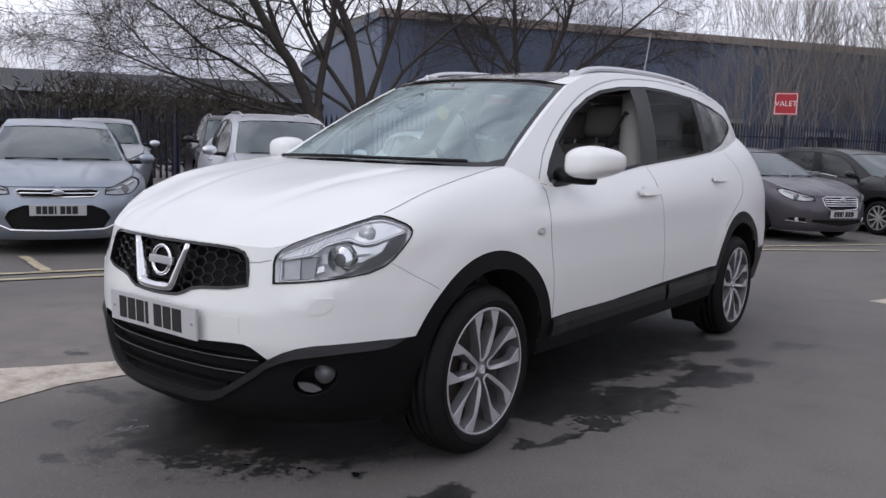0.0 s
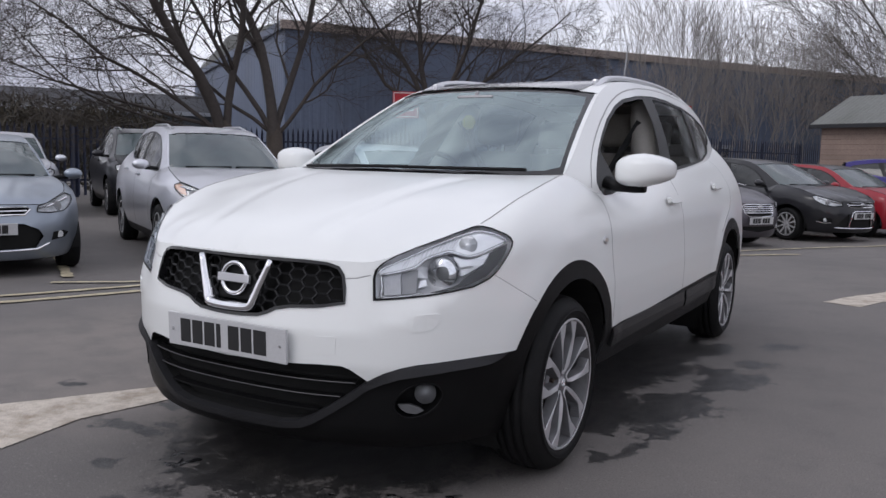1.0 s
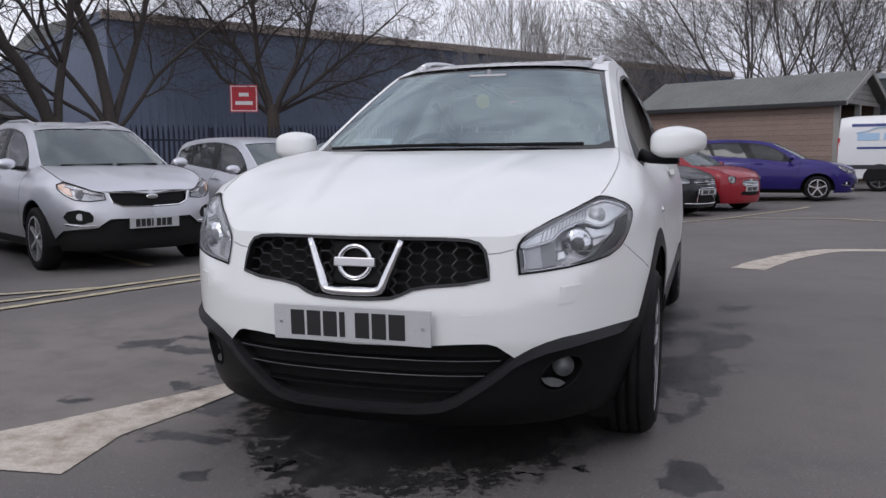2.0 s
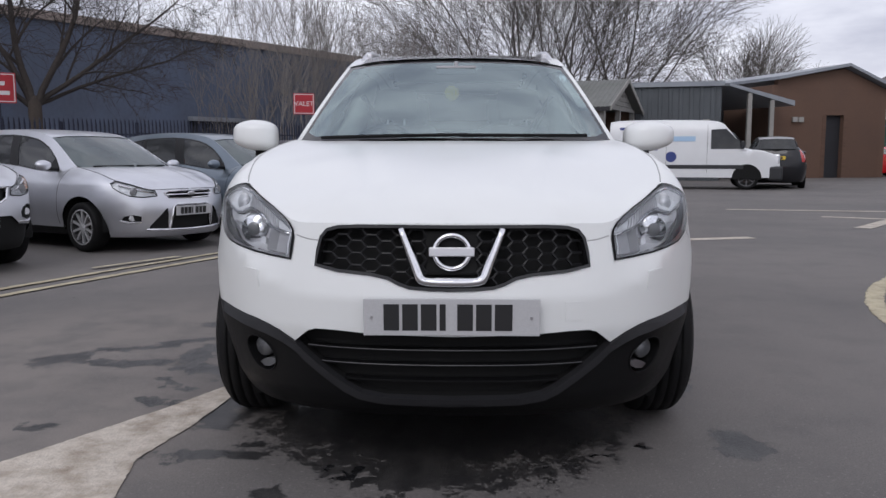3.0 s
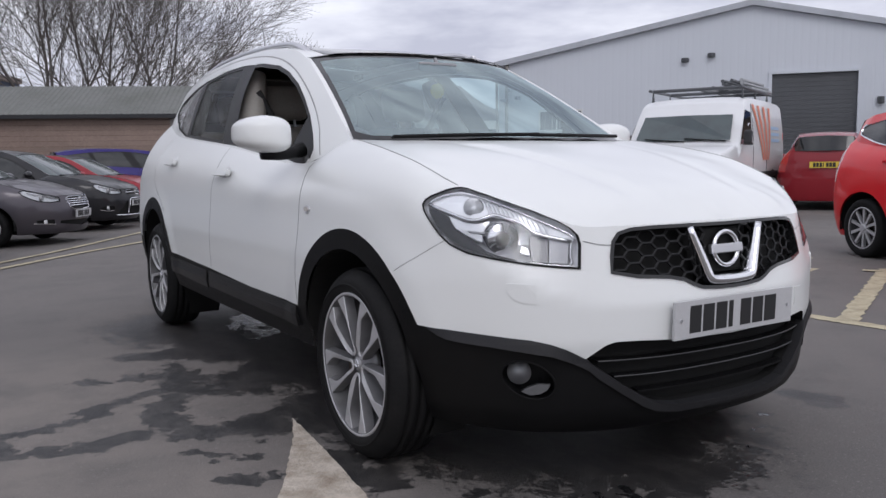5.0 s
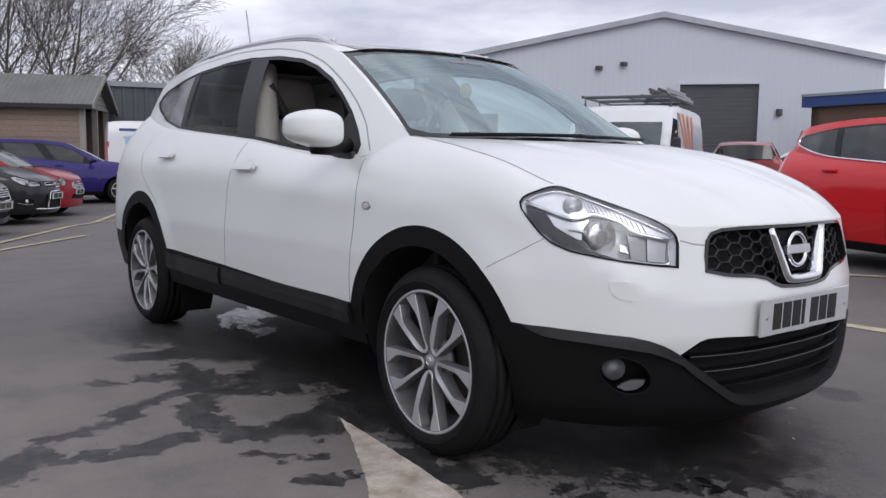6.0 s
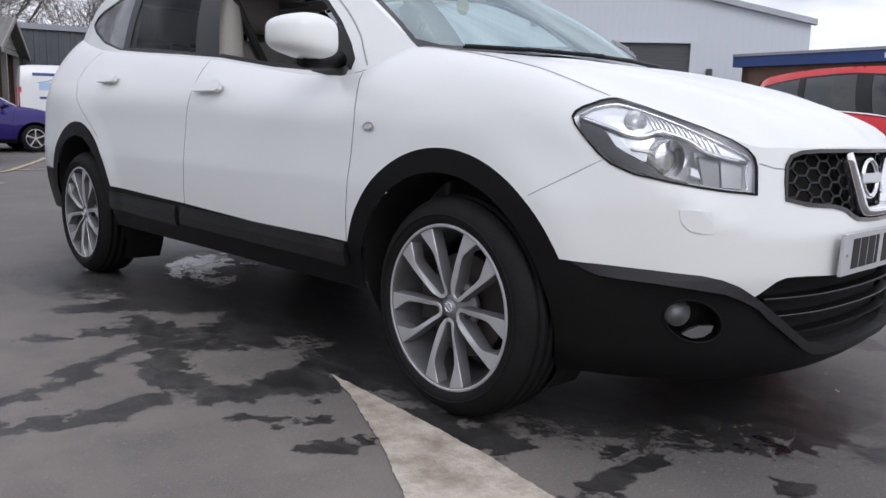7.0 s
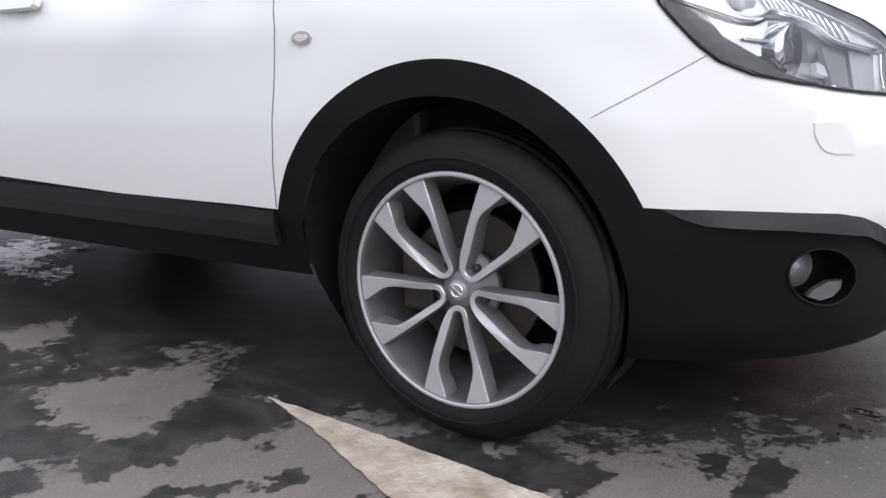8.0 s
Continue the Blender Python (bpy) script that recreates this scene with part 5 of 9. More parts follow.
def carve(outline, zones, step):
    """Cuts a flat outline into triangles along the borders of its zones. Gives points, triangles and the zone of each (-1: the rest)."""
    pts, edges = [], []

    def ring(poly, s):
        d = dense(poly, s)
        k = len(pts)
        pts.extend(d)
        edges.extend((k + i, k + (i + 1) % len(d)) for i in range(len(d)))

    ring(outline, step)
    for z in zones:
        ring(z, step * 0.7)
    o = np.array(outline)
    gx = np.arange(o[:, 0].min() + step / 2, o[:, 0].max(), step)
    gy = np.arange(o[:, 1].min() + step / 2, o[:, 1].max(), step)
    g = np.stack(np.meshgrid(gx, gy), -1).reshape(-1, 2)
    g = g[inside(outline, g)]
    b = np.array(pts)
    if len(g):
        keep = np.ones(len(g), bool)
        for c in np.array_split(np.arange(len(g)), max(1, len(g) // 500)):
            keep[c] = ((g[c][:, None] - b[None]) ** 2).sum(-1).min(1) > (0.45 * step) ** 2
        g = g[keep]
    allp = [Vector(p) for p in list(map(tuple, b)) + list(map(tuple, g))]
    v, _, f, *_ = delaunay_2d_cdt(allp, edges, [], 0, 1e-6)
    v = np.array([tuple(p) for p in v])
    f = np.array([tuple(t) for t in f if len(t) == 3])
    c = v[f].mean(1)
    ok = inside(outline, c)
    f, c = f[ok], c[ok]
    kind = np.full(len(f), -1)
    for i in range(len(zones) - 1, -1, -1):
        kind[inside(zones[i], c)] = i
    return v, f, kind


def skin(name, p3, n3, tris, material, parent, both=True, label=""):
    """A smooth sheet from points, normals and triangles; both: with its mirror image."""
    used = np.unique(tris)
    back = np.zeros(len(p3), int)
    back[used] = np.arange(len(used))
    p, n, t = p3[used], n3[used], back[tris]
    fn = np.cross(p[t[:, 1]] - p[t[:, 0]], p[t[:, 2]] - p[t[:, 0]])
    wrong = (fn * n[t].mean(1)).sum(1) < 0
    t = np.where(wrong[:, None], t[:, ::-1], t)
    if both:
        k = len(p)
        p = np.vstack([p, p * (-1, 1, 1)])
        n = np.vstack([n, n * (-1, 1, 1)])
        t = np.vstack([t, t[:, ::-1] + k])
    me = bpy.data.meshes.new(name)
    me.from_pydata(p.tolist(), [], t.tolist())
    me.materials.append(material)
    me.polygons.foreach_set("use_smooth", [True] * len(me.polygons))
    me.update()
    me.normals_split_custom_set_from_vertices(n.tolist())
    ob = new(name, me)
    ob.parent = parent
    if label:
        tagged(ob, label)
    return ob


class Sheet:
    """A soft height field through given points: one coordinate over the two others (thin plate)."""

    def __init__(self, pts, axis, mirror=None):
        p = np.array(pts, float)
        if mirror is not None:
            q = p.copy()
            q[:, mirror] *= -1
            p = np.vstack([p, q[np.abs(q[:, mirror]) > 1e-6]])
        self.axis = axis
        self.keep = [k for k in range(3) if k != axis]
        self.c = p[:, self.keep]
        n = len(p)
        r = self._k(self.c, self.c) + 1e-5 * np.eye(n)
        q = np.hstack([np.ones((n, 1)), self.c])
        m = np.block([[r, q], [q.T, np.zeros((3, 3))]])
        self.w = np.linalg.lstsq(m, np.concatenate([p[:, axis], np.zeros(3)]), rcond=None)[0]

    def _k(self, a, b):
        d = ((a[:, None] - b[None]) ** 2).sum(-1)
        return 0.5 * d * np.log(d + 1e-12)

    def height(self, uv):
        return self._k(uv, self.c) @ self.w[:-3] + self.w[-3] + uv @ self.w[-2:]

    def points(self, uv):
        out = np.zeros((len(uv), 3))
        out[:, self.keep] = uv
        out[:, self.axis] = self.height(uv)
        return out

    def normals(self, uv, towards):
        e = 0.004
        h = [(self.height(uv + d) - self.height(uv - d)) / (2 * e) for d in (np.array([e, 0]), np.array([0, e]))]
        n = np.zeros((len(uv), 3))
        n[:, self.axis] = 1
        n[:, self.keep[0]], n[:, self.keep[1]] = -h[0], -h[1]
        n /= np.linalg.norm(n, axis=1, keepdims=True)
        return n * np.where((n @ np.array(towards)) < 0, -1, 1)[:, None]


def shell_points(pairs):
    """Front outlines given as (x, z) become (way round, height)."""
    return [(SHELL.at_x(x, z), z) for x, z in pairs]


def flank_points(pairs):
    return [(SHELL.at_y(y, z), z) for y, z in pairs]


def circle_zone(y, z, r, lo=-40, hi=220, n=40):
    out = []
    for k in range(n + 1):
        t = radians(lo + (hi - lo) * k / n)
        out.append((y + r * math.cos(t), z + r * math.sin(t)))
    return out


def shell_slab(name, outline, material, parent, out=0.006, depth=0.012, step=0.03, label="", both=False, mirror=False):
    """A raised piece that follows the body, with edges of its own."""
    v, f, _ = carve(outline, [], step)
    lift = out(v) if callable(out) else np.full(len(v), out)
    top = SHELL(v[:, 0], v[:, 1], lift)
    low = SHELL(v[:, 0], v[:, 1], lift - depth)
    count = {}
    for t in f:
        for e in ((t[0], t[1]), (t[1], t[2]), (t[2], t[0])):
            key = (min(e), max(e))
            count[key] = count.get(key, 0) + 1
    k = len(v)
    faces = [tuple(t) for t in f] + [(a, b, b + k, a + k) for (a, b), c in count.items() if c == 1]
    pts = np.vstack([top, low])
    sets = [pts] if not (both or mirror) else ([pts * (-1, 1, 1)] if mirror else [pts, pts * (-1, 1, 1)])
    bm = bmesh.new()
    for s in sets:
        vs = [bm.verts.new(p) for p in s]
        for q in faces:
            try:
                bm.faces.new([vs[int(i)] for i in q])
            except ValueError:
                pass
    return part(name, bm, material, parent, label)


def ribbon(line, width):
    """The outline of a thin band along a line, in the flat."""
    p = np.array(line, float)
    d = np.gradient(p, axis=0)
    d /= np.maximum(np.hypot(d[:, 0], d[:, 1])[:, None], 1e-9)
    n = np.stack([-d[:, 1], d[:, 0]], 1) * width / 2
    return [tuple(q) for q in np.vstack([p + n, (p - n)[::-1]])]


ARCH, TRIM = (0.362, 0.385), (0.430, 0.455)
# outlines on the nose: headlamp by way round and height, the others by half width and height
HEADLAMP = [(0.514, 0.677), (0.590, 0.683), (0.670, 0.692), (0.760, 0.706), (0.838, 0.721), (0.895, 0.744), (0.929, 0.770), (0.967, 0.810), (0.990, 0.838), (0.997, 0.856),
            (0.988, 0.870), (0.970, 0.880), (0.915, 0.897), (0.885, 0.902), (0.858, 0.903), (0.830, 0.900), (0.745, 0.881), (0.680, 0.861), (0.613, 0.837), (0.560, 0.811), (0.529, 0.790), (0.512, 0.770), (0.507, 0.745)]
# where white bumper meets black cladding, and the lower edge of the fold below it, by way round and height
BUMPER_EDGE = [(0.505, 0.426), (0.535, 0.443), (0.561, 0.456), (0.606, 0.472), (0.660, 0.483), (0.720, 0.488), (0.783, 0.493), (0.847, 0.497), (0.911, 0.501), (1.010, 0.506)]
FOLD_EDGE = [(0.497, 0.396), (0.557, 0.427), (0.602, 0.444), (0.687, 0.457), (0.770, 0.466), (0.843, 0.471), (0.905, 0.476), (0.937, 0.485), (0.960, 0.496), (0.975, 0.5025)]
GRILLE = [(0.0, 0.786), (0.15, 0.787), (0.28, 0.786), (0.345, 0.782), (0.380, 0.772), (0.398, 0.750), (0.408, 0.71), (0.414, 0.667), (0.343, 0.653), (0.24, 0.645),
          (0.19, 0.635), (0.155, 0.618), (0.125, 0.608), (0.06, 0.603), (0.0, 0.602)]
INTAKE = [(0.0, 0.462), (0.2, 0.466), (0.35, 0.474), (0.415, 0.474), (0.44, 0.466), (0.462, 0.448), (0.488, 0.426), (0.455, 0.396), (0.37, 0.334), (0.31, 0.298),
          (0.275, 0.281), (0.2, 0.268), (0.0, 0.264)]


def wheel(parent, y, side, phase=180, name="wheel"):
    """A ten-spoke alloy, its spokes joined in five pairs, on a road tyre."""
    hub = empty(name, pose(side * 0.765, y, HUB_Z))
    hub.parent = parent
    s = side
    # tyre: turned profile, x outwards
    prof = [(-0.10, 0.235), (-0.106, 0.26), (-0.104, 0.285), (-0.092, 0.303), (-0.075, 0.313), (-0.058, 0.316), (-0.0575, 0.308), (-0.0505, 0.308), (-0.050, 0.317), (-0.022, 0.318), (-0.0215, 0.309),
            (-0.0145, 0.309), (-0.014, 0.318), (0.014, 0.318), (0.0145, 0.309), (0.0215, 0.309), (0.022, 0.318), (0.050, 0.317), (0.0505, 0.308), (0.0575, 0.308), (0.058, 0.315), (0.068, 0.311), (0.084, 0.300),
            (0.098, 0.283), (0.105, 0.266), (0.103, 0.245), (0.094, 0.238), (0.088, 0.232)]

    def turned(profile, n, close=False):
        bm = bmesh.new()
        rings = []
        for k in range(n):
            t = 2 * math.pi * k / n
            rings.append([bm.verts.new((s * x, r * math.sin(t), r * math.cos(t))) for x, r in profile])
        m = len(profile)
        for k in range(n):
            a, b = rings[k], rings[(k + 1) % n]
            for i in range(m if close else m - 1):
                bm.faces.new((a[i], b[i], b[(i + 1) % m], a[(i + 1) % m]))
        return bm

    part("tyre", turned(prof, 72), RUBBER, hub, smooth=True)
    ridge = turned([(0.1065, 0.262), (0.1085, 0.264), (0.1080, 0.267), (0.1060, 0.269)], 72)
    part("sidewall_ridge", ridge, RUBBER, hub, smooth=True)
    part("rim", turned([(0.094, 0.2385), (0.098, 0.236), (0.097, 0.229), (0.088, 0.226), (0.070, 0.222), (0.03, 0.208), (-0.02, 0.20), (-0.09, 0.205), (-0.10, 0.235)], 72),
         [BARREL], hub, smooth=True)
    part("rim_edge", turned([(0.0945, 0.239), (0.0985, 0.2365), (0.0985, 0.2295), (0.093, 0.228)], 72), ALLOY, hub, smooth=True)
    # ten spokes in five hairpins: a flat machined face, feet that widen towards the rim, deep painted flanks
    outer = smooth_line([(0.0305, 0.0), (0.0345, 0.0125), (0.0450, 0.0225), (0.075, 0.0335), (0.145, 0.0570), (0.2235, 0.0800)], 22)
    inner = smooth_line([(0.0420, 0.0), (0.0445, 0.0070), (0.0520, 0.0118), (0.080, 0.0195), (0.143, 0.0385), (0.168, 0.0405), (0.190, 0.0340), (0.2285, 0.0230)], 22)
    path = [(o, q, w) for w, order in ((-1, range(21, 0, -1)), (1, range(22))) for o, q in ((outer[k], inner[k]) for k in order)]
    for k in range(5):
        mid = math.radians(72 * k + phase)
        c, t = math.cos(mid), math.sin(mid)
        bm = bmesh.new()
        cols = []
        for o, q, w in path:
            m = (o + q) / 2
            u = (q - o) / max(1e-6, math.dist(o, q))
            f = min(1.0, max(0.0, (m[0] - 0.04) / 0.19))
            face = 0.080 + 0.006 * math.sin(math.pi * f) + 0.013 * f
            deep = 0.046 - 0.014 * f
            col = []
            for pt, x in ((o - u * 0.004, face - deep), (o, face - 0.0025), (o + u * 0.0018, face), (q - u * 0.0018, face), (q, face - 0.0025), (q + u * 0.0095, face - deep)):
                col.append(bm.verts.new((s * x, pt[0] * t + w * pt[1] * c, pt[0] * c - w * pt[1] * t)))
            cols.append(col)
        for a, b in zip(cols, cols[1:]):
            for i in range(5):
                fc = bm.faces.new((a[i], a[i + 1], b[i + 1], b[i]))
                fc.material_index = 0 if i in (1, 2, 3) else 1
        bm.faces.new(cols[0])
        bm.faces.new(cols[-1])
        part("spoke", bm, [ALLOY, ALLOY_DARK], hub)
        bm = bmesh.new()
        add_tube(bm, [(s * 0.040, 0.0545 * t, 0.0545 * c), (s * 0.062, 0.0545 * t, 0.0545 * c), (s * 0.065, 0.0545 * t, 0.0545 * c)], [0.0085, 0.0085, 0.005], 6)
        part("wheel_bolt", bm, BRAKE, hub)
    part("hub", turned([(0.03, 0.0), (0.03, 0.078), (0.046, 0.075), (0.052, 0.050), (0.070, 0.036), (0.0735, 0.033), (0.0735, 0.0)], 30), ALLOY_DARK, hub, smooth=True)
    cap = part("centre_cap", turned([(0.070, 0.0225), (0.079, 0.0205), (0.081, 0.017), (0.081, 0.0)], 28), LAMP_GREY, hub, smooth=True)
    part("cap_emblem", turned([(0.0815, 0.0155), (0.0835, 0.014), (0.0835, 0.0115), (0.0815, 0.010)], 24), CHROME, cap, smooth=True)
    part("cap_bar", box((min(s * 0.080, s * 0.0842), -0.0165, -0.0032), (max(s * 0.080, s * 0.0842), 0.0165, 0.0032), Matrix.Rotation(radians(35), 4, "X"), bevel=0.001), CHROME, cap)
    part("brake_disc", turned([(0.0, 0.06), (0.0, 0.150), (0.014, 0.150), (0.014, 0.06)], 36), BRAKE, hub)
    part("caliper", box((min(s * -0.02, s * 0.035), 0.085, -0.07), (max(s * -0.02, s * 0.035), 0.165, 0.07), bevel=0.008), BRAKE, hub)
    return hub


def plate(parent, width=0.52, height=0.111, back=PLATE_WHITE):
    """A number plate at the parent's origin, facing -y; its characters are plain bars."""
    holder = part("number_plate", box((-width / 2, -0.008, -height / 2), (width / 2, 0.002, height / 2), bevel=0.002), back, parent, "white number plate with dark bars")
    x = -0.20
    for w, gap in ((0.046, 0.009), (0.046, 0.009), (0.046, 0.009), (0.018, 0.034), (0.046, 0.009), (0.046, 0.009), (0.052, 0.0)):
        part("plate_bar", box((x, -0.0095, -0.0395), (x + w, -0.007, 0.0395)), PLATE_INK, holder)
        x += w + gap
    for sx in (-0.235, 0.235):
        bm = bmesh.new()
        add_tube(bm, [(sx, -0.011, 0), (sx, -0.006, 0)], 0.005, 8)
        part("plate_screw", bm, SATIN_CHROME, holder)
    return holder


def recess(name, v, f, depth, material, parent, label="", wall=True, split=False):
    """The floor and walls of a hollow sunk into the body behind a zone."""
    k = len(v)
    deep = depth(v) if callable(depth) else np.full(k, depth)
    top, low = SHELL(v[:, 0], v[:, 1]), SHELL(v[:, 0], v[:, 1], -deep)
    count = {}
    for t in f:
        for e in ((t[0], t[1]), (t[1], t[2]), (t[2], t[0])):
            key = (min(e), max(e))
            count[key] = count.get(key, 0) + 1
    faces = [tuple(int(i) + k for i in t) for t in f]
    if wall:
        faces += [(int(a), int(b), int(b) + k, int(a) + k) for (a, b), c in count.items() if c == 1 and not (v[a][0] < 1e-4 and v[b][0] < 1e-4)]
    p = np.vstack([top, low])
    if split:
        used = sorted({i for q in faces for i in q})
        back = {u: i for i, u in enumerate(used)}
        for s in (1, -1):
            finish(name, (p[used] * (s, 1, 1)).tolist(), [tuple(back[i] for i in q[::s]) for q in faces], material, parent, label, smooth=False)
        return
    pts = np.vstack([p, p * (-1, 1, 1)])
    faces += [tuple(i + 2 * k for i in q[::-1]) for q in faces]
    used = sorted({i for q in faces for i in q})
    back = {u: i for i, u in enumerate(used)}
    return finish(name, pts[used].tolist(), [tuple(back[i] for i in q) for q in faces], material, parent, label, smooth=False)


PANELS = {}
WINDOW = [(0.605, 0.998), (0.80, 1.000), (1.05, 1.020), (1.42, 1.066), (1.76, 1.092), (2.20, 1.122), (2.57, 1.151), (2.87, 1.205), (3.12, 1.275), (3.25, 1.335), (3.24, 1.375),
          (3.16, 1.408), (2.95, 1.442), (2.6, 1.485), (2.2, 1.501), (1.90, 1.500), (1.54, 1.474), (1.30, 1.438), (1.15, 1.395), (0.98, 1.325), (0.86, 1.250), (0.75, 1.172),
          (0.655, 1.090), (0.605, 1.035)]
CANT = [(0.680, 0.340, 1.064), (0.650, 0.52, 1.165), (0.612, 0.72, 1.280), (0.580, 0.90, 1.375), (0.556, 1.050, 1.447), (0.535, 1.25, 1.508), (0.525, 1.50, 1.543),
        (0.520, 1.77, 1.560), (0.515, 2.2, 1.568), (0.505, 2.7, 1.556), (0.490, 3.1, 1.520), (0.475, 3.40, 1.468)]


def skin_pair(name, p, n, f, material, parent, label=""):
    """The same piece on both flanks, as two parts."""
    for s in (1, -1):
        skin(name, p * (s, 1, 1), n * (s, 1, 1), f, material, parent, both=False, label=label)


def body_shell(car):
    end = SHELL.end
    aa = np.linspace(0, end, 260)
    outline = [(float(a), 0.20 + 0.10 * float(smoothstep(a, SHELL.at_y(-0.3, 0.3), SHELL.at_y(0.35, 0.3)))) for a in aa] + [(float(a), float(SHELL.top(a))) for a in aa[::-1]]
    arch = [flank_points(circle_zone(y, ARCH_Z, r, -60, 240, 96)) for y, r in zip(ARCH_Y, ARCH)]
    trim = [flank_points(circle_zone(y, ARCH_Z, r, -60, 240, 96)) for y, r in zip(ARCH_Y, TRIM)]
    lamp = HEADLAMP
    grille = shell_points(GRILLE)
    intake = shell_points(INTAKE)
    fog = [(0.667 + 0.077 * math.cos(t), 0.367 + 0.053 * math.sin(t) + 0.015 * math.cos(t)) for t in np.linspace(0, 2 * math.pi, 49)[:-1]]
    nose = shell_points([(0.0, 0.264), (0.2, 0.268), (0.275, 0.281), (0.31, 0.298), (0.37, 0.334), (0.455, 0.396)]) + BUMPER_EDGE + [(SHELL.at_y(-0.30, 0.50), 0.52), (SHELL.at_y(-0.25, 0.4), 0.10), (0.0, 0.10)]
    sill = flank_points([(0.30, 0.10), (0.30, 0.452), (0.46, 0.454), (1.0, 0.456), (1.55, 0.475), (2.30, 0.492), (2.5, 0.50), (2.5, 0.10)])
    tail = flank_points([(3.0, 0.10), (3.0, 0.52), (3.2, 0.53)]) + [(end - 0.5, 0.53), (end, 0.53), (end, 0.10)]
    seams = [ribbon(flank_points(p), 0.0038) for p in (
        [(0.447, 0.455), (0.437, 0.60), (0.431, 0.739), (0.428, 0.837), (0.445, 0.90), (0.474, 0.945), (0.52, 0.985)],
        [(1.555, 0.476), (1.540, 0.62), (1.532, 0.78), (1.522, 0.92), (1.505, 1.0), (1.495, 1.060)],
        [(2.44, 0.72), (2.58, 0.80), (2.78, 0.90), (2.86, 1.0), (2.84, 1.10), (2.80, 1.158)])]
    seams.append(ribbon([(1.096, 0.658), (1.072, 0.671), (1.008, 0.705), (0.960, 0.731), (0.905, 0.760)], 0.0022))
    seams.append(ribbon(shell_points([(0.404, 0.740), (0.44, 0.743), (0.480, 0.754)]), 0.0036))
    door1 = flank_points([(0.447, 0.455), (1.555, 0.476), (1.540, 0.62), (1.532, 0.78), (1.522, 0.92), (1.505, 1.0), (1.495, 1.065), (1.0, 1.03), (0.7, 1.02), (0.54, 1.01),
                          (0.52, 0.985), (0.474, 0.945), (0.445, 0.90), (0.428, 0.837), (0.431, 0.739), (0.437, 0.60)])
    door2 = flank_points([(1.555, 0.476), (2.40, 0.492), (2.44, 0.72), (2.58, 0.80), (2.78, 0.90), (2.86, 1.0), (2.84, 1.10), (2.80, 1.17), (2.0, 1.13), (1.495, 1.065), (1.505, 1.0),
                          (1.522, 0.92), (1.532, 0.78), (1.540, 0.62)])
    zones = [arch[0], arch[1], lamp, grille, intake, fog, trim[0], trim[1], nose, sill, tail] + seams + [door1, door2]
    v, f, kind = carve(outline, zones, 0.034)
    # the slivers past the upper edge lie on it
    v[:, 1] = np.minimum(v[:, 1], SHELL.top(v[:, 0]))
    p, n = SHELL(v[:, 0], v[:, 1]), SHELL.normal(v[:, 0], v[:, 1])
    ns = 11 + len(seams)
    skin("body", p, n, f[kind == -1], WHITE_PAINT, car)
    for s in (1, -1):
        q, m = p * (s, 1, 1), n * (s, 1, 1)
        front = skin("front_door", q, m, f[kind == ns], WHITE_PAINT, car, both=False)
        rear = skin("rear_door", q, m, f[kind == ns + 1], WHITE_PAINT, car, both=False)
        for k in (6, 7):
            skin("wheel_arch_trim", p * (s, 1, 1) + n * (s * 0.0, 0, 0), m, f[kind == k], BLACK_PLASTIC, car, both=False)
        # door handles: a pull over a thin greyer disc that paints the cup's shade
        for door, y, z in ((front, 1.375, 0.940), (rear, 2.40, 0.992)):
            a0, a1 = SHELL.at_y(y - 0.105, z), SHELL.at_y(y + 0.105, z)
            cup = [((a0 + a1) / 2 - 0.02 + 0.045 * math.cos(t), z + 0.006 + 0.030 * math.sin(t)) for t in np.linspace(0, 2 * math.pi, 17)[:-1]]
            shell_slab("handle_cup", cup, CUP_SHADE, door, 0.0012, 0.003, mirror=s < 0)
            shell_slab("door_handle", [(a0, z - 0.012), (a0 + 0.012, z - 0.019), (a1 - 0.012, z - 0.017), (a1, z - 0.008), (a1, z + 0.008), (a1 - 0.02, z + 0.014), (a0 + 0.02, z + 0.012), (a0, z + 0.006)],
                       WHITE_PAINT, door, 0.030, 0.020, mirror=s < 0)
        a = SHELL.at_y(0.352, 0.815)
        rep = shell_slab("side_repeater", [(a + 0.026 * math.cos(t), 0.815 + 0.014 * math.sin(t)) for t in np.linspace(0, 2 * math.pi, 17)[:-1]], SATIN_CHROME, car, 0.005, 0.010, mirror=s < 0)
        shell_slab("repeater_lens", [(a + 0.017 * math.cos(t), 0.815 + 0.008 * math.sin(t)) for t in np.linspace(0, 2 * math.pi, 13)[:-1]], AMBER_PALE, rep, 0.007, 0.004, mirror=s < 0)
        for y0, y1 in ((0.455, 1.60), (1.64, 2.32)):
            shell_slab("sill_moulding", flank_points([(y0, 0.375), (y1, 0.388), (y1, 0.452 + 0.014 * (y1 - 0.4) / 1.9), (y0, 0.448 + 0.014 * (y0 - 0.4) / 1.9)]), SILL_PLASTIC, car, lambda w: 0.004 + 0.012 * smoothstep(w[:, 1], 0.45, 0.41), 0.03, 0.03, mirror=s < 0)
        wash = [(0.648, 0.638), (0.700, 0.643), (0.727, 0.642), (0.724, 0.622), (0.714, 0.605), (0.700, 0.593), (0.680, 0.588), (0.641, 0.586)]
        shell_slab("washer_cover", wash, WHITE_PAINT, car, 0.0022, 0.005, mirror=s < 0)
    sq = shell_points([(0.34, 0.505), (0.40, 0.505), (0.40, 0.562), (0.34, 0.562)])
    shell_slab("towing_eye_cover", sq, WHITE_PAINT, car, 0.0018, 0.004)
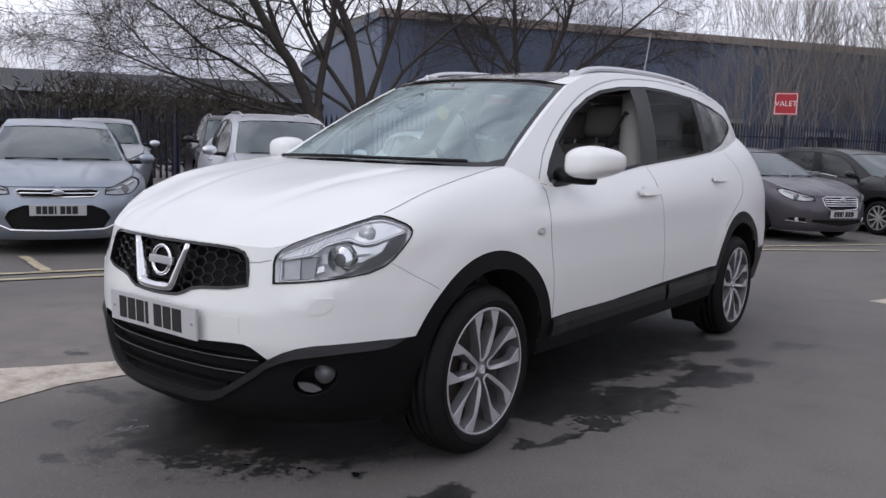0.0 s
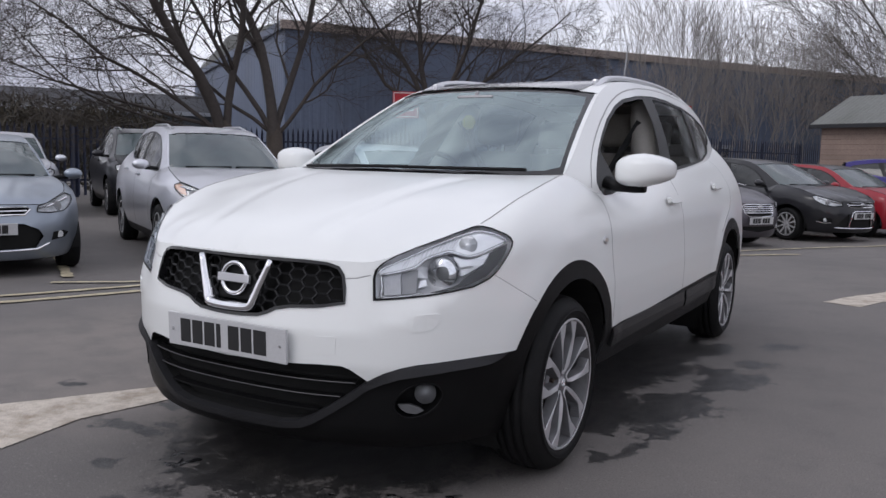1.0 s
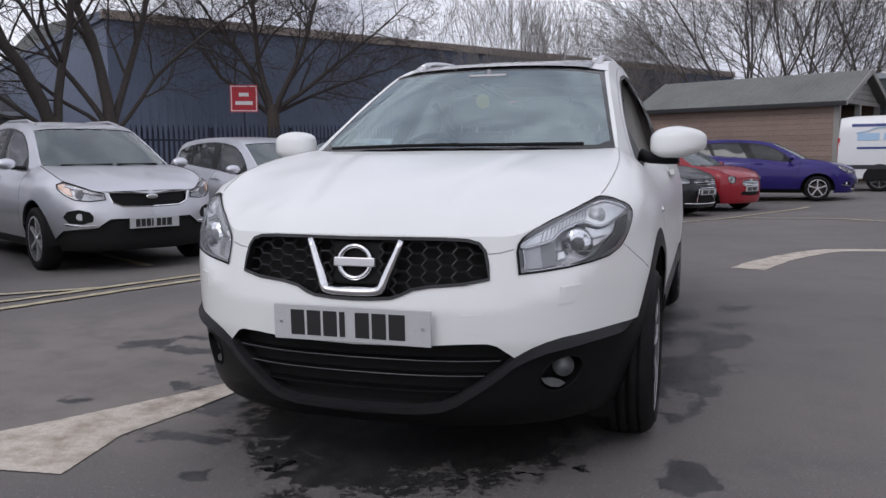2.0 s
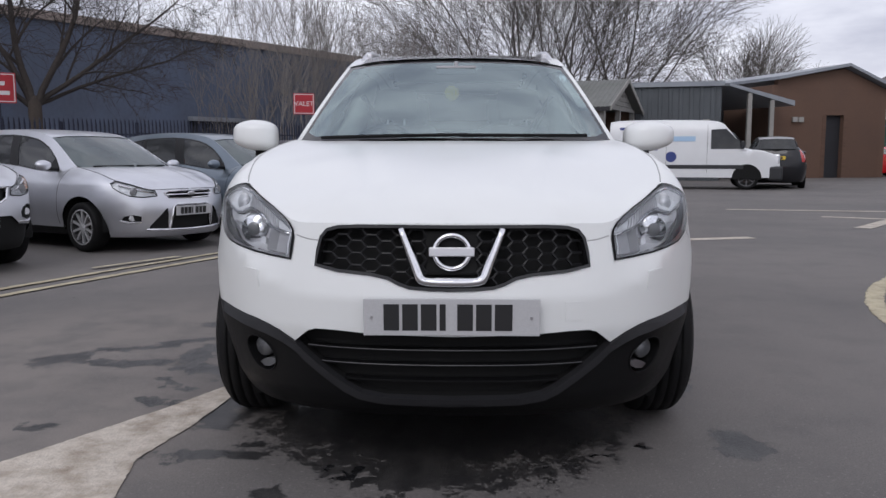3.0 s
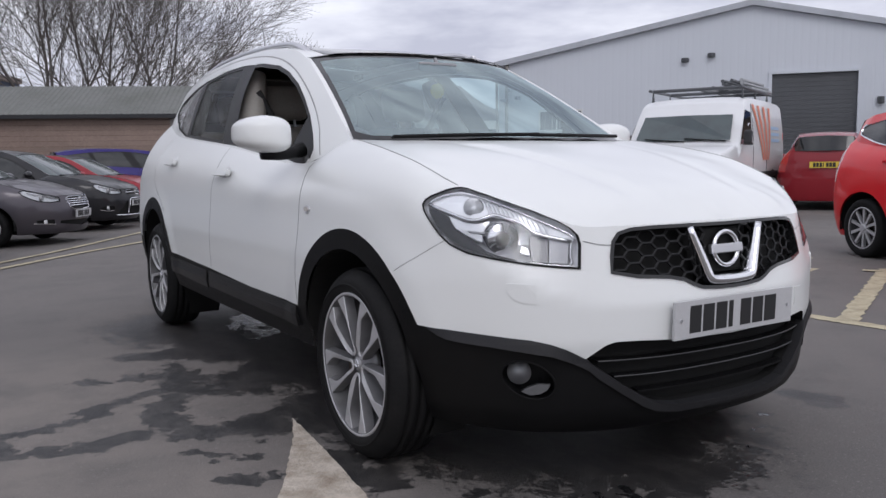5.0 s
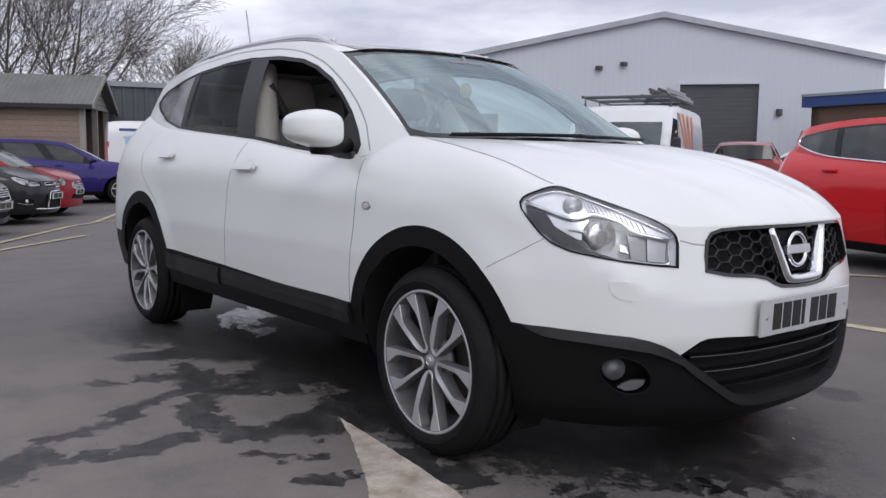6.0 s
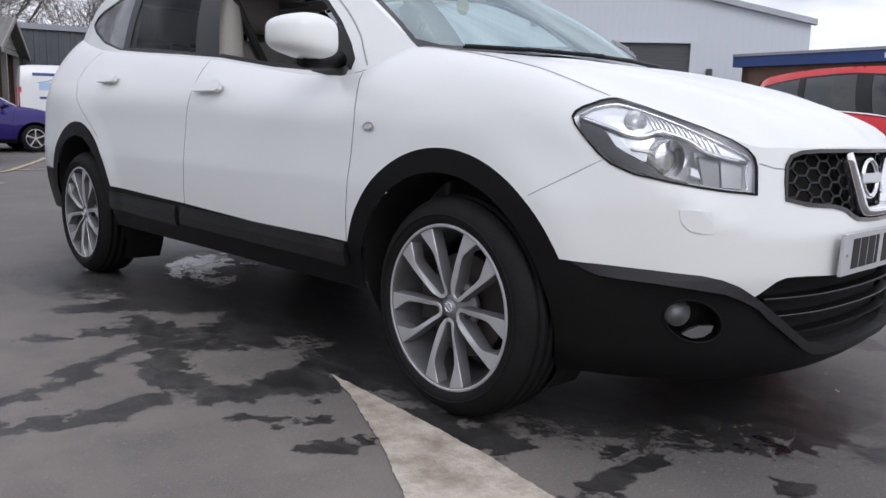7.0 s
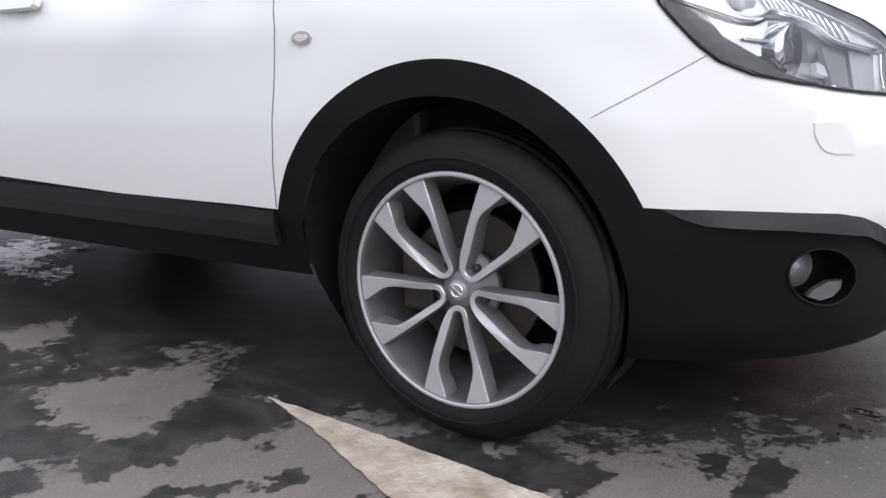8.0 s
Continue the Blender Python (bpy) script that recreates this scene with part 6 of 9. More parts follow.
    skin("bumper_cladding", p, n, f[kind == 8], BLACK_PLASTIC, car, label="black plastic lower bumper")
    skin_pair("sill_cladding", p, n, f[kind == 9], BLACK_PLASTIC, car)
    skin("rear_cladding", p, n, f[kind == 10], BLACK_PLASTIC, car)
    for k in range(11, ns):
        skin_pair("panel_gap", p - n * 0.0015, n, f[kind == k], SEAM, car)
    # spoiler edge under the intake, its colour greyed for the light from above
    up = shell_points([(0.0, 0.268), (0.2, 0.272), (0.275, 0.285), (0.31, 0.302), (0.37, 0.339), (0.455, 0.401)]) + [(a, z + 0.001) for a, z in BUMPER_EDGE[:9]]
    lo = shell_points([(0.0, 0.248), (0.2, 0.252), (0.28, 0.264), (0.32, 0.280), (0.38, 0.319), (0.45, 0.369)]) + FOLD_EDGE

    def fold(w):
        """The fold stands proud along its lower edge and faces up."""
        top, low = np.interp(w[:, 0], *zip(*up)), np.interp(w[:, 0], *zip(*lo))
        f = np.clip((top - w[:, 1]) / np.maximum(top - low, 0.004), 0, 1)
        back = smoothstep(w[:, 0], 0.45, 0.62)
        return (0.012 * (1 - back) + (0.0015 + 0.016 * f) * back) * (1 - 0.9 * smoothstep(w[:, 0], 0.86, 0.97))
    shell_slab("spoiler_lip", up + lo[::-1], LIT_PLASTIC, car, fold, 0.03, 0.018, both=True, label="plastic lip along the lower bumper, greyed for the light on it")
    # lower intake with slats
    recess("intake", v, f[kind == 4], 0.05, CAVITY, car)
    for z, w in ((0.412, 0.452), (0.366, 0.405), (0.318, 0.330)):
        bm = bmesh.new()
        g = np.linspace(-1, 1, 25)
        pts = [SHELL(SHELL.at_x(abs(t) * w, z), z, -0.016) * (1 if t >= 0 else -1, 1, 1) for t in g]
        for i in range(24):
            a0, a1 = pts[i], pts[i + 1]
            q = [bm.verts.new(tuple(c + np.array(o))) for o in ((0, -0.004, 0.003), (0, 0.02, 0.008), (0, 0.02, -0.008), (0, -0.004, -0.003)) for c in (a0, a1)]
            for j in range(4):
                k = (j + 1) % 4
                bm.faces.new((q[2 * j], q[2 * j + 1], q[2 * k + 1], q[2 * k]))
        slat = part("intake_slat", bm, BLACK_PLASTIC, car)
        if z > 0.32:
            bm = bmesh.new()
            add_tube(bm, [tuple(q + np.array((0, -0.006, 0.003))) for q in pts], 0.0017, 5)
            part("slat_edge", bm, SATIN_DARK, slat)
    # fog lamps
    recess("fog_lamp_pocket", v, f[kind == 5], 0.055, BLACK_PLASTIC, car, split=True)
    for s in (1, -1):
        c = SHELL(SHELL.at_x(0.640, 0.376), 0.376, -0.034) * (s, 1, 1)
        d = SHELL.normal(np.array([SHELL.at_x(0.645, 0.380)]), np.array([0.380]))[0] * (s, 1, 1)
        d = Vector((d[0] * 0.6, d[1], 0)).normalized()
        c = Vector(c)
        bm = bmesh.new()
        add_tube(bm, [c - 0.04 * d, c - 0.014 * d, c, c + 0.003 * d, c - 0.004 * d, c - 0.022 * d, c - 0.030 * d], [0.030, 0.034, 0.034, 0.032, 0.029, 0.020, 0.006], 24)
        lamp_ = part("fog_lamp", bm, LAMP_GREY, car, "round fog lamp sunk in its pocket", smooth=True)
        bm = bmesh.new()
        bmesh.ops.create_uvsphere(bm, u_segments=20, v_segments=10, radius=0.030, matrix=Matrix.Translation(c - 0.004 * d) @ d.to_track_quat("Y", "Z").to_matrix().to_4x4() @ Matrix.Diagonal((1, 0.32, 1, 1)))
        part("fog_lens", bm, LAMP_COVER, lamp_, smooth=True)
        # bright shelf along the foot of the pocket
        shell_slab("fog_lamp_shelf", [(0.602, 0.350), (0.610, 0.336), (0.632, 0.324), (0.662, 0.320), (0.690, 0.329), (0.672, 0.340), (0.640, 0.350)], FOG_SHELF, car, lambda w: -0.006 - 0.35 * (w[:, 1] - 0.320), 0.01, 0.02, mirror=s < 0)
        bm = bmesh.new()
        add_tube(bm, [Vector(SHELL(a, z, 0.001) * (s, 1, 1)) for a, z in fog + fog[:1]], 0.0028, 6, cap=False)
        part("fog_lamp_rim", bm, BLACK_PLASTIC, car, smooth=True)
    # headlamps
    lt = f[kind == 2]
    for s in (1, -1):
        cover = skin("headlamp_glass", (p + n * 0.002) * (s, 1, 1), n * (s, 1, 1), lt, LAMP_COVER, car, both=False, label="clear plastic headlamp cover")
        cover.visible_shadow = False
    c0 = np.array(lamp).mean(0)

    def bowl(w):
        d = np.min(np.hypot(*(w[:, None] - np.array(dense(lamp, 0.02))[None]).transpose(2, 0, 1)), 1)
        return 0.018 + 0.042 * smoothstep(d, 0.0, 0.06)
    recess("headlamp_bowl", v, lt, bowl, LAMP_BOWL, car, "silvered headlamp reflector", split=True)
    inner = [(c0[0] + (x - c0[0]) * 0.968, c0[1] + (z - c0[1]) * 0.948) for x, z in lamp]
    vv, ff, kk = carve(lamp, [inner], 0.02)
    pp, nn = SHELL(vv[:, 0], vv[:, 1]), SHELL.normal(vv[:, 0], vv[:, 1])
    skin_pair("headlamp_seal", pp + nn * 0.0032, nn, ff[kk == -1], BLACK_PLASTIC, car)
    for s in (1, -1):
        def spot(a, z, off):
            return Vector(SHELL(a, z, off) * (s, 1, 1))
        c = spot(0.722, 0.771, -0.030)
        fwd = Vector((s * 0.22, -1, 0)).normalized()
        bm = bmesh.new()
        add_tube(bm, [c - 0.03 * fwd, c + 0.002 * fwd, c + 0.010 * fwd, c + 0.008 * fwd, c - 0.008 * fwd], [0.056, 0.050, 0.046, 0.040, 0.035], 32, cap=False)
        ring = part("projector_ring", bm, CHROME, car, smooth=True)
        bm = bmesh.new()
        bmesh.ops.create_uvsphere(bm, u_segments=24, v_segments=12, radius=0.036, matrix=Matrix.Translation(c - 0.012 * fwd) @ Matrix.Diagonal((1, 0.75, 1, 1)))
        part("projector_lens", bm, LENS_GREY, ring, smooth=True)
        # pale upper reflector between the wavy ledge and the bright line under the upper edge
        ledge = [(0.531, 0.755), (0.617, 0.777), (0.655, 0.805), (0.704, 0.822), (0.745, 0.829), (0.802, 0.816), (0.843, 0.818), (0.907, 0.837), (0.975, 0.858)]
        line = [(0.522, 0.760), (0.538, 0.776), (0.621, 0.820), (0.690, 0.851), (0.775, 0.877), (0.865, 0.891), (0.937, 0.879), (0.976, 0.860)]
        shell_slab("upper_reflector", ledge + line[::-1], LAMP_SHELL, car, -0.010, 0.012, 0.02, mirror=s < 0, label="bright upper headlamp reflector")
        for k in range(13):
            g = k / 12
            a0 = 0.585 + 0.165 * g
            z0, z1 = np.interp(a0, *zip(*ledge)), np.interp(a0 + 0.012, *zip(*line))
            bm = bmesh.new()
            add_tube(bm, [spot(a0, z0, -0.008), spot(a0 + 0.006, (z0 + z1) / 2, -0.0065), spot(a0 + 0.012, z1, -0.008)], 0.0021, 5)
            part("reflector_flute", bm, SATIN_CHROME, car)
        # round indicator bowl
        bm = bmesh.new()
        o, d = spot(0.812, 0.853, -0.012), Vector((s * 0.55, -0.8, 0.25)).normalized()
        add_tube(bm, [o + 0.006 * d, o + 0.008 * d, o - 0.004 * d, o - 0.012 * d], [0.029, 0.026, 0.018, 0.004], 20)
        part("indicator_bowl", bm, LAMP_SHELL, car, smooth=True)
        for pts, off, rad, nm in ((ledge, -0.006, 0.0052, "lamp_ledge"), (line, -0.004, 0.0034, "lamp_rim_line"), ([(0.531, 0.754), (0.537, 0.720), (0.541, 0.690), (0.600, 0.693), (0.664, 0.703)], -0.006, 0.0030, "box_edge")):
            bm = bmesh.new()
            add_tube(bm, [spot(a, z, off) for a, z in smooth_line(pts, 32)], rad, 6)
            part(nm, bm, CHROME, car, smooth=True)
        # bright reflector beside the projector, the dark bezel round it and the boxes on the inner side
        shell_slab("side_reflector", [(0.757, 0.818), (0.802, 0.808), (0.843, 0.810), (0.907, 0.830), (0.888, 0.797), (0.858, 0.781), (0.809, 0.762), (0.771, 0.760), (0.776, 0.780)], LAMP_SHELL, car,
                   lambda w: -0.016 - 0.25 * np.maximum(0, 0.80 - w[:, 1]), 0.012, 0.02, mirror=s < 0)
        shell_slab("lamp_fin", [(0.780, 0.783), (0.838, 0.788), (0.838, 0.783), (0.780, 0.778)], LAMP_GREY, car, -0.010, 0.012, 0.02, mirror=s < 0)
        shell_slab("lamp_bezel", [(0.978, 0.852), (0.907, 0.828), (0.880, 0.788), (0.822, 0.757), (0.783, 0.731), (0.738, 0.718), (0.690, 0.708), (0.738, 0.710), (0.813, 0.726), (0.888, 0.751), (0.941, 0.794), (0.972, 0.832)],
                   LAMP_DARK, car, -0.008, 0.012, 0.02, mirror=s < 0, label="dark grey inner bezel of the headlamp")
        shell_slab("lamp_cell", [(0.545, 0.695), (0.594, 0.699), (0.586, 0.764), (0.537, 0.750)], LAMP_CELL, car, -0.016, 0.012, 0.02, mirror=s < 0)
        shell_slab("dark_cell", [(0.596, 0.700), (0.640, 0.706), (0.636, 0.776), (0.588, 0.766)], LAMP_GREY, car, -0.022, 0.012, 0.02, mirror=s < 0)
        shell_slab("position_lamp", [(0.645, 0.722), (0.672, 0.730), (0.666, 0.748), (0.648, 0.742)], LAMP_SHELL, car, -0.020, 0.012, 0.02, mirror=s < 0)
    # upper grille: dark hollow, honeycomb, V and emblem
    recess("grille_back", v, f[kind == 3], 0.055, CAVITY, car)
    R = 0.026
    poly = np.array(GRILLE)
    for s in (1, -1):
        bm = bmesh.new()
        for i in range(-2, 12):
            for j in range(-2, 12):
                cx, cz = 0.06 + i * 1.5 * R * 1.18, 0.60 + (j + 0.5 * (i % 2)) * math.sqrt(3) * R * 0.80
                hx = [(cx + R * 1.18 * math.cos(radians(60 * k)), cz + R * 0.80 * math.sin(radians(60 * k))) for k in range(7)]
                for k in (0, 1, 2):
                    e0, e1 = np.array(hx[k]), np.array(hx[k + 1])
                    m = np.array([e0, e1, (e0 + e1) / 2])
                    if inside(poly, m).all() and m[:, 0].min() > 0.075:
                        q = [SHELL(SHELL.at_x(x, z), z, -0.016) * (s, 1, 1) for x, z in (e0, e1)]
                        add_tube(bm, q, 0.0044, 5, cap=False)
        part("grille_mesh", bm, PILLAR_BLACK, car, "black honeycomb grille")
    shell_slab("grille_surround", ribbon(shell_points(GRILLE), 0.010), GLOSS_BLACK, car, 0.004, 0.03, 0.02, both=True)
    def bright_bar(line, widths, parent, name, label=""):
        """A rounded bar laid on the nose, given by half width and height."""
        pts = smooth_line([(x, z, w) for (x, z), w in zip(line, widths)], 26)
        bm = bmesh.new()
        rows = []
        for i, (x, z, w) in enumerate(pts):
            d = pts[min(i + 1, 25)] - pts[max(i - 1, 0)]
            d = d[:2] / np.hypot(*d[:2])
            row = []
            for o, h in ((-1.0, -0.030), (-1.0, 0.004), (-0.75, 0.013), (-0.15, 0.018), (0.35, 0.015), (0.85, 0.004), (1.0, -0.030)):
                xx, zz = x - d[1] * o * w, z + d[0] * o * w
                p_ = SHELL(SHELL.at_x(abs(xx), zz), zz, h)
                row.append(bm.verts.new(p_ * (1 if xx >= 0 else -1, 1, 1)))
            rows.append(row)
        for a, b in zip(rows, rows[1:]):
            for i in range(6):
                bm.faces.new((a[i], a[i + 1], b[i + 1], b[i]))
        bm.faces.new(rows[0])
        bm.faces.new(rows[-1])
        return part(name, bm, CHROME, parent, label, smooth=True)
    bright_bar([(-0.150, 0.780), (-0.128, 0.725), (-0.104, 0.665), (-0.094, 0.640), (-0.078, 0.628), (0.0, 0.625), (0.078, 0.628), (0.094, 0.640), (0.104, 0.665), (0.128, 0.725), (0.150, 0.780)],
               [0.0125, 0.0145, 0.0165, 0.017, 0.0165, 0.0165, 0.0165, 0.017, 0.0165, 0.0145, 0.0125], car, "chrome_v", "chrome V-shaped grille bar")
    emblem = empty("emblem", pose(0, -0.785, 0.712, 84, 0, 0))
    emblem.parent = car
    bm = bmesh.new()
    ring_ = [(0.052 * math.cos(t), 0.050 * math.sin(t), 0) for t in np.linspace(0, 2 * math.pi, 33)]
    add_tube(bm, ring_, 0.0085, 8, cap=False)
    part("emblem_ring", bm, CHROME, emblem, smooth=True)
    part("emblem_bar", box((-0.068, -0.014, -0.006), (0.068, 0.014, 0.010), bevel=0.003), SATIN_CHROME, emblem)
    part("emblem_mount", box((-0.085, -0.07, -0.07), (0.085, 0.065, -0.012), bevel=0.01), CAVITY, emblem)
    pl = empty("plate_holder", pose(0, -0.824, 0.524, 2, 0, 0))
    pl.parent = car
    plate(pl)


def bonnet(car):
    a1 = float(np.interp(0.34, SHELL.d[:700, 1], SHELL.a[:700]))
    edge = [(np.interp(a, SHELL.a, SHELL.d[:, 2]), np.interp(a, SHELL.a, SHELL.d[:, 3]), np.interp(a, SHELL.a, SHELL.d[:, 4])) for a in np.linspace(0, a1, 60)]
    cowl = [(0.60, 0.285, 1.060), (0.45, 0.220, 1.058), (0.25, 0.170, 1.056), (0.0, 0.150, 1.056)]
    inner = [(0, -0.755, 0.825), (0, -0.70, 0.862), (0, -0.60, 0.902), (0, -0.45, 0.945), (0, -0.25, 0.986), (0, -0.05, 1.022),
             (0.2, -0.735, 0.825), (0.2, -0.68, 0.862), (0.22, -0.58, 0.902), (0.25, -0.35, 0.968), (0.25, -0.1, 1.018),
             (0.36, -0.69, 0.835), (0.38, -0.62, 0.868), (0.42, -0.50, 0.910), (0.46, -0.30, 0.972), (0.48, -0.05, 1.020), (0.52, 0.12, 1.046),
             (0.49, -0.63, 0.838), (0.55, -0.50, 0.885), (0.60, -0.38, 0.925), (0.62, -0.2, 0.978), (0.60, 0.05, 1.034)]
    class Creased(Sheet):
        """The bonnet's raised middle, between two soft creases that run from the grille to the windscreen."""
        def height(self, uv):
            x, y = np.abs(uv[:, 0]), uv[:, 1]
            ridge = 0.185 + 0.19 * (y + 0.75)
            fade = smoothstep(y, -0.80, -0.60) * (1 - smoothstep(y, 0.0, 0.18))
            return super().height(uv) + 0.0065 * fade * (1 - smoothstep(x - ridge, -0.035, 0.030)) - 0.0035 * fade * np.exp(-((x - ridge - 0.045) / 0.03) ** 2)
    sheet = Creased(edge + cowl + inner, 2, mirror=0)
    flat = [(x, y) for x, y, _ in edge] + [(x, y) for x, y, _ in smooth_line([edge[-1]] + cowl, 20)[1:]]
    v, f, kind = carve(flat, [], 0.024)
    p = sheet.points(v)
    # keep the rim on the wing
    e = np.array(edge)
    for i in range(len(v)):
        d = np.hypot(e[:, 0] - v[i, 0], e[:, 1] - v[i, 1])
        if d.min() < 0.004:
            p[i, 2] = e[d.argmin(), 2]
    n = sheet.normals(v, (0, 0, 1))
    n[v[:, 0] < 1e-6, 0] = 0
    skin("bonnet", p, n, f, WHITE_PAINT, car)
    PANELS["bonnet"] = (p, f)
    # shut line
    for s in (1, -1):
        bm = bmesh.new()
        line = [(x * s, y, z + 0.0005) for x, y, z in edge[::2] if y > -0.41]
        add_tube(bm, line, 0.0020, 5)
        part("bonnet_shut_line", bm, SEAM, car)
    return sheet


def upper_body(car):
    belt = [(np.interp(a, SHELL.a, SHELL.d[:, 2]), np.interp(a, SHELL.a, SHELL.d[:, 3]), np.interp(a, SHELL.a, SHELL.d[:, 4]))
            for a in np.linspace(np.interp(0.34, SHELL.d[:700, 1], SHELL.a[:700]), SHELL.at_y(3.40, 1.0), 50)]
    belt = [b for b in belt if b[1] < 3.42]
    cant = smooth_line(CANT, 60)
    bulge = [(0.705, 1.4, 1.25), (0.632, 1.5, 1.40), (0.695, 2.1, 1.26), (0.612, 2.2, 1.42), (0.655, 2.8, 1.28), (0.58, 2.85, 1.42), (0.70, 0.80, 1.12), (0.652, 1.0, 1.28), (0.60, 3.2, 1.30)]
    sheet = Sheet([tuple(b) for b in belt[::3]] + [tuple(c) for c in cant[::4]] + bulge, 0)
    flat = [(y, z) for _, y, z in belt] + [(y, z) for _, y, z in cant[::-1]]
    
    def clip(test):
        v = np.array(dense(WINDOW, 0.02))
        return [tuple(q) for q in v if test(q)]
    front = clip(lambda q: q[0] < 1.455 + (q[1] - 1.06) * 0.58)
    rear = clip(lambda q: 1.63 + (q[1] - 1.09) * 0.60 < q[0] < 2.46 + (q[1] - 1.13) * 0.42)
    quarter = clip(lambda q: q[0] > 2.505 + (q[1] - 1.14) * 0.42)

    def shrink(poly, amount):
        c = np.array(poly)
        d = np.roll(c, -1, 0) - np.roll(c, 1, 0)
        d /= np.maximum(np.hypot(d[:, 0], d[:, 1])[:, None], 1e-9)
        area = np.sum(c[:, 0] * np.roll(c[:, 1], -1) - c[:, 1] * np.roll(c[:, 0], -1))
        return [tuple(q) for q in c + np.stack([-d[:, 1], d[:, 0]], 1) * amount * (1 if area > 0 else -1)]
    hole1, hole2, pane = shrink(front, 0.016), shrink(rear, 0.016), shrink(quarter, 0.010)
    # black corner panel behind which the mirror sits
    sail = [(0.615, 1.006), (0.82, 1.010), (0.815, 1.05), (0.775, 1.170), (0.68, 1.095), (0.618, 1.035)]
    gutter = ribbon(smooth_line([(0.535, 1.012), (0.585, 1.069), (0.636, 1.125), (0.761, 1.220), (0.946, 1.329), (1.141, 1.415), (1.397, 1.485), (1.752, 1.530), (2.183, 1.545), (2.71, 1.530), (3.1, 1.492)], 50), 0.006)
    v, f, kind = carve(flat, [sail, hole1, hole2, pane, WINDOW, gutter], 0.034)
    p = sheet.points(v)
    bl, ca = np.array(belt), np.array(cant)
    for i in range(len(v)):
        for line in (bl, ca):
            d = np.hypot(line[:, 1] - v[i, 0], line[:, 2] - v[i, 1])
            if d.min() < 0.003:
                p[i, 0] = line[d.argmin(), 0]
    n = sheet.normals(v, (1, 0, 0))
    PANELS["side"] = (p, f, kind)
    for s in (1, -1):
        q, m = p * (s, 1, 1), n * (s, 1, 1)
        skin("side_frame", q, m, f[kind == -1], WHITE_PAINT, car, both=False)
        skin("window_surround", q - m * 0.003, m, f[(kind == 4) | (kind == 0)], PILLAR_BLACK, car, both=False, label="satin black window frame and pillars")
        skin("rear_window", q - m * 0.006, m, f[kind == 2], TINTED, car, both=False, label="tinted rear door glass").visible_shadow = False
        skin("quarter_window", q - m * 0.005, m, f[kind == 3], DARK_GLASS, car, both=False, label="dark tinted quarter glass")
        skin("roof_gutter", q - m * 0.001, m, f[kind == 5], SEAM, car, both=False)
    # roof
    top = [(0.556, 1.050, 1.447), (0.45, 0.995, 1.462), (0.3, 0.955, 1.471), (0.15, 0.935, 1.475), (0.0, 0.930, 1.476)]
    side = [tuple(c) for c in cant if c[1] >= 1.05]
    tail = [(0.40, 3.43, 1.480), (0.2, 3.45, 1.492), (0.0, 3.455, 1.496)]
    mid = [(0, 1.3, 1.535), (0, 1.8, 1.580), (0, 2.4, 1.594), (0, 3.0, 1.566), (0.3, 1.3, 1.530), (0.3, 1.8, 1.574), (0.3, 2.4, 1.586), (0.3, 3.0, 1.556), (0.44, 1.8, 1.566), (0.44, 2.5, 1.575)]
    roof = Sheet(top + side[::3] + tail + mid, 2, mirror=0)
    flat = [(x, y) for x, y, _ in top[::-1]] + [(x, y) for x, y, _ in side] + [(x, y) for x, y, _ in tail]
    panel = [(0.0, 0.90), (0.43, 0.90), (0.475, 1.04), (0.465, 1.4), (0.455, 2.45), (0.43, 2.52), (0.0, 2.54)]
    v, f, kind = carve(flat, [panel], 0.05)
    p, n = roof.points(v), roof.normals(v, (0, 0, 1))
    n[v[:, 0] < 1e-6, 0] = 0
    PANELS["roof"] = (p, f)
    skin("roof", p, n, f[kind == -1], WHITE_PAINT, car)
    skin("glass_roof", p + n * 0.002, n, f[kind == 0], ROOF_GLASS, car, label="black panoramic glass roof panel")
    # windscreen
    base = [(0.665, 0.362, 1.066), (0.60, 0.302, 1.062), (0.45, 0.236, 1.060), (0.25, 0.186, 1.058), (0.0, 0.166, 1.058)]
    post = [(c[0] - 0.018, c[1] - 0.004, c[2]) for c in CANT[1:5]]
    upper = [(x, y + 0.004, z - 0.006) for x, y, z in top[1:]]
    belly = [(0.0, 0.52, 1.265), (0.3, 0.545, 1.265), (0.5, 0.61, 1.27), (0.0, 0.33, 1.16), (0.3, 0.355, 1.16)]
    glass = Sheet(base + post + upper + belly, 1, mirror=0)
    flat = [(x, z) for x, _, z in base[::-1]] + [(x, z) for x, _, z in post] + [(x, z) for x, _, z in upper]
    c = np.array(flat).mean(0)
    clear = [(0.0, 1.071), (0.25, 1.071), (0.45, 1.074), (0.60, 1.079), (0.640, 1.096), (0.615, 1.17), (0.577, 1.28), (0.545, 1.37), (0.52, 1.425), (0.44, 1.437), (0.3, 1.447), (0.0, 1.452)]
    v, f, kind = carve(flat, [clear], 0.04)
    p, n = glass.points(v), glass.normals(v, (0, -1, 0.3))
    n[v[:, 0] < 1e-6, 0] = 0
    PANELS["screen"] = (p, f)
    ws = skin("windscreen", p, n, f[kind == 0], WINDSCREEN, car, label="clear laminated windscreen")
    ws.visible_shadow = False
    skin("windscreen_border", p, n, f[kind == -1], GLOSS_BLACK, car)
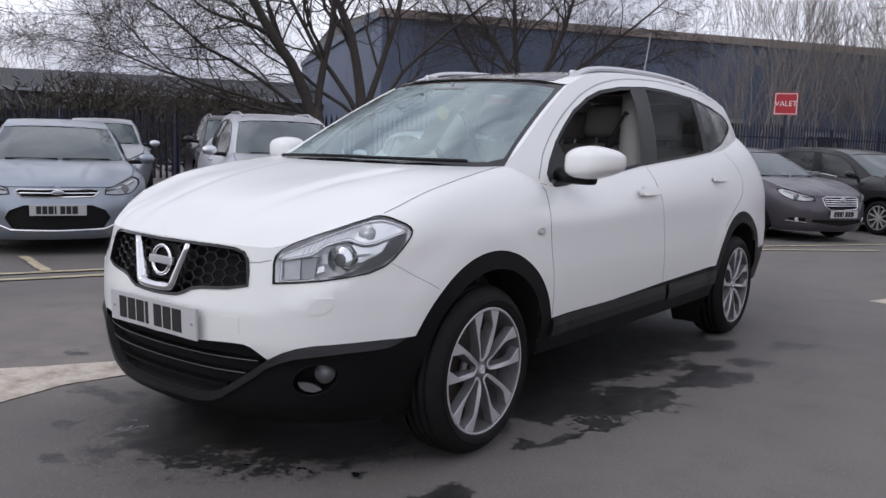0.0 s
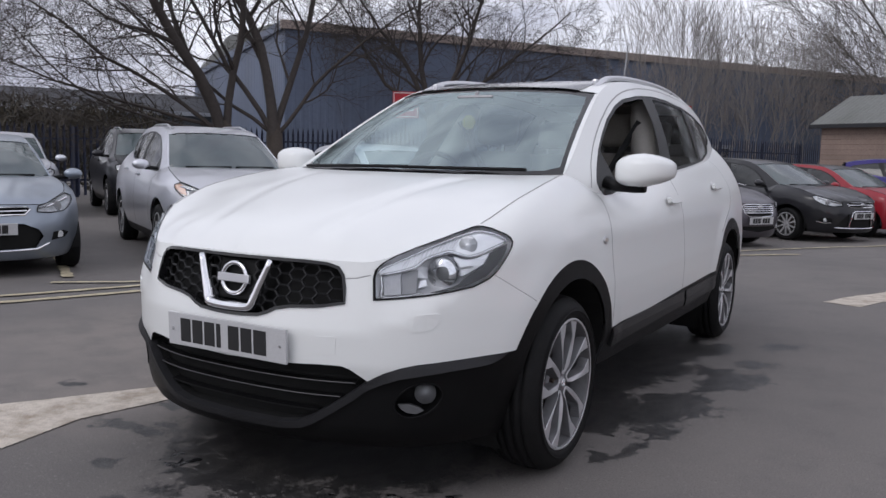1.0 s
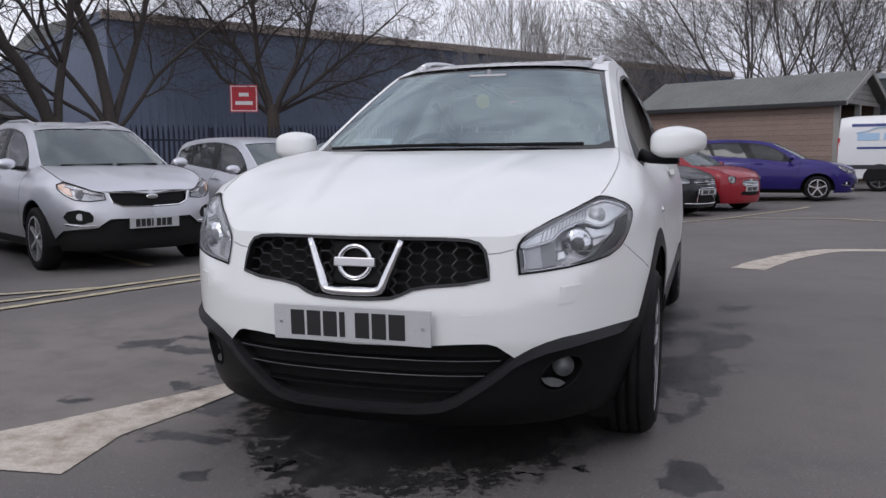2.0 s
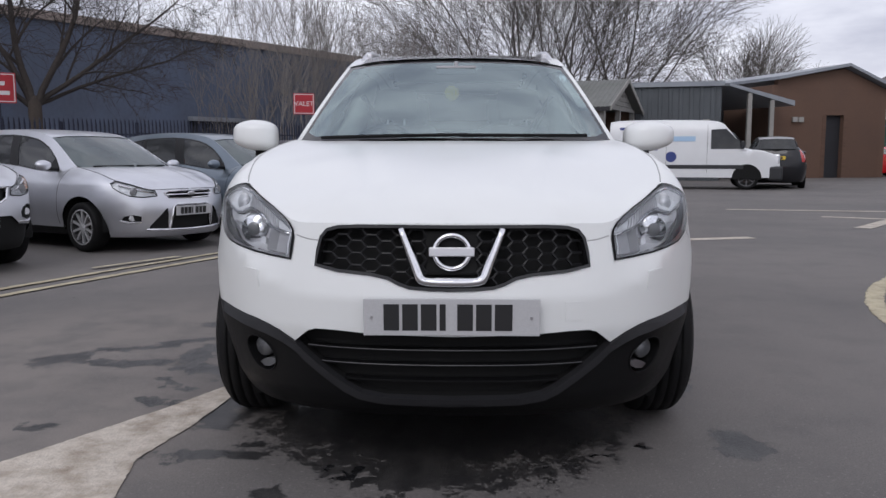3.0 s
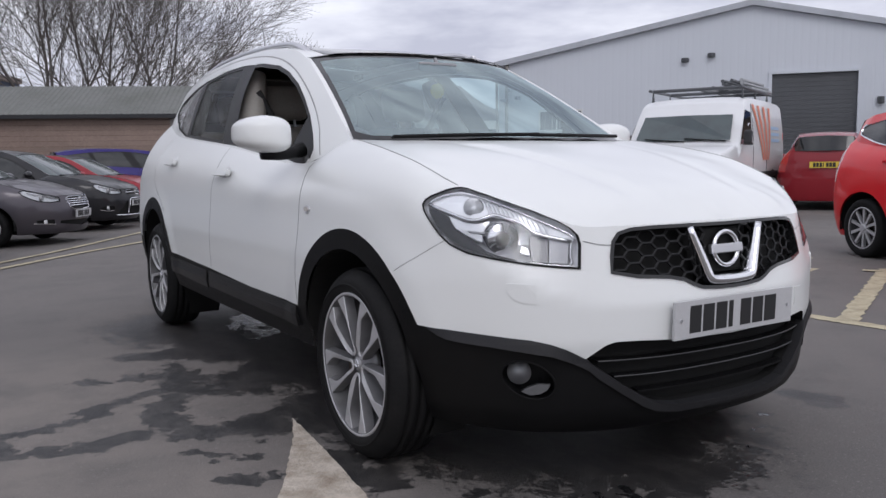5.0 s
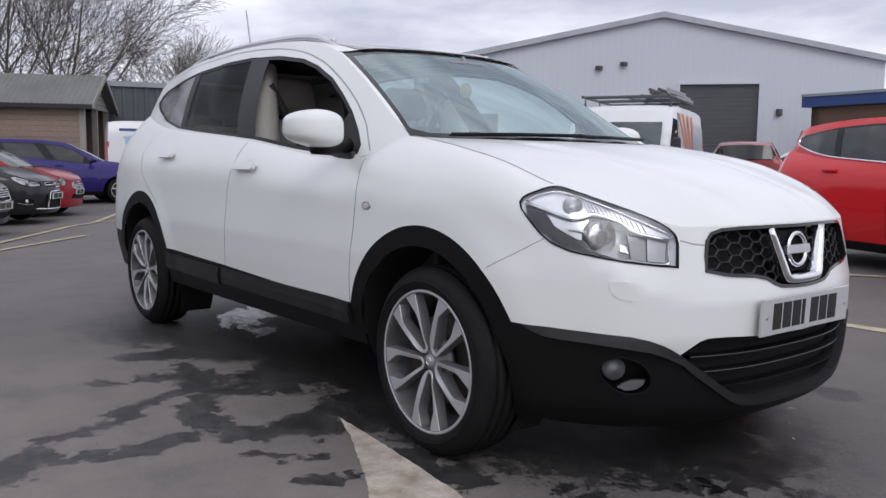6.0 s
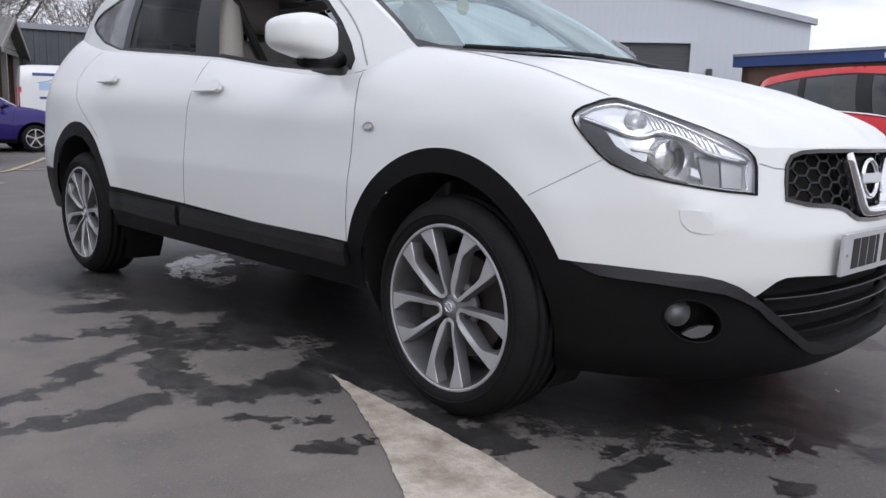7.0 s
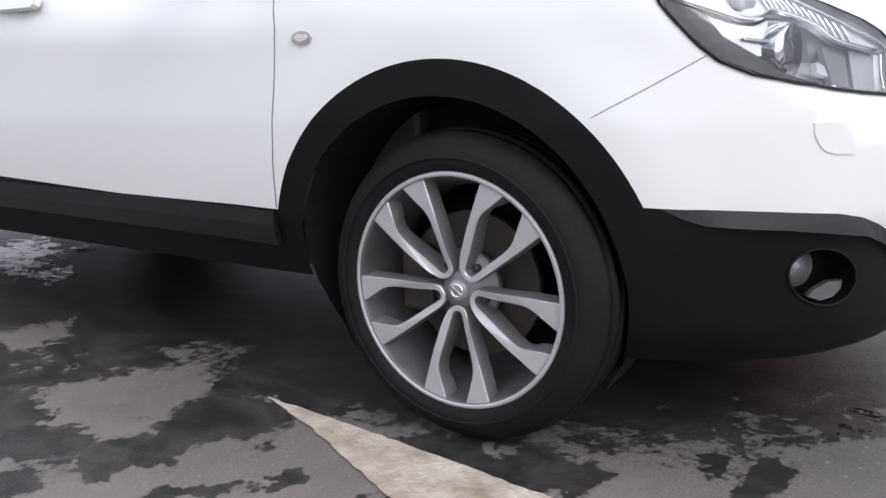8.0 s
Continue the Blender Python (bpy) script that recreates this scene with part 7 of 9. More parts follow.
    # strip between glass and pillar, and the scuttle before the glass
    for s in (1, -1):
        bm = bmesh.new()
        a = [bm.verts.new((x * s, y, z)) for x, y, z in smooth_line(CANT[:5], 24)]
        b = [bm.verts.new((x * s, y, z)) for x, y, z in smooth_line([base[0]] + post, 24)]
        for i in range(23):
            bm.faces.new((a[i], a[i + 1], b[i + 1], b[i]))
        part("pillar_edge", bm, WHITE_PAINT, car, smooth=True)
    bm = bmesh.new()
    g = smooth_line([(x, y, z) for x, y, z in base], 20)
    h = smooth_line([(0.68, 0.335, 1.058), (0.60, 0.270, 1.046), (0.45, 0.205, 1.044), (0.25, 0.155, 1.042), (0.0, 0.135, 1.042)], 20)
    for s in (1, -1):
        a, b = [bm.verts.new(q * (s, 1, 1)) for q in g], [bm.verts.new(q * (s, 1, 1)) for q in h]
        for i in range(19):
            bm.faces.new((a[i], a[i + 1], b[i + 1], b[i]))
    part("scuttle", bm, BLACK_PLASTIC, car)
    for pts in ([(-0.56, 0.262, 1.066), (-0.30, 0.205, 1.072), (0.05, 0.176, 1.076)], [(0.02, 0.180, 1.074), (0.25, 0.195, 1.074), (0.55, 0.268, 1.075)]):
        bm = bmesh.new()
        add_tube(bm, [(x, y - 0.012, z + 0.006) for x, y, z in pts], 0.0075, 6)
        add_tube(bm, [(x, y - 0.002, z + 0.004) for x, y, z in pts], 0.0045, 6)
        part("wiper", bm, BLACK_PLASTIC, car)
    # tail: a plain hatch with dark glass
    low = [(0.53, 3.47, 1.275), (0.42, 3.52, 1.28), (0.25, 3.55, 1.28), (0.0, 3.56, 1.28)]
    high = [(0.475, 3.40, 1.460), (0.40, 3.43, 1.480), (0.2, 3.45, 1.492), (0.0, 3.455, 1.496)]
    bm = bmesh.new()
    for s in (1, -1):
        a, b = [bm.verts.new(np.array(q) * (s, 1, 1)) for q in low], [bm.verts.new(np.array(q) * (s, 1, 1)) for q in high]
        for i in range(3):
            bm.faces.new((a[i], a[i + 1], b[i + 1], b[i]))
        k = bm.verts.new((s * 0.59, 3.38, 1.25))
        bm.faces.new((k, a[0], b[0]))
    part("tailgate_glass", bm, DARK_GLASS, car)
    for s in (1, -1):
        bm = bmesh.new()
        base_ = [(s * 0.49, 1.17, 1.500), (s * 0.485, 1.28, 1.538), (s * 0.48, 1.42, 1.568), (s * 0.475, 1.70, 1.590), (s * 0.47, 2.2, 1.604), (s * 0.46, 2.65, 1.594), (s * 0.455, 2.95, 1.564), (s * 0.45, 3.12, 1.535)]
        line = smooth_line(base_, 26)
        rings = []
        for i, q in enumerate(line):
            hh = 0.008 + 0.005 * (1 if 3 < i < 22 else 0.4)
            rings.append([bm.verts.new((q[0] + o * s, q[1], q[2] - 0.012 + u)) for o, u in ((0.015, -hh), (0.018, 0), (0.010, hh), (-0.010, hh), (-0.018, 0), (-0.015, -hh))])
        for r0, r1 in zip(rings, rings[1:]):
            for k in range(6):
                bm.faces.new((r0[k], r0[(k + 1) % 6], r1[(k + 1) % 6], r1[k]))
        bm.faces.new(rings[0])
        bm.faces.new(rings[-1])
        rail = part("roof_rail", bm, SATIN_CHROME, car, "satin silver roof rail", smooth=True)
        for y, z in ((1.27, 1.505), (2.62, 1.553), (2.95, 1.53)):
            part("rail_foot", box((s * 0.465 - 0.014, y - 0.045, z - 0.02), (s * 0.465 + 0.014, y + 0.045, z + 0.030), bevel=0.008), SATIN_CHROME if y < 2 else GLOSS_BLACK, rail)
    bm = bmesh.new()
    add_tube(bm, [(0, 3.05, 1.545), (0, 3.07, 1.61), (0, 3.17, 1.98)], [0.010, 0.0062, 0.0042], 8)
    part("aerial", bm, LAMP_GREY, car)


def mirror(car, s):
    bm = bmesh.new()
    nu, nv = 30, 18
    # the left one is pushed back a little
    c = Vector((0.905, 0.675, 1.076)) if s > 0 else Vector((-0.928, 0.605, 1.078))
    wide, square, flat = (0.120, 0.76, 0.66) if s > 0 else (0.104, 0.68, 0.60)
    rows = []
    for j in range(nv + 1):
        t = -math.pi / 2 + math.pi * j / nv
        row = []
        for i in range(nu):
            p = 2 * math.pi * i / nu
            sx, sy, sz = math.cos(t) * math.cos(p), math.cos(t) * math.sin(p), math.sin(t)
            sg = lambda u, e: math.copysign(abs(u) ** e, u)
            x, y, z = wide * sg(sx, square), 0.098 * sg(sy, 0.80), (0.072 if sz > 0 else 0.058) * sg(sz, flat)
            # narrower towards the tip, flat behind
            z *= 1.0 - 0.34 * max(0.0, x / 0.128) + 0.05 * min(0, x / 0.128)
            z += 0.018 * (x / 0.128) * (1 if x > 0 else 0.4) * 0.5 + (0.012 if z > 0 else 0)
            if y > 0.035:
                y = 0.035 + (y - 0.035) * 0.15
            y += 0.045 * max(0.0, x / 0.128) ** 2
            row.append(bm.verts.new((c.x + s * x, c.y + y, c.z + z)))
        rows.append(row)
    for a, b in zip(rows, rows[1:]):
        for i in range(nu):
            bm.faces.new((a[i], a[(i + 1) % nu], b[(i + 1) % nu], b[i]))
    bmesh.ops.remove_doubles(bm, verts=bm.verts, dist=0.0005)
    for f in bm.faces:
        if f.calc_center_median().z < 1.022 or (f.calc_center_median().y > c.y + 0.03 and abs(f.normal.y) > 0.5):
            f.material_index = 1
    shell = part("door_mirror", bm, [WHITE_PAINT, BLACK_PLASTIC], car, "white door mirror housing", smooth=True)
    bm = bmesh.new()
    add_tube(bm, [(s * 0.745, 0.66, 1.035), (s * 0.80, 0.645, 1.020), (s * 0.86, c.y + 0.015, 1.012), (c.x, c.y + 0.005, 1.02)], [0.030, 0.024, 0.020, 0.026], 10)
    part("mirror_arm", bm, BLACK_PLASTIC, shell, smooth=True)
    bm = bmesh.new()
    add_box(bm, (-0.066, -0.004, -0.045), (0.066, 0.002, 0.045), bevel=0.0015)
    bmesh.ops.transform(bm, matrix=Matrix.Translation((c.x + s * 0.007, c.y + 0.048, 1.088)), verts=bm.verts)
    part("mirror_glass", bm, CHROME, shell)


def seat(parent, x, y, wide=0.50, name="seat"):
    s = empty(name, pose(x, y, 0.0))
    s.parent = parent
    part("cushion", box((-wide / 2, -0.28, 0.50), (wide / 2, 0.25, 0.66), bevel=0.05), SEAT_CREAM, s, smooth=True)
    bm = bmesh.new()
    tilt = Matrix.Translation((0, 0.22, 0.60)) @ Matrix.Rotation(radians(-16), 4, "X")
    add_box(bm, (-wide / 2, -0.06, 0.0), (wide / 2, 0.07, 0.60), tilt, bevel=0.05)
    part("backrest", bm, SEAT_CREAM, s, smooth=True)
    for k in ((0,) if wide < 0.8 else (-0.34, 0.34)):
        bm = bmesh.new()
        add_box(bm, (k - 0.13, -0.05, 0.64), (k + 0.13, 0.05, 0.83), tilt, bevel=0.04)
        hr = part("headrest", bm, SEAT_CREAM, s, smooth=True)
        for o in (-0.05, 0.05):
            bm = bmesh.new()
            add_tube(bm, [tilt @ Vector((k + o, 0, 0.56)), tilt @ Vector((k + o, 0, 0.68))], 0.007, 6)
            part("headrest_post", bm, SATIN_CHROME, hr)
    return s


def interior(car):
    for x in (-0.37, 0.37):
        seat(car, x, 1.42)
    seat(car, 0.0, 2.28, 1.24, "rear_bench")
    part("cabin_floor", box((-0.70, 0.35, 0.28), (0.70, 3.40, 0.40), bevel=0.02), DASH, car)
    part("bulkhead", box((-0.66, 0.20, 0.30), (0.66, 0.40, 0.98), bevel=0.02), DASH, car)
    bm = bmesh.new()
    sec = [(0.36, 0.80), (0.33, 1.02), (0.45, 1.045), (0.70, 1.035), (0.86, 0.98), (0.88, 0.88), (0.80, 0.70), (0.45, 0.60)]
    rings = [[bm.verts.new((x, y, z)) for y, z in sec] for x in (-0.66, 0.66)]
    for i in range(len(sec)):
        bm.faces.new((rings[0][i], rings[0][(i + 1) % len(sec)], rings[1][(i + 1) % len(sec)], rings[1][i]))
    bm.faces.new(rings[0])
    bm.faces.new(rings[1])
    part("dashboard", bm, DASH, car)
    part("instrument_hood", box((-0.54, 0.62, 1.0), (-0.20, 0.86, 1.075), bevel=0.03), DASH, car)
    bm = bmesh.new()
    m = Matrix.Translation((-0.37, 1.02, 0.98)) @ Matrix.Rotation(radians(65), 4, "X")
    add_tube(bm, [m @ Vector((0.185 * math.cos(t), 0.185 * math.sin(t), 0)) for t in np.linspace(0, 2 * math.pi, 33)], 0.015, 8, cap=False)
    for t in (200, 340, 90 + 180):
        add_tube(bm, [m @ Vector((0, 0, 0)), m @ Vector((0.18 * math.cos(radians(t)), 0.18 * math.sin(radians(t)), 0))], 0.016, 6)
    add_tube(bm, [m @ Vector((0, 0, 0.01)), m @ Vector((0, 0, -0.12))], 0.05, 12)
    part("steering_wheel", bm, DASH, car, smooth=True)
    for s in (1, -1):
        # door trims and pillar linings
        part("door_trim", box((s * 0.735 - 0.02, 0.62, 0.42), (s * 0.735 + 0.02, 1.50, 1.01), bevel=0.012), DASH, car)
        part("rear_door_trim", box((s * 0.715 - 0.02, 1.56, 0.42), (s * 0.715 + 0.02, 2.62, 1.06), bevel=0.012), DASH, car)
        part("boot_trim", box((s * 0.62 - 0.02, 2.66, 0.42), (s * 0.62 + 0.02, 3.36, 1.10), bevel=0.012), DASH, car)
        bm = bmesh.new()
        add_tube(bm, [(s * 0.66, 1.60, 0.62), (s * 0.645, 1.61, 1.05), (s * 0.545, 1.78, 1.38), (s * 0.515, 1.80, 1.45)], [0.085, 0.08, 0.06, 0.04], 10)
        part("pillar_lining", bm, TRIM_CREAM, car, smooth=True)
        bm = bmesh.new()
        add_tube(bm, [(s * 0.63, 2.70, 0.9), (s * 0.625, 2.76, 1.15), (s * 0.54, 2.80, 1.38), (s * 0.50, 2.82, 1.45)], [0.08, 0.07, 0.05, 0.03], 8)
        part("rear_pillar_lining", bm, TRIM_CREAM, car, smooth=True)
        bm = bmesh.new()
        add_tube(bm, [(s * 0.345, 1.68, 0.70), (s * 0.36, 1.7, 1.0), (s * 0.56, 1.70, 1.35)], 0.02, 6)
        part("seat_belt", bm, DASH, car)
        part("sun_visor", box((s * 0.30 - 0.17, 1.02, 1.440), (s * 0.30 + 0.17, 1.18, 1.455), bevel=0.005), TRIM_CREAM, car)
    part("inner_mirror", box((-0.10, 0.83, 1.388), (0.10, 0.855, 1.432), bevel=0.010), LAMP_GREY, car)
    bm = bmesh.new()
    add_tube(bm, [(0, 0.85, 1.425), (0, 0.865, 1.452)], 0.010, 6)
    part("mirror_stalk", bm, LAMP_GREY, car)
    part("head_lining", box((-0.44, 2.58, 1.500), (0.44, 3.38, 1.512), bevel=0.004), TRIM_CREAM, car)
    bm = bmesh.new()
    add_tube(bm, [(-0.02, 0.815, 1.30), (-0.02, 0.819, 1.30)], 0.035, 16)
    part("yellow_tag", bm, YELLOW_TAG, car, "round yellow tag hanging at the windscreen")
    part("floor_pan", box((-0.60, -0.42, 0.25), (0.60, 3.45, 0.31), bevel=0.01), CAVITY, car)
    part("engine_bay", box((-0.44, -0.55, 0.27), (0.52, 0.30, 0.74), bevel=0.02), CAVITY, car)
    for y, arch_r in zip(ARCH_Y, ARCH):
        for s in (1, -1):
            bm = bmesh.new()
            rows = []
            for x in (s * 0.868, s * 0.60):
                rows.append([bm.verts.new((x, y + (arch_r + 0.004) * math.cos(t), ARCH_Z + (arch_r + 0.004) * math.sin(t))) for t in np.linspace(radians(-35), radians(215), 28)])
            for i in range(27):
                bm.faces.new((rows[0][i], rows[0][i + 1], rows[1][i + 1], rows[1][i]))
            bm.faces.new(rows[1])
            for i in range(28):
                v = rows[0][i].co
                v.x = s * (SHELL(SHELL.at_y(v.y, max(v.z, 0.2)), max(v.z, 0.2))[0] - 0.012)
            part("arch_liner", bm, CAVITY, car)


LAMP_BOWL = mat("silvered_lamp_bowl", (0.80, 0.80, 0.82), 0.33, metal=0.6, stain=0.35, stain_scale=18, stain_color=(0.38, 0.38, 0.40))
LAMP_CELL = mat("pale_lamp_cell", (0.50, 0.50, 0.52), 0.3, metal=0.3, stain=0.3, stain_scale=25)
FOG_SHELF = mat("smoked_lamp_shelf", (0.060, 0.060, 0.063), 0.3, stain=0.5, stain_scale=40)
AMBER_PALE = mat("pale_repeater_lens", (0.62, 0.58, 0.52), 0.2, coat=1.0)
SATIN_DARK = mat("slat_edge_grey", (0.055, 0.055, 0.058), 0.4)
LAMP_DARK = mat("dark_lamp_bezel", (0.03, 0.03, 0.033), 0.35)
LENS_GREY = mat("grey_projector_glass", (0.055, 0.055, 0.06), 0.08, coat=1.0, stain=0.4, stain_scale=20)
# white paint greyed to stand for shade in the handle cups
CUP_SHADE = mat("handle_hollow", (0.62, 0.62, 0.62), 0.5)


def main_car():
    car = empty("crossover_car")
    tagged(car, "clean white seven-seat crossover car with black plastic cladding on wet tarmac", "car")
    body_shell(car)
    bonnet(car)
    upper_body(car)
    interior(car)
    for s in (1, -1):
        mirror(car, s)
        for y, phase in zip(WHEEL_Y, (0, 8) if s > 0 else (180, 190)):
            wheel(car, y, s, phase)
    return car


main_car()


# ---- parked cars: other bodies on the same kind of shell ----
def paint(name, color, metal=0.0, rough=0.35):
    return mat(name, color, rough, metal=metal, coat=0.6, coat_rough=0.06, spec=0.22, stain=0.08, stain_scale=2.5)


LAMP_PARKED = mat("parked_lamp", (0.58, 0.59, 0.61), 0.35, metal=0.2, stain=0.95, stain_scale=22, stain_color=(0.9, 0.9, 0.91))
PARKED_GLASS = mat("parked_car_glass", (0.060, 0.080, 0.082), 0.04, spec=0.75, coat=0.1, stain=0.5, stain_scale=2.2, stain_color=(0.035, 0.038, 0.04))
PARKED_SIDE = mat("parked_side_glass", (0.018, 0.020, 0.021), 0.06, spec=0.6, stain=0.5, stain_scale=3.0, stain_color=(0.05, 0.052, 0.054))
SILVER_BLUE = paint("silver_blue_paint", (0.29, 0.325, 0.375), 0.75, 0.38)
SILVER = paint("silver_paint", (0.62, 0.63, 0.67), 0.8, 0.36)
WARM_SILVER = paint("warm_silver_paint", (0.60, 0.605, 0.64), 0.75, 0.38)
STEEL_BLUE = paint("steel_blue_paint", (0.165, 0.200, 0.240), 0.7, 0.36)
CHARCOAL = paint("charcoal_paint", (0.090, 0.082, 0.095), 0.6, 0.4)
BLACK_PAINT = paint("black_car_paint", (0.016, 0.016, 0.019), 0.2)
RED_PAINT = paint("red_car_paint", (0.62, 0.006, 0.012))
MINI_RED = paint("deep_red_paint", (0.27, 0.014, 0.024))
DARK_RED = paint("dark_red_paint", (0.24, 0.012, 0.02))
PURPLE = paint("violet_blue_paint", (0.020, 0.011, 0.135), 0.2)
VAN_WHITE = paint("white_van_paint", (0.72, 0.73, 0.74))
VAN_GREY = mat("van_bumper_grey", (0.026, 0.027, 0.030), 0.6, stain=0.3, stain_scale=4)
ORANGE = mat("orange_vinyl", (0.72, 0.24, 0.14), 0.4)
SKY_VINYL = mat("pale_blue_vinyl", (0.36, 0.52, 0.70), 0.4)
NAVY_VINYL = mat("navy_vinyl", (0.04, 0.06, 0.22), 0.4)


def shape(lows, ys, wide):
    """How a body differs from the first: heights, lengths, width."""
    z0, z1 = (0.0, 0.76, 1.06, 1.57, 1.70), lows
    y0 = (-0.85, -0.40, 0.40, 2.365, 2.765, 3.165, 3.70)

    def f(p):
        p = np.asarray(p, float)
        return np.stack([p[..., 0] * wide, np.interp(p[..., 1], y0, ys), np.interp(p[..., 2], z0, z1)], -1)
    return f


HATCH = shape((0, 0.70, 0.985, 1.46, 1.58), (-0.93, -0.40, 0.40, 2.24, 2.64, 3.04, 3.44), 1.02)
LARGE = shape((0, 0.68, 0.955, 1.42, 1.53), (-0.99, -0.40, 0.40, 2.36, 2.76, 3.16, 3.80), 1.05)
OFFROAD = shape((0, 0.795, 1.085, 1.615, 1.735), (-0.93, -0.42, 0.42, 2.28, 2.70, 3.12, 3.74), 1.06)
SMALL = shape((0, 0.69, 0.99, 1.45, 1.56), (-0.80, -0.40, 0.40, 2.09, 2.49, 2.89, 3.16), 0.97)
TINY = shape((0, 0.68, 0.96, 1.39, 1.5), (-0.70, -0.40, 0.40, 2.07, 2.47, 2.87, 3.02), 0.95)

LAMP_SLIM = [(0.42, 0.715), (0.55, 0.70), (0.66, 0.715), (0.72, 0.76), (0.757, 0.82), (0.755, 0.868), (0.700, 0.895), (0.62, 0.855), (0.52, 0.805), (0.43, 0.775)]
LAMP_ROUND = [(0.60 + 0.085 * math.cos(t), 0.755 + 0.085 * math.sin(t)) for t in np.linspace(0, 2 * math.pi, 19)[:-1]]
STYLES = {
    # lamp outline; dark openings; height of the plate; chrome lines; fog lamps
    "bar_grille": (LAMP_SLIM, [[(0, 0.765), (0.33, 0.765), (0.36, 0.745), (0.31, 0.695), (0, 0.690)], [(0, 0.60), (0.30, 0.595), (0.43, 0.53), (0.47, 0.45), (0.40, 0.33), (0, 0.32)],
                               [(0.54, 0.40), (0.67, 0.42), (0.71, 0.47), (0.66, 0.50), (0.56, 0.49)]], 0.545, [[(0, 0.77), (0.33, 0.77), (0.365, 0.745), (0.315, 0.688), (0, 0.684)], [(0, 0.728), (0.33, 0.728)], [(0, 0.305), (0.41, 0.315), (0.52, 0.37)]]),
    "wide_mouth": (LAMP_SLIM, [[(0, 0.765), (0.29, 0.765), (0.325, 0.745), (0.28, 0.695), (0, 0.688)], [(0, 0.595), (0.20, 0.595), (0.245, 0.57), (0.285, 0.30), (0, 0.295)],
                               [(0.315, 0.305), (0.51, 0.31), (0.50, 0.345), (0.345, 0.555), (0.325, 0.56)], [(0.58, 0.40), (0.66, 0.395), (0.72, 0.42), (0.71, 0.465), (0.65, 0.485), (0.585, 0.465)]], 0.525,
                   [[(0, 0.772), (0.30, 0.772), (0.34, 0.747), (0.29, 0.687), (0, 0.680)], [(0, 0.728), (0.315, 0.728)], [(0, 0.283), (0.30, 0.288), (0.53, 0.298)], [(0.30, 0.30), (0.258, 0.575), (0.21, 0.607), (0.0, 0.609)], [(0.58, 0.39), (0.66, 0.383), (0.73, 0.41)]]),
    "chrome_grille": (LAMP_SLIM, [[(0, 0.775), (0.27, 0.775), (0.315, 0.75), (0.285, 0.63), (0.24, 0.585), (0, 0.575)], [(0, 0.40), (0.44, 0.405), (0.46, 0.36), (0, 0.30)],
                                  [(0.52, 0.36), (0.68, 0.38), (0.69, 0.42), (0.53, 0.43)]], 0.50,
                      [[(0, 0.782), (0.27, 0.782), (0.325, 0.752), (0.292, 0.625), (0.24, 0.577), (0, 0.567)], [(0, 0.74), (0.30, 0.74)], [(0, 0.705), (0.298, 0.705)], [(0, 0.67), (0.29, 0.67)], [(0, 0.635), (0.28, 0.635)], [(0.51, 0.352), (0.70, 0.373)]]),
    "tall_nose": (LAMP_SLIM, [[(0, 0.755), (0.20, 0.775), (0.39, 0.780), (0.36, 0.69), (0.28, 0.655), (0, 0.650)], [(0, 0.53), (0.40, 0.53), (0.50, 0.45), (0.74, 0.42), (0.76, 0.20), (0, 0.20)],
                              [(0.54, 0.505), (0.62, 0.48), (0.71, 0.495), (0.745, 0.55), (0.72, 0.605), (0.64, 0.625), (0.56, 0.60), (0.53, 0.555)]], 0.485, [[(0, 0.76), (0.20, 0.782), (0.40, 0.787), (0.365, 0.685), (0.28, 0.646), (0, 0.641)], [(0.50, 0.47), (0.62, 0.462), (0.73, 0.48)]]),
    "round_eyes": (LAMP_ROUND, [[(0, 0.735), (0.26, 0.73), (0.34, 0.68), (0.30, 0.62), (0, 0.60)], [(0, 0.48), (0.34, 0.48), (0.40, 0.40), (0, 0.37)]], 0.535,
                   [[(0, 0.74), (0.26, 0.735), (0.345, 0.68), (0.305, 0.612), (0, 0.594)], [(0, 0.70), (0.32, 0.695)], [(0, 0.665), (0.335, 0.66)], [(0, 0.63), (0.315, 0.63)]]),
}
RIM_DARK = mat("dark_rim_barrel", (0.035, 0.035, 0.037), 0.6)
WHEEL_KIT = {}


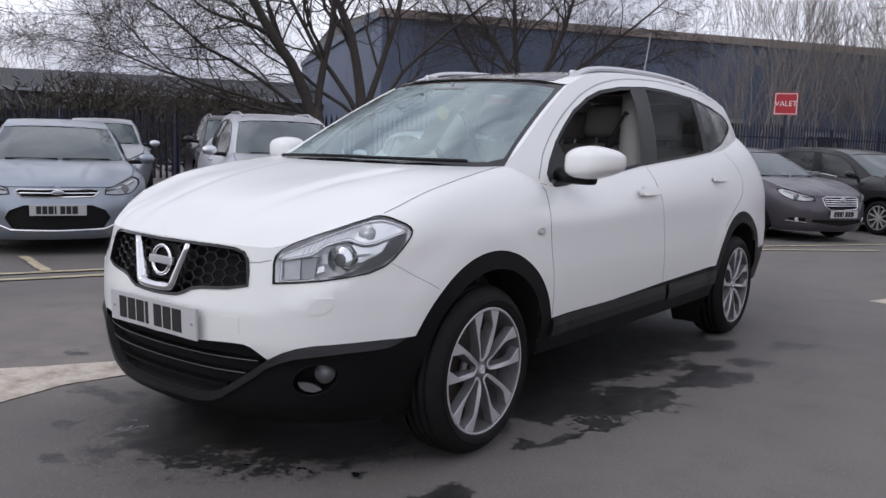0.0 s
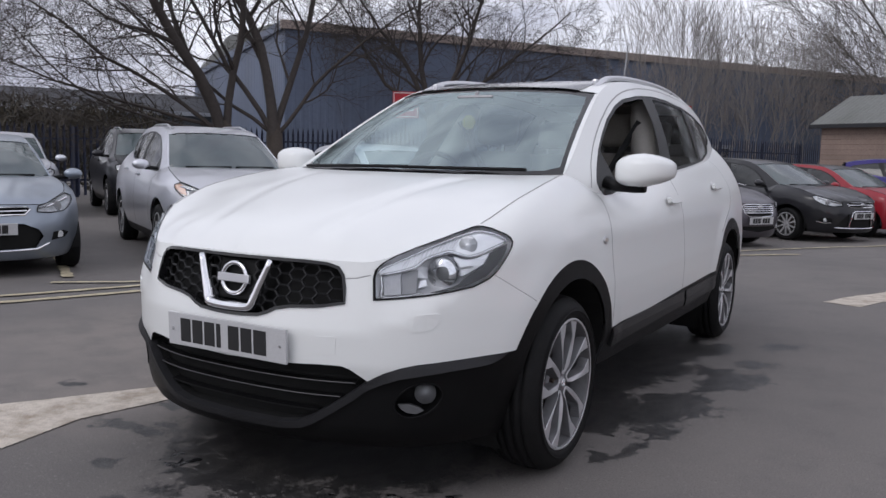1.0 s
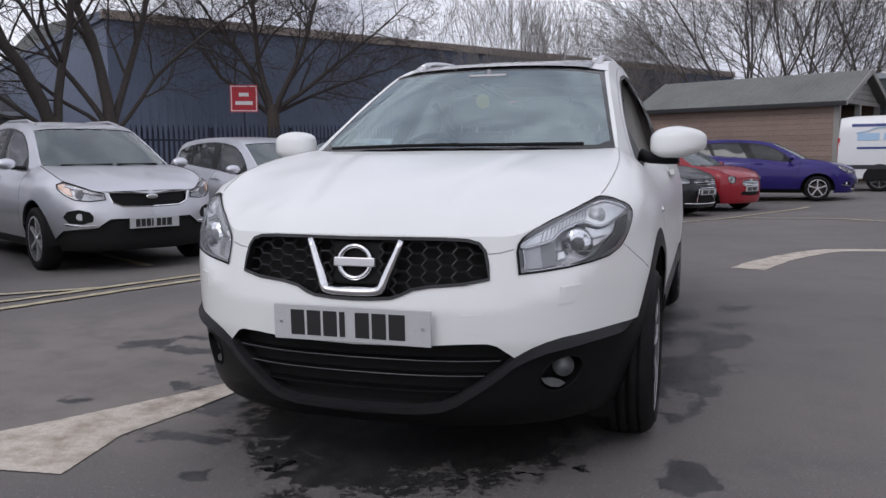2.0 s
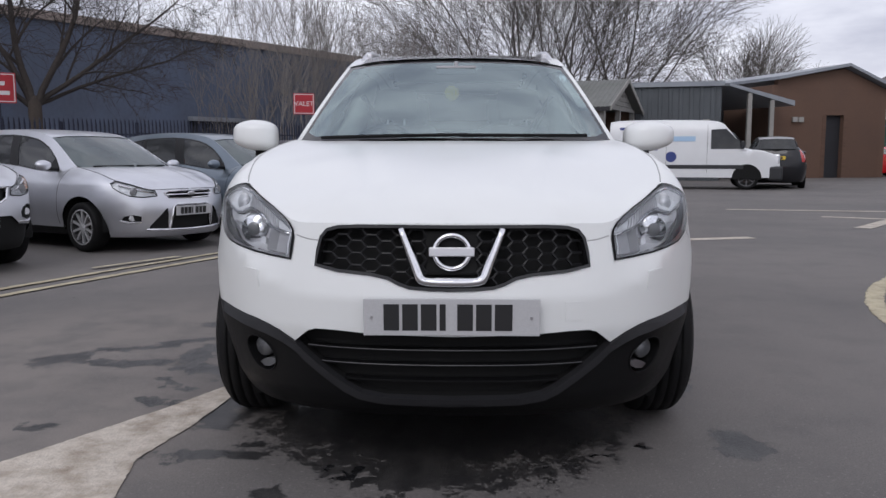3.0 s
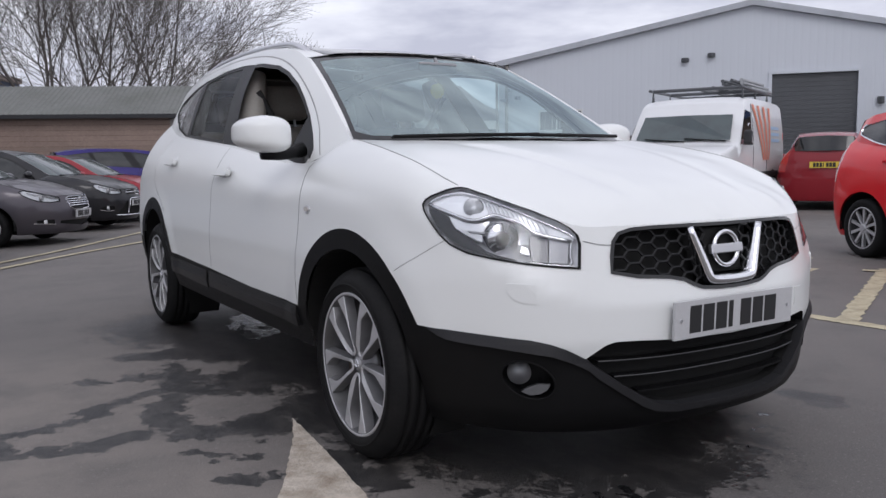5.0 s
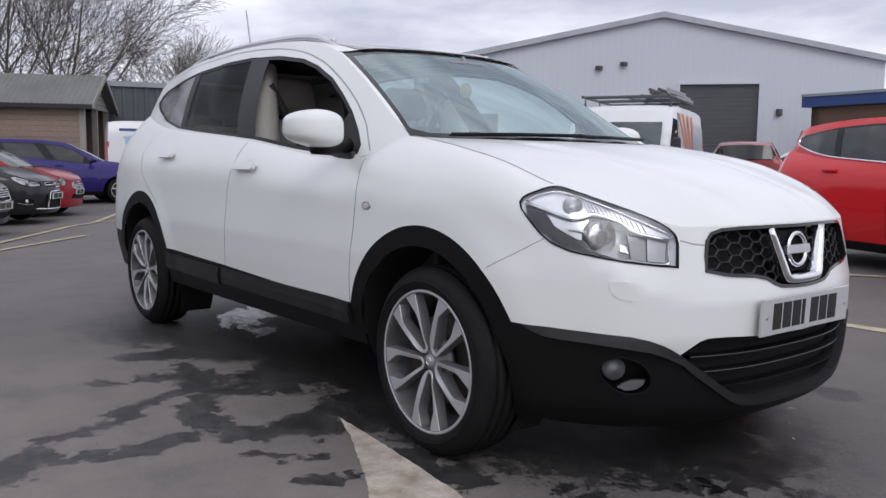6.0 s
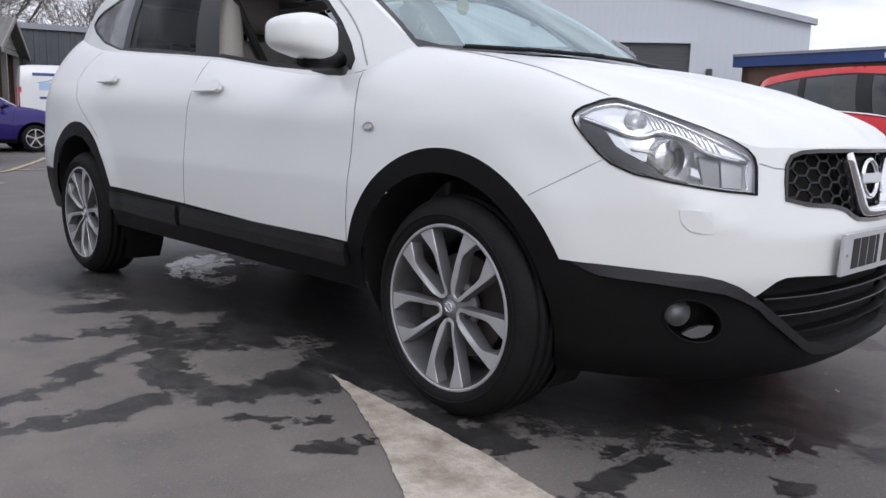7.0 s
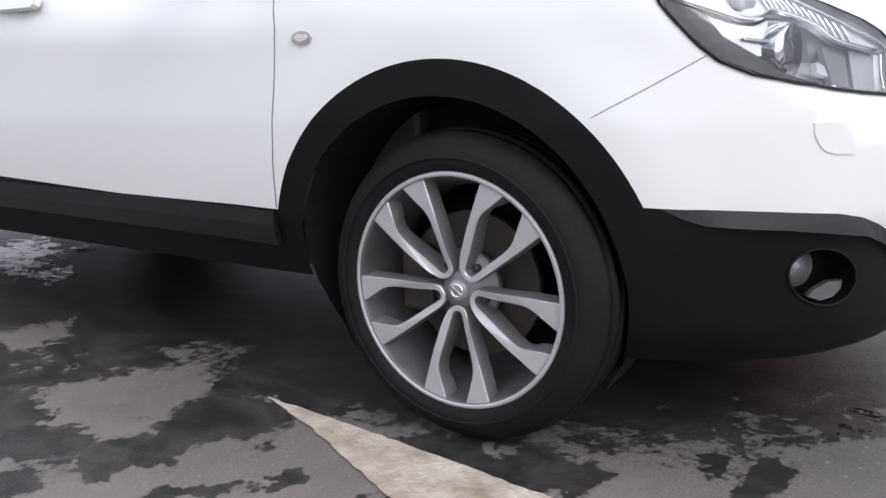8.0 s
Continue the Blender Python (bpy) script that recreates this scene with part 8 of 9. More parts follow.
def road_wheel(parent, x, y, z, side, size, spokes, dark):
    """A plain alloy wheel for a parked car: tyre, rim and spokes."""
    hub = empty("wheel", Matrix.Translation((x, y, z)) @ Matrix.Diagonal((side, 1, 1, 1)))
    hub.parent = parent
    key = (round(size, 3), spokes, dark)
    if key not in WHEEL_KIT:
        def turned(profile, n):
            bm = bmesh.new()
            rings = [[bm.verts.new((a, r * math.sin(t), r * math.cos(t))) for a, r in profile] for t in (2 * math.pi * k / n for k in range(n))]
            for k in range(n):
                a, b = rings[k], rings[(k + 1) % n]
                for i in range(len(profile) - 1):
                    bm.faces.new((a[i], b[i], b[i + 1], a[i + 1]))
            return bm
        r = size
        tyre = part("tyre", turned([(-0.10, r * 0.70), (-0.10, r * 0.93), (-0.08, r * 0.985), (0, r), (0.08, r * 0.985), (0.10, r * 0.93), (0.103, r * 0.82), (0.095, r * 0.70), (0.085, r * 0.68)], 40), RUBBER, hub, smooth=True)
        bm = turned([(0.093, r * 0.71), (0.095, r * 0.66), (0.07, r * 0.64), (0.0, r * 0.60), (-0.04, 0.05)], 40)
        rim = part("rim", bm, RIM_DARK, hub, smooth=True)
        bm = bmesh.new()
        for k in range(spokes):
            t = 2 * math.pi * k / spokes
            c, s = math.cos(t), math.sin(t)
            q = []
            for rr, w, a in ((0.02, 0.014, 0.078), (r * 0.4, 0.012, 0.084), (r * 0.69, 0.021 * 8 / max(8, spokes), 0.083)):
                for o, d in ((-w, 0), (w, 0), (w * 0.7, -0.03), (-w * 0.7, -0.03)):
                    q.append(bm.verts.new((a + d, rr * s + o * c, rr * c - o * s)))
            for i in range(2):
                for j in range(4):
                    bm.faces.new((q[4 * i + j], q[4 * i + (j + 1) % 4], q[4 * i + 4 + (j + 1) % 4], q[4 * i + 4 + j]))
        ring = turned([(0.0945, r * 0.715), (0.098, r * 0.70), (0.096, r * 0.665)], 40)
        face = part("spokes", bm, ALLOY_DARK if dark else ALLOY, hub)
        lip = part("rim_edge", ring, ALLOY_DARK if dark else ALLOY, hub, smooth=True)
        cap = part("centre_cap", turned([(0.08, 0.036), (0.09, 0.030), (0.092, 0.0)], 16), ALLOY_DARK if dark else ALLOY, hub)
        disc = part("brake_disc", turned([(0.02, 0.05), (0.02, r * 0.45), (0.03, r * 0.45), (0.03, 0.05)], 24), BRAKE, hub)
        WHEEL_KIT[key] = [tyre, rim, face, lip, cap, disc]
    else:
        for o in WHEEL_KIT[key]:
            c = new(o.name.split(".")[0], o.data)
            c.parent = hub


def soft_mesh(name, p, f, material, parent, towards=None, label=""):
    """A smooth part from points and triangles, turned outwards from the car's middle line."""
    used = np.unique(f)
    back = np.zeros(len(p), int)
    back[used] = np.arange(len(used))
    q, t = p[used].copy(), back[f]
    c = np.array([0, 1.4, 0.7]) if towards is None else np.array(towards)
    fn = np.cross(q[t[:, 1]] - q[t[:, 0]], q[t[:, 2]] - q[t[:, 0]])
    if (fn * (q[t].mean(1) - c)).sum() < 0:
        t = t[:, ::-1]
    return finish(name, q.tolist(), t.tolist(), material, parent, label, smooth=True)


def parked_car(name, label, x, y, heading, body, style, coat, spokes=10, dark_wheels=False, clad=None, group="parked cars", bright=False, roof=None, indicator=False, mirrors=None):
    car = tagged(empty(name, pose(x, y, lie(x, y), 0, 0, heading + 90)), label, "car", group=group)
    lamp_poly, dark, plate_z, chrome = STYLES[style]
    aa = np.linspace(0, SHELL.end, 120)
    outline = [(float(a), 0.20) for a in aa] + [(float(a), float(SHELL.top(a))) for a in aa[::-1]]
    arch = [flank_points(circle_zone(yy, ARCH_Z, 0.374, -60, 240, 28)) for yy in WHEEL_Y]
    lamp = shell_points(lamp_poly)
    openings = [shell_points(d) for d in dark]
    tail = [(SHELL.at_y(3.30, 0.9), 0.80), (SHELL.at_y(3.30, 0.9) + 0.34, 0.78), (SHELL.at_y(3.30, 0.9) + 0.36, 1.0), (SHELL.at_y(3.30, 0.9) + 0.30, 1.17), (SHELL.at_y(3.30, 0.9) + 0.06, 1.18), (SHELL.at_y(3.30, 0.9) - 0.05, 1.02)]
    sills = flank_points([(0.30, 0.10), (0.30, 0.30), (2.5, 0.30), (2.5, 0.10)])
    zones = arch + [lamp] + openings + [tail, sills]
    seams = [ribbon(flank_points([(0.45, 0.34), (0.45, 0.75), (0.40, 0.95), (0.36, 1.03)]), 0.008), ribbon(flank_points([(1.55, 0.34), (1.55, 0.92), (1.505, 1.07)]), 0.008)]
    zones += seams
    v, f, kind = carve(outline, zones, 0.075)
    v[:, 1] = np.minimum(v[:, 1], SHELL.top(v[:, 0]))
    p = SHELL(v[:, 0], v[:, 1])
    nrm = SHELL.normal(v[:, 0], v[:, 1])
    no = len(openings)
    both = lambda q: np.vstack([q, q * (-1, 1, 1)])
    k = len(p)
    twice = lambda t: np.vstack([t, t[:, ::-1] + k])
    soft_mesh("body", body(both(p)), twice(f[kind == -1]), coat, car)
    for i in range(no):
        g = f[kind == 3 + i]
        if not len(g):
            continue
        if min(z[0] for z in dark[i]) < 0.01:
            soft_mesh("grille_opening" if i == 0 else "air_intake", body(both(p - nrm * 0.02)), twice(g), CAVITY if i else BLACK_PLASTIC, car)
        else:
            for s in (1, -1):
                soft_mesh("fog_recess", body((p - nrm * 0.012) * (s, 1, 1)), g if s > 0 else g[:, ::-1], CAVITY, car)
    for s in (1, -1):
        flip = (lambda t: t) if s > 0 else (lambda t: t[:, ::-1])
        soft_mesh("headlamp", body((p - nrm * 0.01) * (s, 1, 1)), flip(f[kind == 2]), LAMP_PARKED, car)
        lens = soft_mesh("headlamp_cover", body((p + nrm * 0.006) * (s, 1, 1)), flip(f[kind == 2]), LAMP_COVER, car)
        c = body(SHELL(SHELL.at_x(0.60, 0.765), 0.765, 0.0) * (s, 1, 1))
        bm = bmesh.new()
        add_tube(bm, [Vector(c) + Vector((0, 0.03, 0)), Vector(c) + Vector((0, -0.004, 0))], [0.055, 0.048], 14)
        part("lamp_bulb", bm, LAMP_GREY, lens)
        # dark seal round the lamp, a bright inner ledge, and the indicator at its outer end
        bm = bmesh.new()
        rim_ = [body(SHELL(a, b, 0.006) * (s, 1, 1)) for a, b in dense(lamp + lamp[:1], 0.03, closed=False)]
        add_tube(bm, [tuple(q) for q in rim_], 0.0055, 5, cap=False)
        part("lamp_seal", bm, GLOSS_BLACK, lens)
        if lamp_poly is LAMP_SLIM:
            bm = bmesh.new()
            add_tube(bm, [tuple(body(SHELL(SHELL.at_x(a, b), b, 0.002) * (s, 1, 1))) for a, b in ((0.44, 0.752), (0.52, 0.765), (0.60, 0.80), (0.66, 0.825), (0.71, 0.85))], 0.010, 6)
            part("lamp_ledge", bm, CHROME, lens)
            if indicator:
                shape_ = [SHELL(SHELL.at_x(a, b), b, 0.010) for a, b in ((0.665, 0.745), (0.715, 0.775), (0.752, 0.835), (0.748, 0.865), (0.700, 0.875), (0.672, 0.82))]
                bm = bmesh.new()
                bm.faces.new([bm.verts.new(tuple(body(q * (s, 1, 1)))) for q in shape_])
                part("amber_indicator", bm, AMBER, lens)
        soft_mesh("tail_lamp", body(p * (s, 1, 1)), flip(f[kind == 3 + no]), RED_LAMP, car)
        soft_mesh("sill", body(p * (s, 1, 1)), flip(f[kind == 4 + no]), BLACK_PLASTIC, car)
        for j in range(2):
            soft_mesh("door_gap", body(p * (s, 1, 1)), flip(f[kind == 5 + no + j]), CAVITY, car)
    for line in chrome:
        bm = bmesh.new()
        pts = dense(line, 0.03, closed=False)
        q = [SHELL(SHELL.at_x(a, b), b, 0.002) for a, b in pts]
        if line[0][0] < 0.001:
            q = [r * (-1, 1, 1) for r in q[::-1]] + q[1:]
            add_tube(bm, body(np.array(q)).tolist(), 0.009, 5)
        else:
            side_bm = bmesh.new()
            add_tube(side_bm, body(np.array(q) * (-1, 1, 1)).tolist(), 0.009, 5)
            part("chrome_strip", side_bm, CHROME, car)
            add_tube(bm, body(np.array(q)).tolist(), 0.009, 5)
        part("chrome_strip", bm, CHROME, car)
    # plain oval badge, bonnet shut line and fog lamps
    oval = Vector(body(SHELL(SHELL.at_x(0.0, 0.735), 0.735, 0.010)))
    bm = bmesh.new()
    bmesh.ops.create_uvsphere(bm, u_segments=18, v_segments=10, radius=1.0, matrix=Matrix.Translation(oval) @ Matrix.Diagonal((0.062, 0.012, 0.026, 1)))
    badge = part("badge", bm, CHROME, car, smooth=True)
    bm = bmesh.new()
    bmesh.ops.create_uvsphere(bm, u_segments=18, v_segments=10, radius=1.0, matrix=Matrix.Translation(oval + Vector((0, -0.006, 0))) @ Matrix.Diagonal((0.052, 0.011, 0.019, 1)))
    part("badge_field", bm, LAMP_GREY, badge, smooth=True)
    for s in (1, -1):
        bm = bmesh.new()
        add_tube(bm, [tuple(body(SHELL(a, float(SHELL.top(a)), 0.001) * (s, 1, 1))) for a in np.linspace(0.02, SHELL.at_y(0.30, 1.0), 30)], 0.004, 4)
        part("bonnet_gap", bm, CAVITY, car)
    for d in dark:
        if min(z[0] for z in d) > 0.4:
            cx, cz = sum(q[0] for q in d) / len(d), sum(q[1] for q in d) / len(d)
            for s in (1, -1):
                o = Vector(body(SHELL(SHELL.at_x(cx, cz), cz, -0.008) * (s, 1, 1)))
                bm = bmesh.new()
                add_tube(bm, [o + Vector((0, 0.02, 0)), o + Vector((0, -0.006, 0))], [0.036, 0.032], 14)
                part("fog_lamp", bm, LAMP_PARKED, car)
    # upper body
    bp, bf = PANELS["bonnet"]
    kk = len(bp)
    soft_mesh("bonnet", body(both(bp)), np.vstack([bf, bf[:, ::-1] + kk]), coat, car, towards=(0, 0, -3))
    sp, sf, sk = PANELS["side"]
    for s in (1, -1):
        t = sf if s > 0 else sf[:, ::-1]
        q = body(sp * (s, 1, 1))
        soft_mesh("side_frame", q, t[(sk == -1) | (sk == 5)], coat, car)
        soft_mesh("window_frame", q, t[(sk == 4) | (sk == 0)], PILLAR_BLACK, car)
        for j, nm in ((1, "front_window"), (2, "rear_window"), (3, "quarter_window")):
            soft_mesh(nm, q * (0.995, 1, 1), t[sk == j], PARKED_SIDE, car)
    if bright:
        for s in (1, -1):
            line = [np.array((sp[np.hypot(sp[:, 1] - a, sp[:, 2] - b).argmin(), 0], a, b)) for a, b in smooth_line(WINDOW[2:12], 24)]
            bm = bmesh.new()
            add_tube(bm, body((np.array(line) + (0.004, 0, 0)) * (s, 1, 1)).tolist(), 0.010, 5)
            part("window_strip", bm, CHROME, car)
    rp, rf = PANELS["roof"]
    kk = len(rp)
    soft_mesh("roof", body(both(rp)), np.vstack([rf, rf[:, ::-1] + kk]), roof or coat, car, towards=(0, 1.5, -3))
    wp, wf = PANELS["screen"]
    kk = len(wp)
    soft_mesh("windscreen", body(both(wp)), np.vstack([wf, wf[:, ::-1] + kk]), PARKED_GLASS, car)
    for s in (1, -1):
        bm = bmesh.new()
        a = [bm.verts.new(body(np.array(q) * (s, 1, 1))) for q in smooth_line(CANT[:5], 16)]
        b = [bm.verts.new(body(np.array([q[0] - 0.02, q[1] - 0.004, q[2]]) * (s, 1, 1))) for q in smooth_line(CANT[:5], 16)]
        for i in range(15):
            bm.faces.new((a[i], a[i + 1], b[i + 1], b[i]))
        part("pillar_edge", bm, coat, car)
        c = body(np.array([0.93 * s, 0.60, 1.085]))
        bm = bmesh.new()
        bmesh.ops.create_uvsphere(bm, u_segments=14, v_segments=10, radius=1.0, matrix=Matrix.Translation(Vector(c)) @ Matrix.Diagonal((0.100, 0.062, 0.062, 1)))
        mir = part("door_mirror", bm, mirrors or coat, car, smooth=True)
        bm = bmesh.new()
        add_tube(bm, [Vector(c) + Vector((-s * 0.20, 0.03, -0.05)), Vector(c) + Vector((-s * 0.05, 0.0, -0.04))], 0.025, 6)
        part("mirror_arm", bm, BLACK_PLASTIC, mir)
        for yy, zz in ((1.38, 0.945), (2.45, 1.0)):
            o = body(SHELL(SHELL.at_y(yy, zz), zz, 0.012) * (s, 1, 1))
            part("door_handle", box((o[0] - 0.018, o[1] - 0.09, o[2] - 0.013), (o[0] + 0.018, o[1] + 0.09, o[2] + 0.013), bevel=0.006), coat, car)
    bm = bmesh.new()
    low = [(-0.57, 3.50, 1.20), (-0.50, 3.60, 1.19), (0.0, 3.70, 1.19), (0.50, 3.60, 1.19), (0.57, 3.50, 1.20)]
    high = [(-0.475, 3.40, 1.460), (-0.44, 3.42, 1.47), (0, 3.455, 1.496), (0.44, 3.42, 1.47), (0.475, 3.40, 1.460)]
    a, b = [bm.verts.new(body(np.array(q))) for q in low], [bm.verts.new(body(np.array(q) + (0, 0.06, 0.004))) for q in high]
    for i in range(4):
        bm.faces.new((a[i], a[i + 1], b[i + 1], b[i]))
    part("tailgate_window", bm, PARKED_SIDE, car, smooth=True)
    for pts in ([(-0.5, 0.25, 1.07), (0.0, 0.18, 1.075)], [(0.05, 0.18, 1.075), (0.52, 0.26, 1.075)]):
        bm = bmesh.new()
        add_tube(bm, body(np.array(pts)).tolist(), 0.009, 5)
        part("wiper", bm, BLACK_PLASTIC, car)
    h = body(np.array([0, 0, plate_z]))[2]
    fy = body(SHELL(SHELL.at_x(0.02, plate_z), plate_z))[1]
    hold = empty("plate_holder", pose(0, fy - 0.012, h, 4, 0, 0))
    hold.parent = car
    plate(hold)
    ry = body(np.array([0, 3.68, 0.9]))[1]
    hold = empty("rear_plate_holder", pose(0, ry + 0.03, body(np.array([0, 0, 0.92]))[2], 0, 0, 180))
    hold.parent = car
    plate(hold, back=PLATE_YELLOW)
    part("floor_pan", box((-0.56, float(body(np.array([0, -0.3, 0]))[1]), 0.17), (0.56, float(body(np.array([0, 3.4, 0]))[1]), 0.24)), CAVITY, car)
    hz = float(body(np.array([0, 0, HUB_Z]))[2])
    for s in (1, -1):
        for yy in WHEEL_Y:
            o = body(np.array([0.77 * s, yy, HUB_Z]))
            road_wheel(car, float(o[0]), float(o[1]), hz, s, hz, spokes, dark_wheels)
            bm = bmesh.new()
            rows = []
            for xx in (0.845, 0.58):
                rows.append([bm.verts.new(body(np.array([s * xx, yy + 0.378 * math.cos(t), ARCH_Z + 0.378 * math.sin(t)]))) for t in np.linspace(radians(-10), radians(190), 18)])
            for i in range(17):
                bm.faces.new((rows[0][i], rows[0][i + 1], rows[1][i + 1], rows[1][i]))
            bm.faces.new(rows[1])
            part("arch_liner", bm, CAVITY, car)
    if clad:
        for s in (1, -1):
            bm = bmesh.new()
            add_tube(bm, body(np.array([(s * 0.46, 1.25, 1.525), (s * 0.455, 1.6, 1.585), (s * 0.45, 2.4, 1.60), (s * 0.44, 3.05, 1.54)])).tolist(), 0.014, 6)
            part("roof_rail", bm, SATIN_CHROME, car)
    return car


ROW = -31
parked_car("saloon_car", "silver-blue saloon car with a chrome bar grille, parked nose out", -6.35, 2.05, -27, LARGE, "bar_grille", SILVER_BLUE, 10)
parked_car("offroad_car", "silver off-road car with roof rails, parked nose out", -5.18, 4.48, -30, OFFROAD, "tall_nose", WARM_SILVER, 6, clad=True, indicator=True, mirrors=SILVER)
parked_car("hatchback_car", "bright silver hatchback with a wide lower grille", -3.94, 6.9, ROW, HATCH, "wide_mouth", SILVER, 10)
parked_car("hatchback_car", "steel blue hatchback with a slim chrome grille", -2.42, 8.6, ROW, HATCH, "bar_grille", STEEL_BLUE, 12)
parked_car("saloon_car", "charcoal saloon car with a chrome barred grille", -1.0, 11.2, ROW, LARGE, "chrome_grille", CHARCOAL, 10, bright=True)
parked_car("hatchback_car", "black hatchback with a wide lower grille", 0.33, 13.75, ROW, HATCH, "wide_mouth", BLACK_PAINT, 10, bright=True)
parked_car("small_car", "small red hatchback with black roof and round headlamps", 1.40, 15.65, ROW, TINY, "round_eyes", MINI_RED, 7, roof=BLACK_PAINT)
parked_car("hatchback_car", "violet-blue hatchback parked across the bay end", 3.62, 18.8, -3, HATCH, "wide_mouth", PURPLE, 5)
parked_car("hatchback_car", "silver hatchback in the row behind", -11.6, 5.5, ROW, HATCH, "bar_grille", SILVER, 10)
parked_car("offroad_car", "dark off-road car in the row behind", -10.3, 7.7, ROW, OFFROAD, "tall_nose", BLACK_PAINT, 6, clad=True)
parked_car("small_car", "bright red hatchback parked by the yellow bay lines", 5.47, -0.43, -113, SMALL, "wide_mouth", RED_PAINT, 10, bright=True)
parked_car("small_car", "dark red hatchback seen from behind", 14.6, 8.3, 31, SMALL, "wide_mouth", DARK_RED, 8)
parked_car("hatchback_car", "silver hatchback parked tail out across the yard", 14.1, 18.3, 52, HATCH, "bar_grille", SILVER, 8)
parked_car("small_car", "black tall hatchback parked tail out by the garage", 10.88, 25.8, 72, OFFROAD, "wide_mouth", BLACK_PAINT, 8)
parked_car("small_car", "red hatchback parked far off beside the brick store", 21.9, 41.0, 80, SMALL, "wide_mouth", RED_PAINT, 8)
parked_car("hatchback_car", "white hatchback parked far off by the gate", 26.0, 40.0, 100, HATCH, "bar_grille", VAN_WHITE, 8)
parked_car("hatchback_car", "white hatchback parked before the warehouse", 20.5, 11.5, 100, HATCH, "bar_grille", VAN_WHITE, 8)


def van(name, label, x, y, heading, rack, lettered):
    """A panel van: pressed body, sloping nose, grey bumper."""
    v = tagged(empty(name, pose(x, y, 0, 0, 0, heading + 90)), label, "van")
    side = [(-0.92, 0.42), (-0.95, 0.62), (-0.92, 0.90), (-0.82, 1.05), (-0.45, 1.17), (0.02, 1.26), (0.30, 1.55), (0.58, 1.88), (0.72, 2.01), (1.05, 2.09), (2.0, 2.12), (3.4, 2.12), (3.95, 2.08), (4.05, 1.95), (4.08, 1.0), (4.05, 0.40)]
    prof = smooth_line(side, 70)

    def half(yy, z):
        w = 0.97 - 0.10 * max(0, (z - 1.15) / 0.95) ** 1.6
        nose = max(0.0, (-0.25 - yy) / 0.7)
        return w * (1 - 0.16 * nose ** 2)
    bm = bmesh.new()
    cols = [-1, -0.97, -0.85, -0.5, 0, 0.5, 0.85, 0.97, 1]
    rows = []
    for yy, z in prof:
        r = []
        for c in cols:
            r.append(bm.verts.new((c * half(yy, z), yy + 0.05 * abs(c) ** 4 * (1 if yy < 0.3 else 0), z - 0.05 * abs(c) ** 6 * (1 if z > 1.2 else 0))))
        rows.append(r)
    for a, b in zip(rows, rows[1:]):
        for i in range(len(cols) - 1):
            bm.faces.new((a[i], a[i + 1], b[i + 1], b[i]))
    # flanks, as upright strips from the roof line to the sill
    for ci, s in ((0, -1), (-1, 1)):
        prev = None
        for i in range(8, 64):
            yy, z = prof[i]
            top = rows[i][ci]
            if z < 0.45:
                continue
            col = [top] + [bm.verts.new((s * half(yy, zz) * 1.0, yy, zz)) for zz in np.linspace(z - 0.06, 0.36, 5)]
            if prev:
                for k in range(5):
                    bm.faces.new((prev[k], prev[k + 1], col[k + 1], col[k]))
            prev = col
    part("body", bm, VAN_WHITE, v, smooth=True)
    part("front_bumper", box((-0.93, -1.02, 0.28), (0.93, -0.60, 0.70), bevel=0.06), VAN_GREY, v)
    part("rear_bumper", box((-0.93, 3.95, 0.35), (0.93, 4.18, 0.58), bevel=0.04), VAN_GREY, v)
    part("grille", box((-0.52, -0.985, 0.74), (0.52, -0.86, 0.96), bevel=0.02), VAN_GREY, v)
    for z in (0.79, 0.85, 0.91):
        part("grille_bar", box((-0.50, -0.995, z - 0.012), (0.50, -0.975, z + 0.012), bevel=0.004), SHUTTER, v)
    part("emblem", box((-0.09, -1.005, 0.83), (0.09, -0.985, 0.89), bevel=0.01), CHROME, v)
    for s in (1, -1):
        part("headlamp", box((s * 0.70 - 0.15, -0.93, 0.74), (s * 0.70 + 0.15, -0.72, 1.06), bevel=0.05), LAMP_SHELL, v)
        part("side_moulding", box((s * 0.965 - 0.015, 0.1, 0.62), (s * 0.965 + 0.015, 3.9, 0.74), bevel=0.008), VAN_GREY, v)
        bm = bmesh.new()
        q = [bm.verts.new((s * (half(a, b) + 0.006), a, b)) for a, b in ((0.10, 1.22), (1.05, 1.22), (1.05, 1.80), (0.62, 1.82), (0.30, 1.50))]
        bm.faces.new(q)
        part("cab_window", bm, PARKED_SIDE, v)
        part("door_mirror", box((s * 1.08 - 0.07, 0.10, 1.22), (s * 1.08 + 0.07, 0.20, 1.46), bevel=0.04), VAN_GREY, v)
        bm = bmesh.new()
        for yy in (1.15, 2.35):
            add_tube(bm, [(s * (half(yy, z) + 0.001), yy, z) for z in np.linspace(0.5, 1.95, 6)], 0.006, 4)
        part("door_gap", bm, CAVITY, v)
        for yy in (0.0, 3.0):
            road_wheel(v, s * 0.84, yy, 0.345, s, 0.345, 6, True)
            bm = bmesh.new()
            ring = [bm.verts.new((s * 0.972, yy + 0.42 * math.cos(t), 0.345 + 0.42 * math.sin(t))) for t in np.linspace(radians(-5), radians(185), 20)]
            bm.faces.new(ring)
            part("wheel_arch", bm, CAVITY, v)
        part("tail_lamp", box((s * 0.90 - 0.06, 4.03, 0.9), (s * 0.90 + 0.06, 4.10, 1.5), bevel=0.02), RED_LAMP, v)
    bm = bmesh.new()
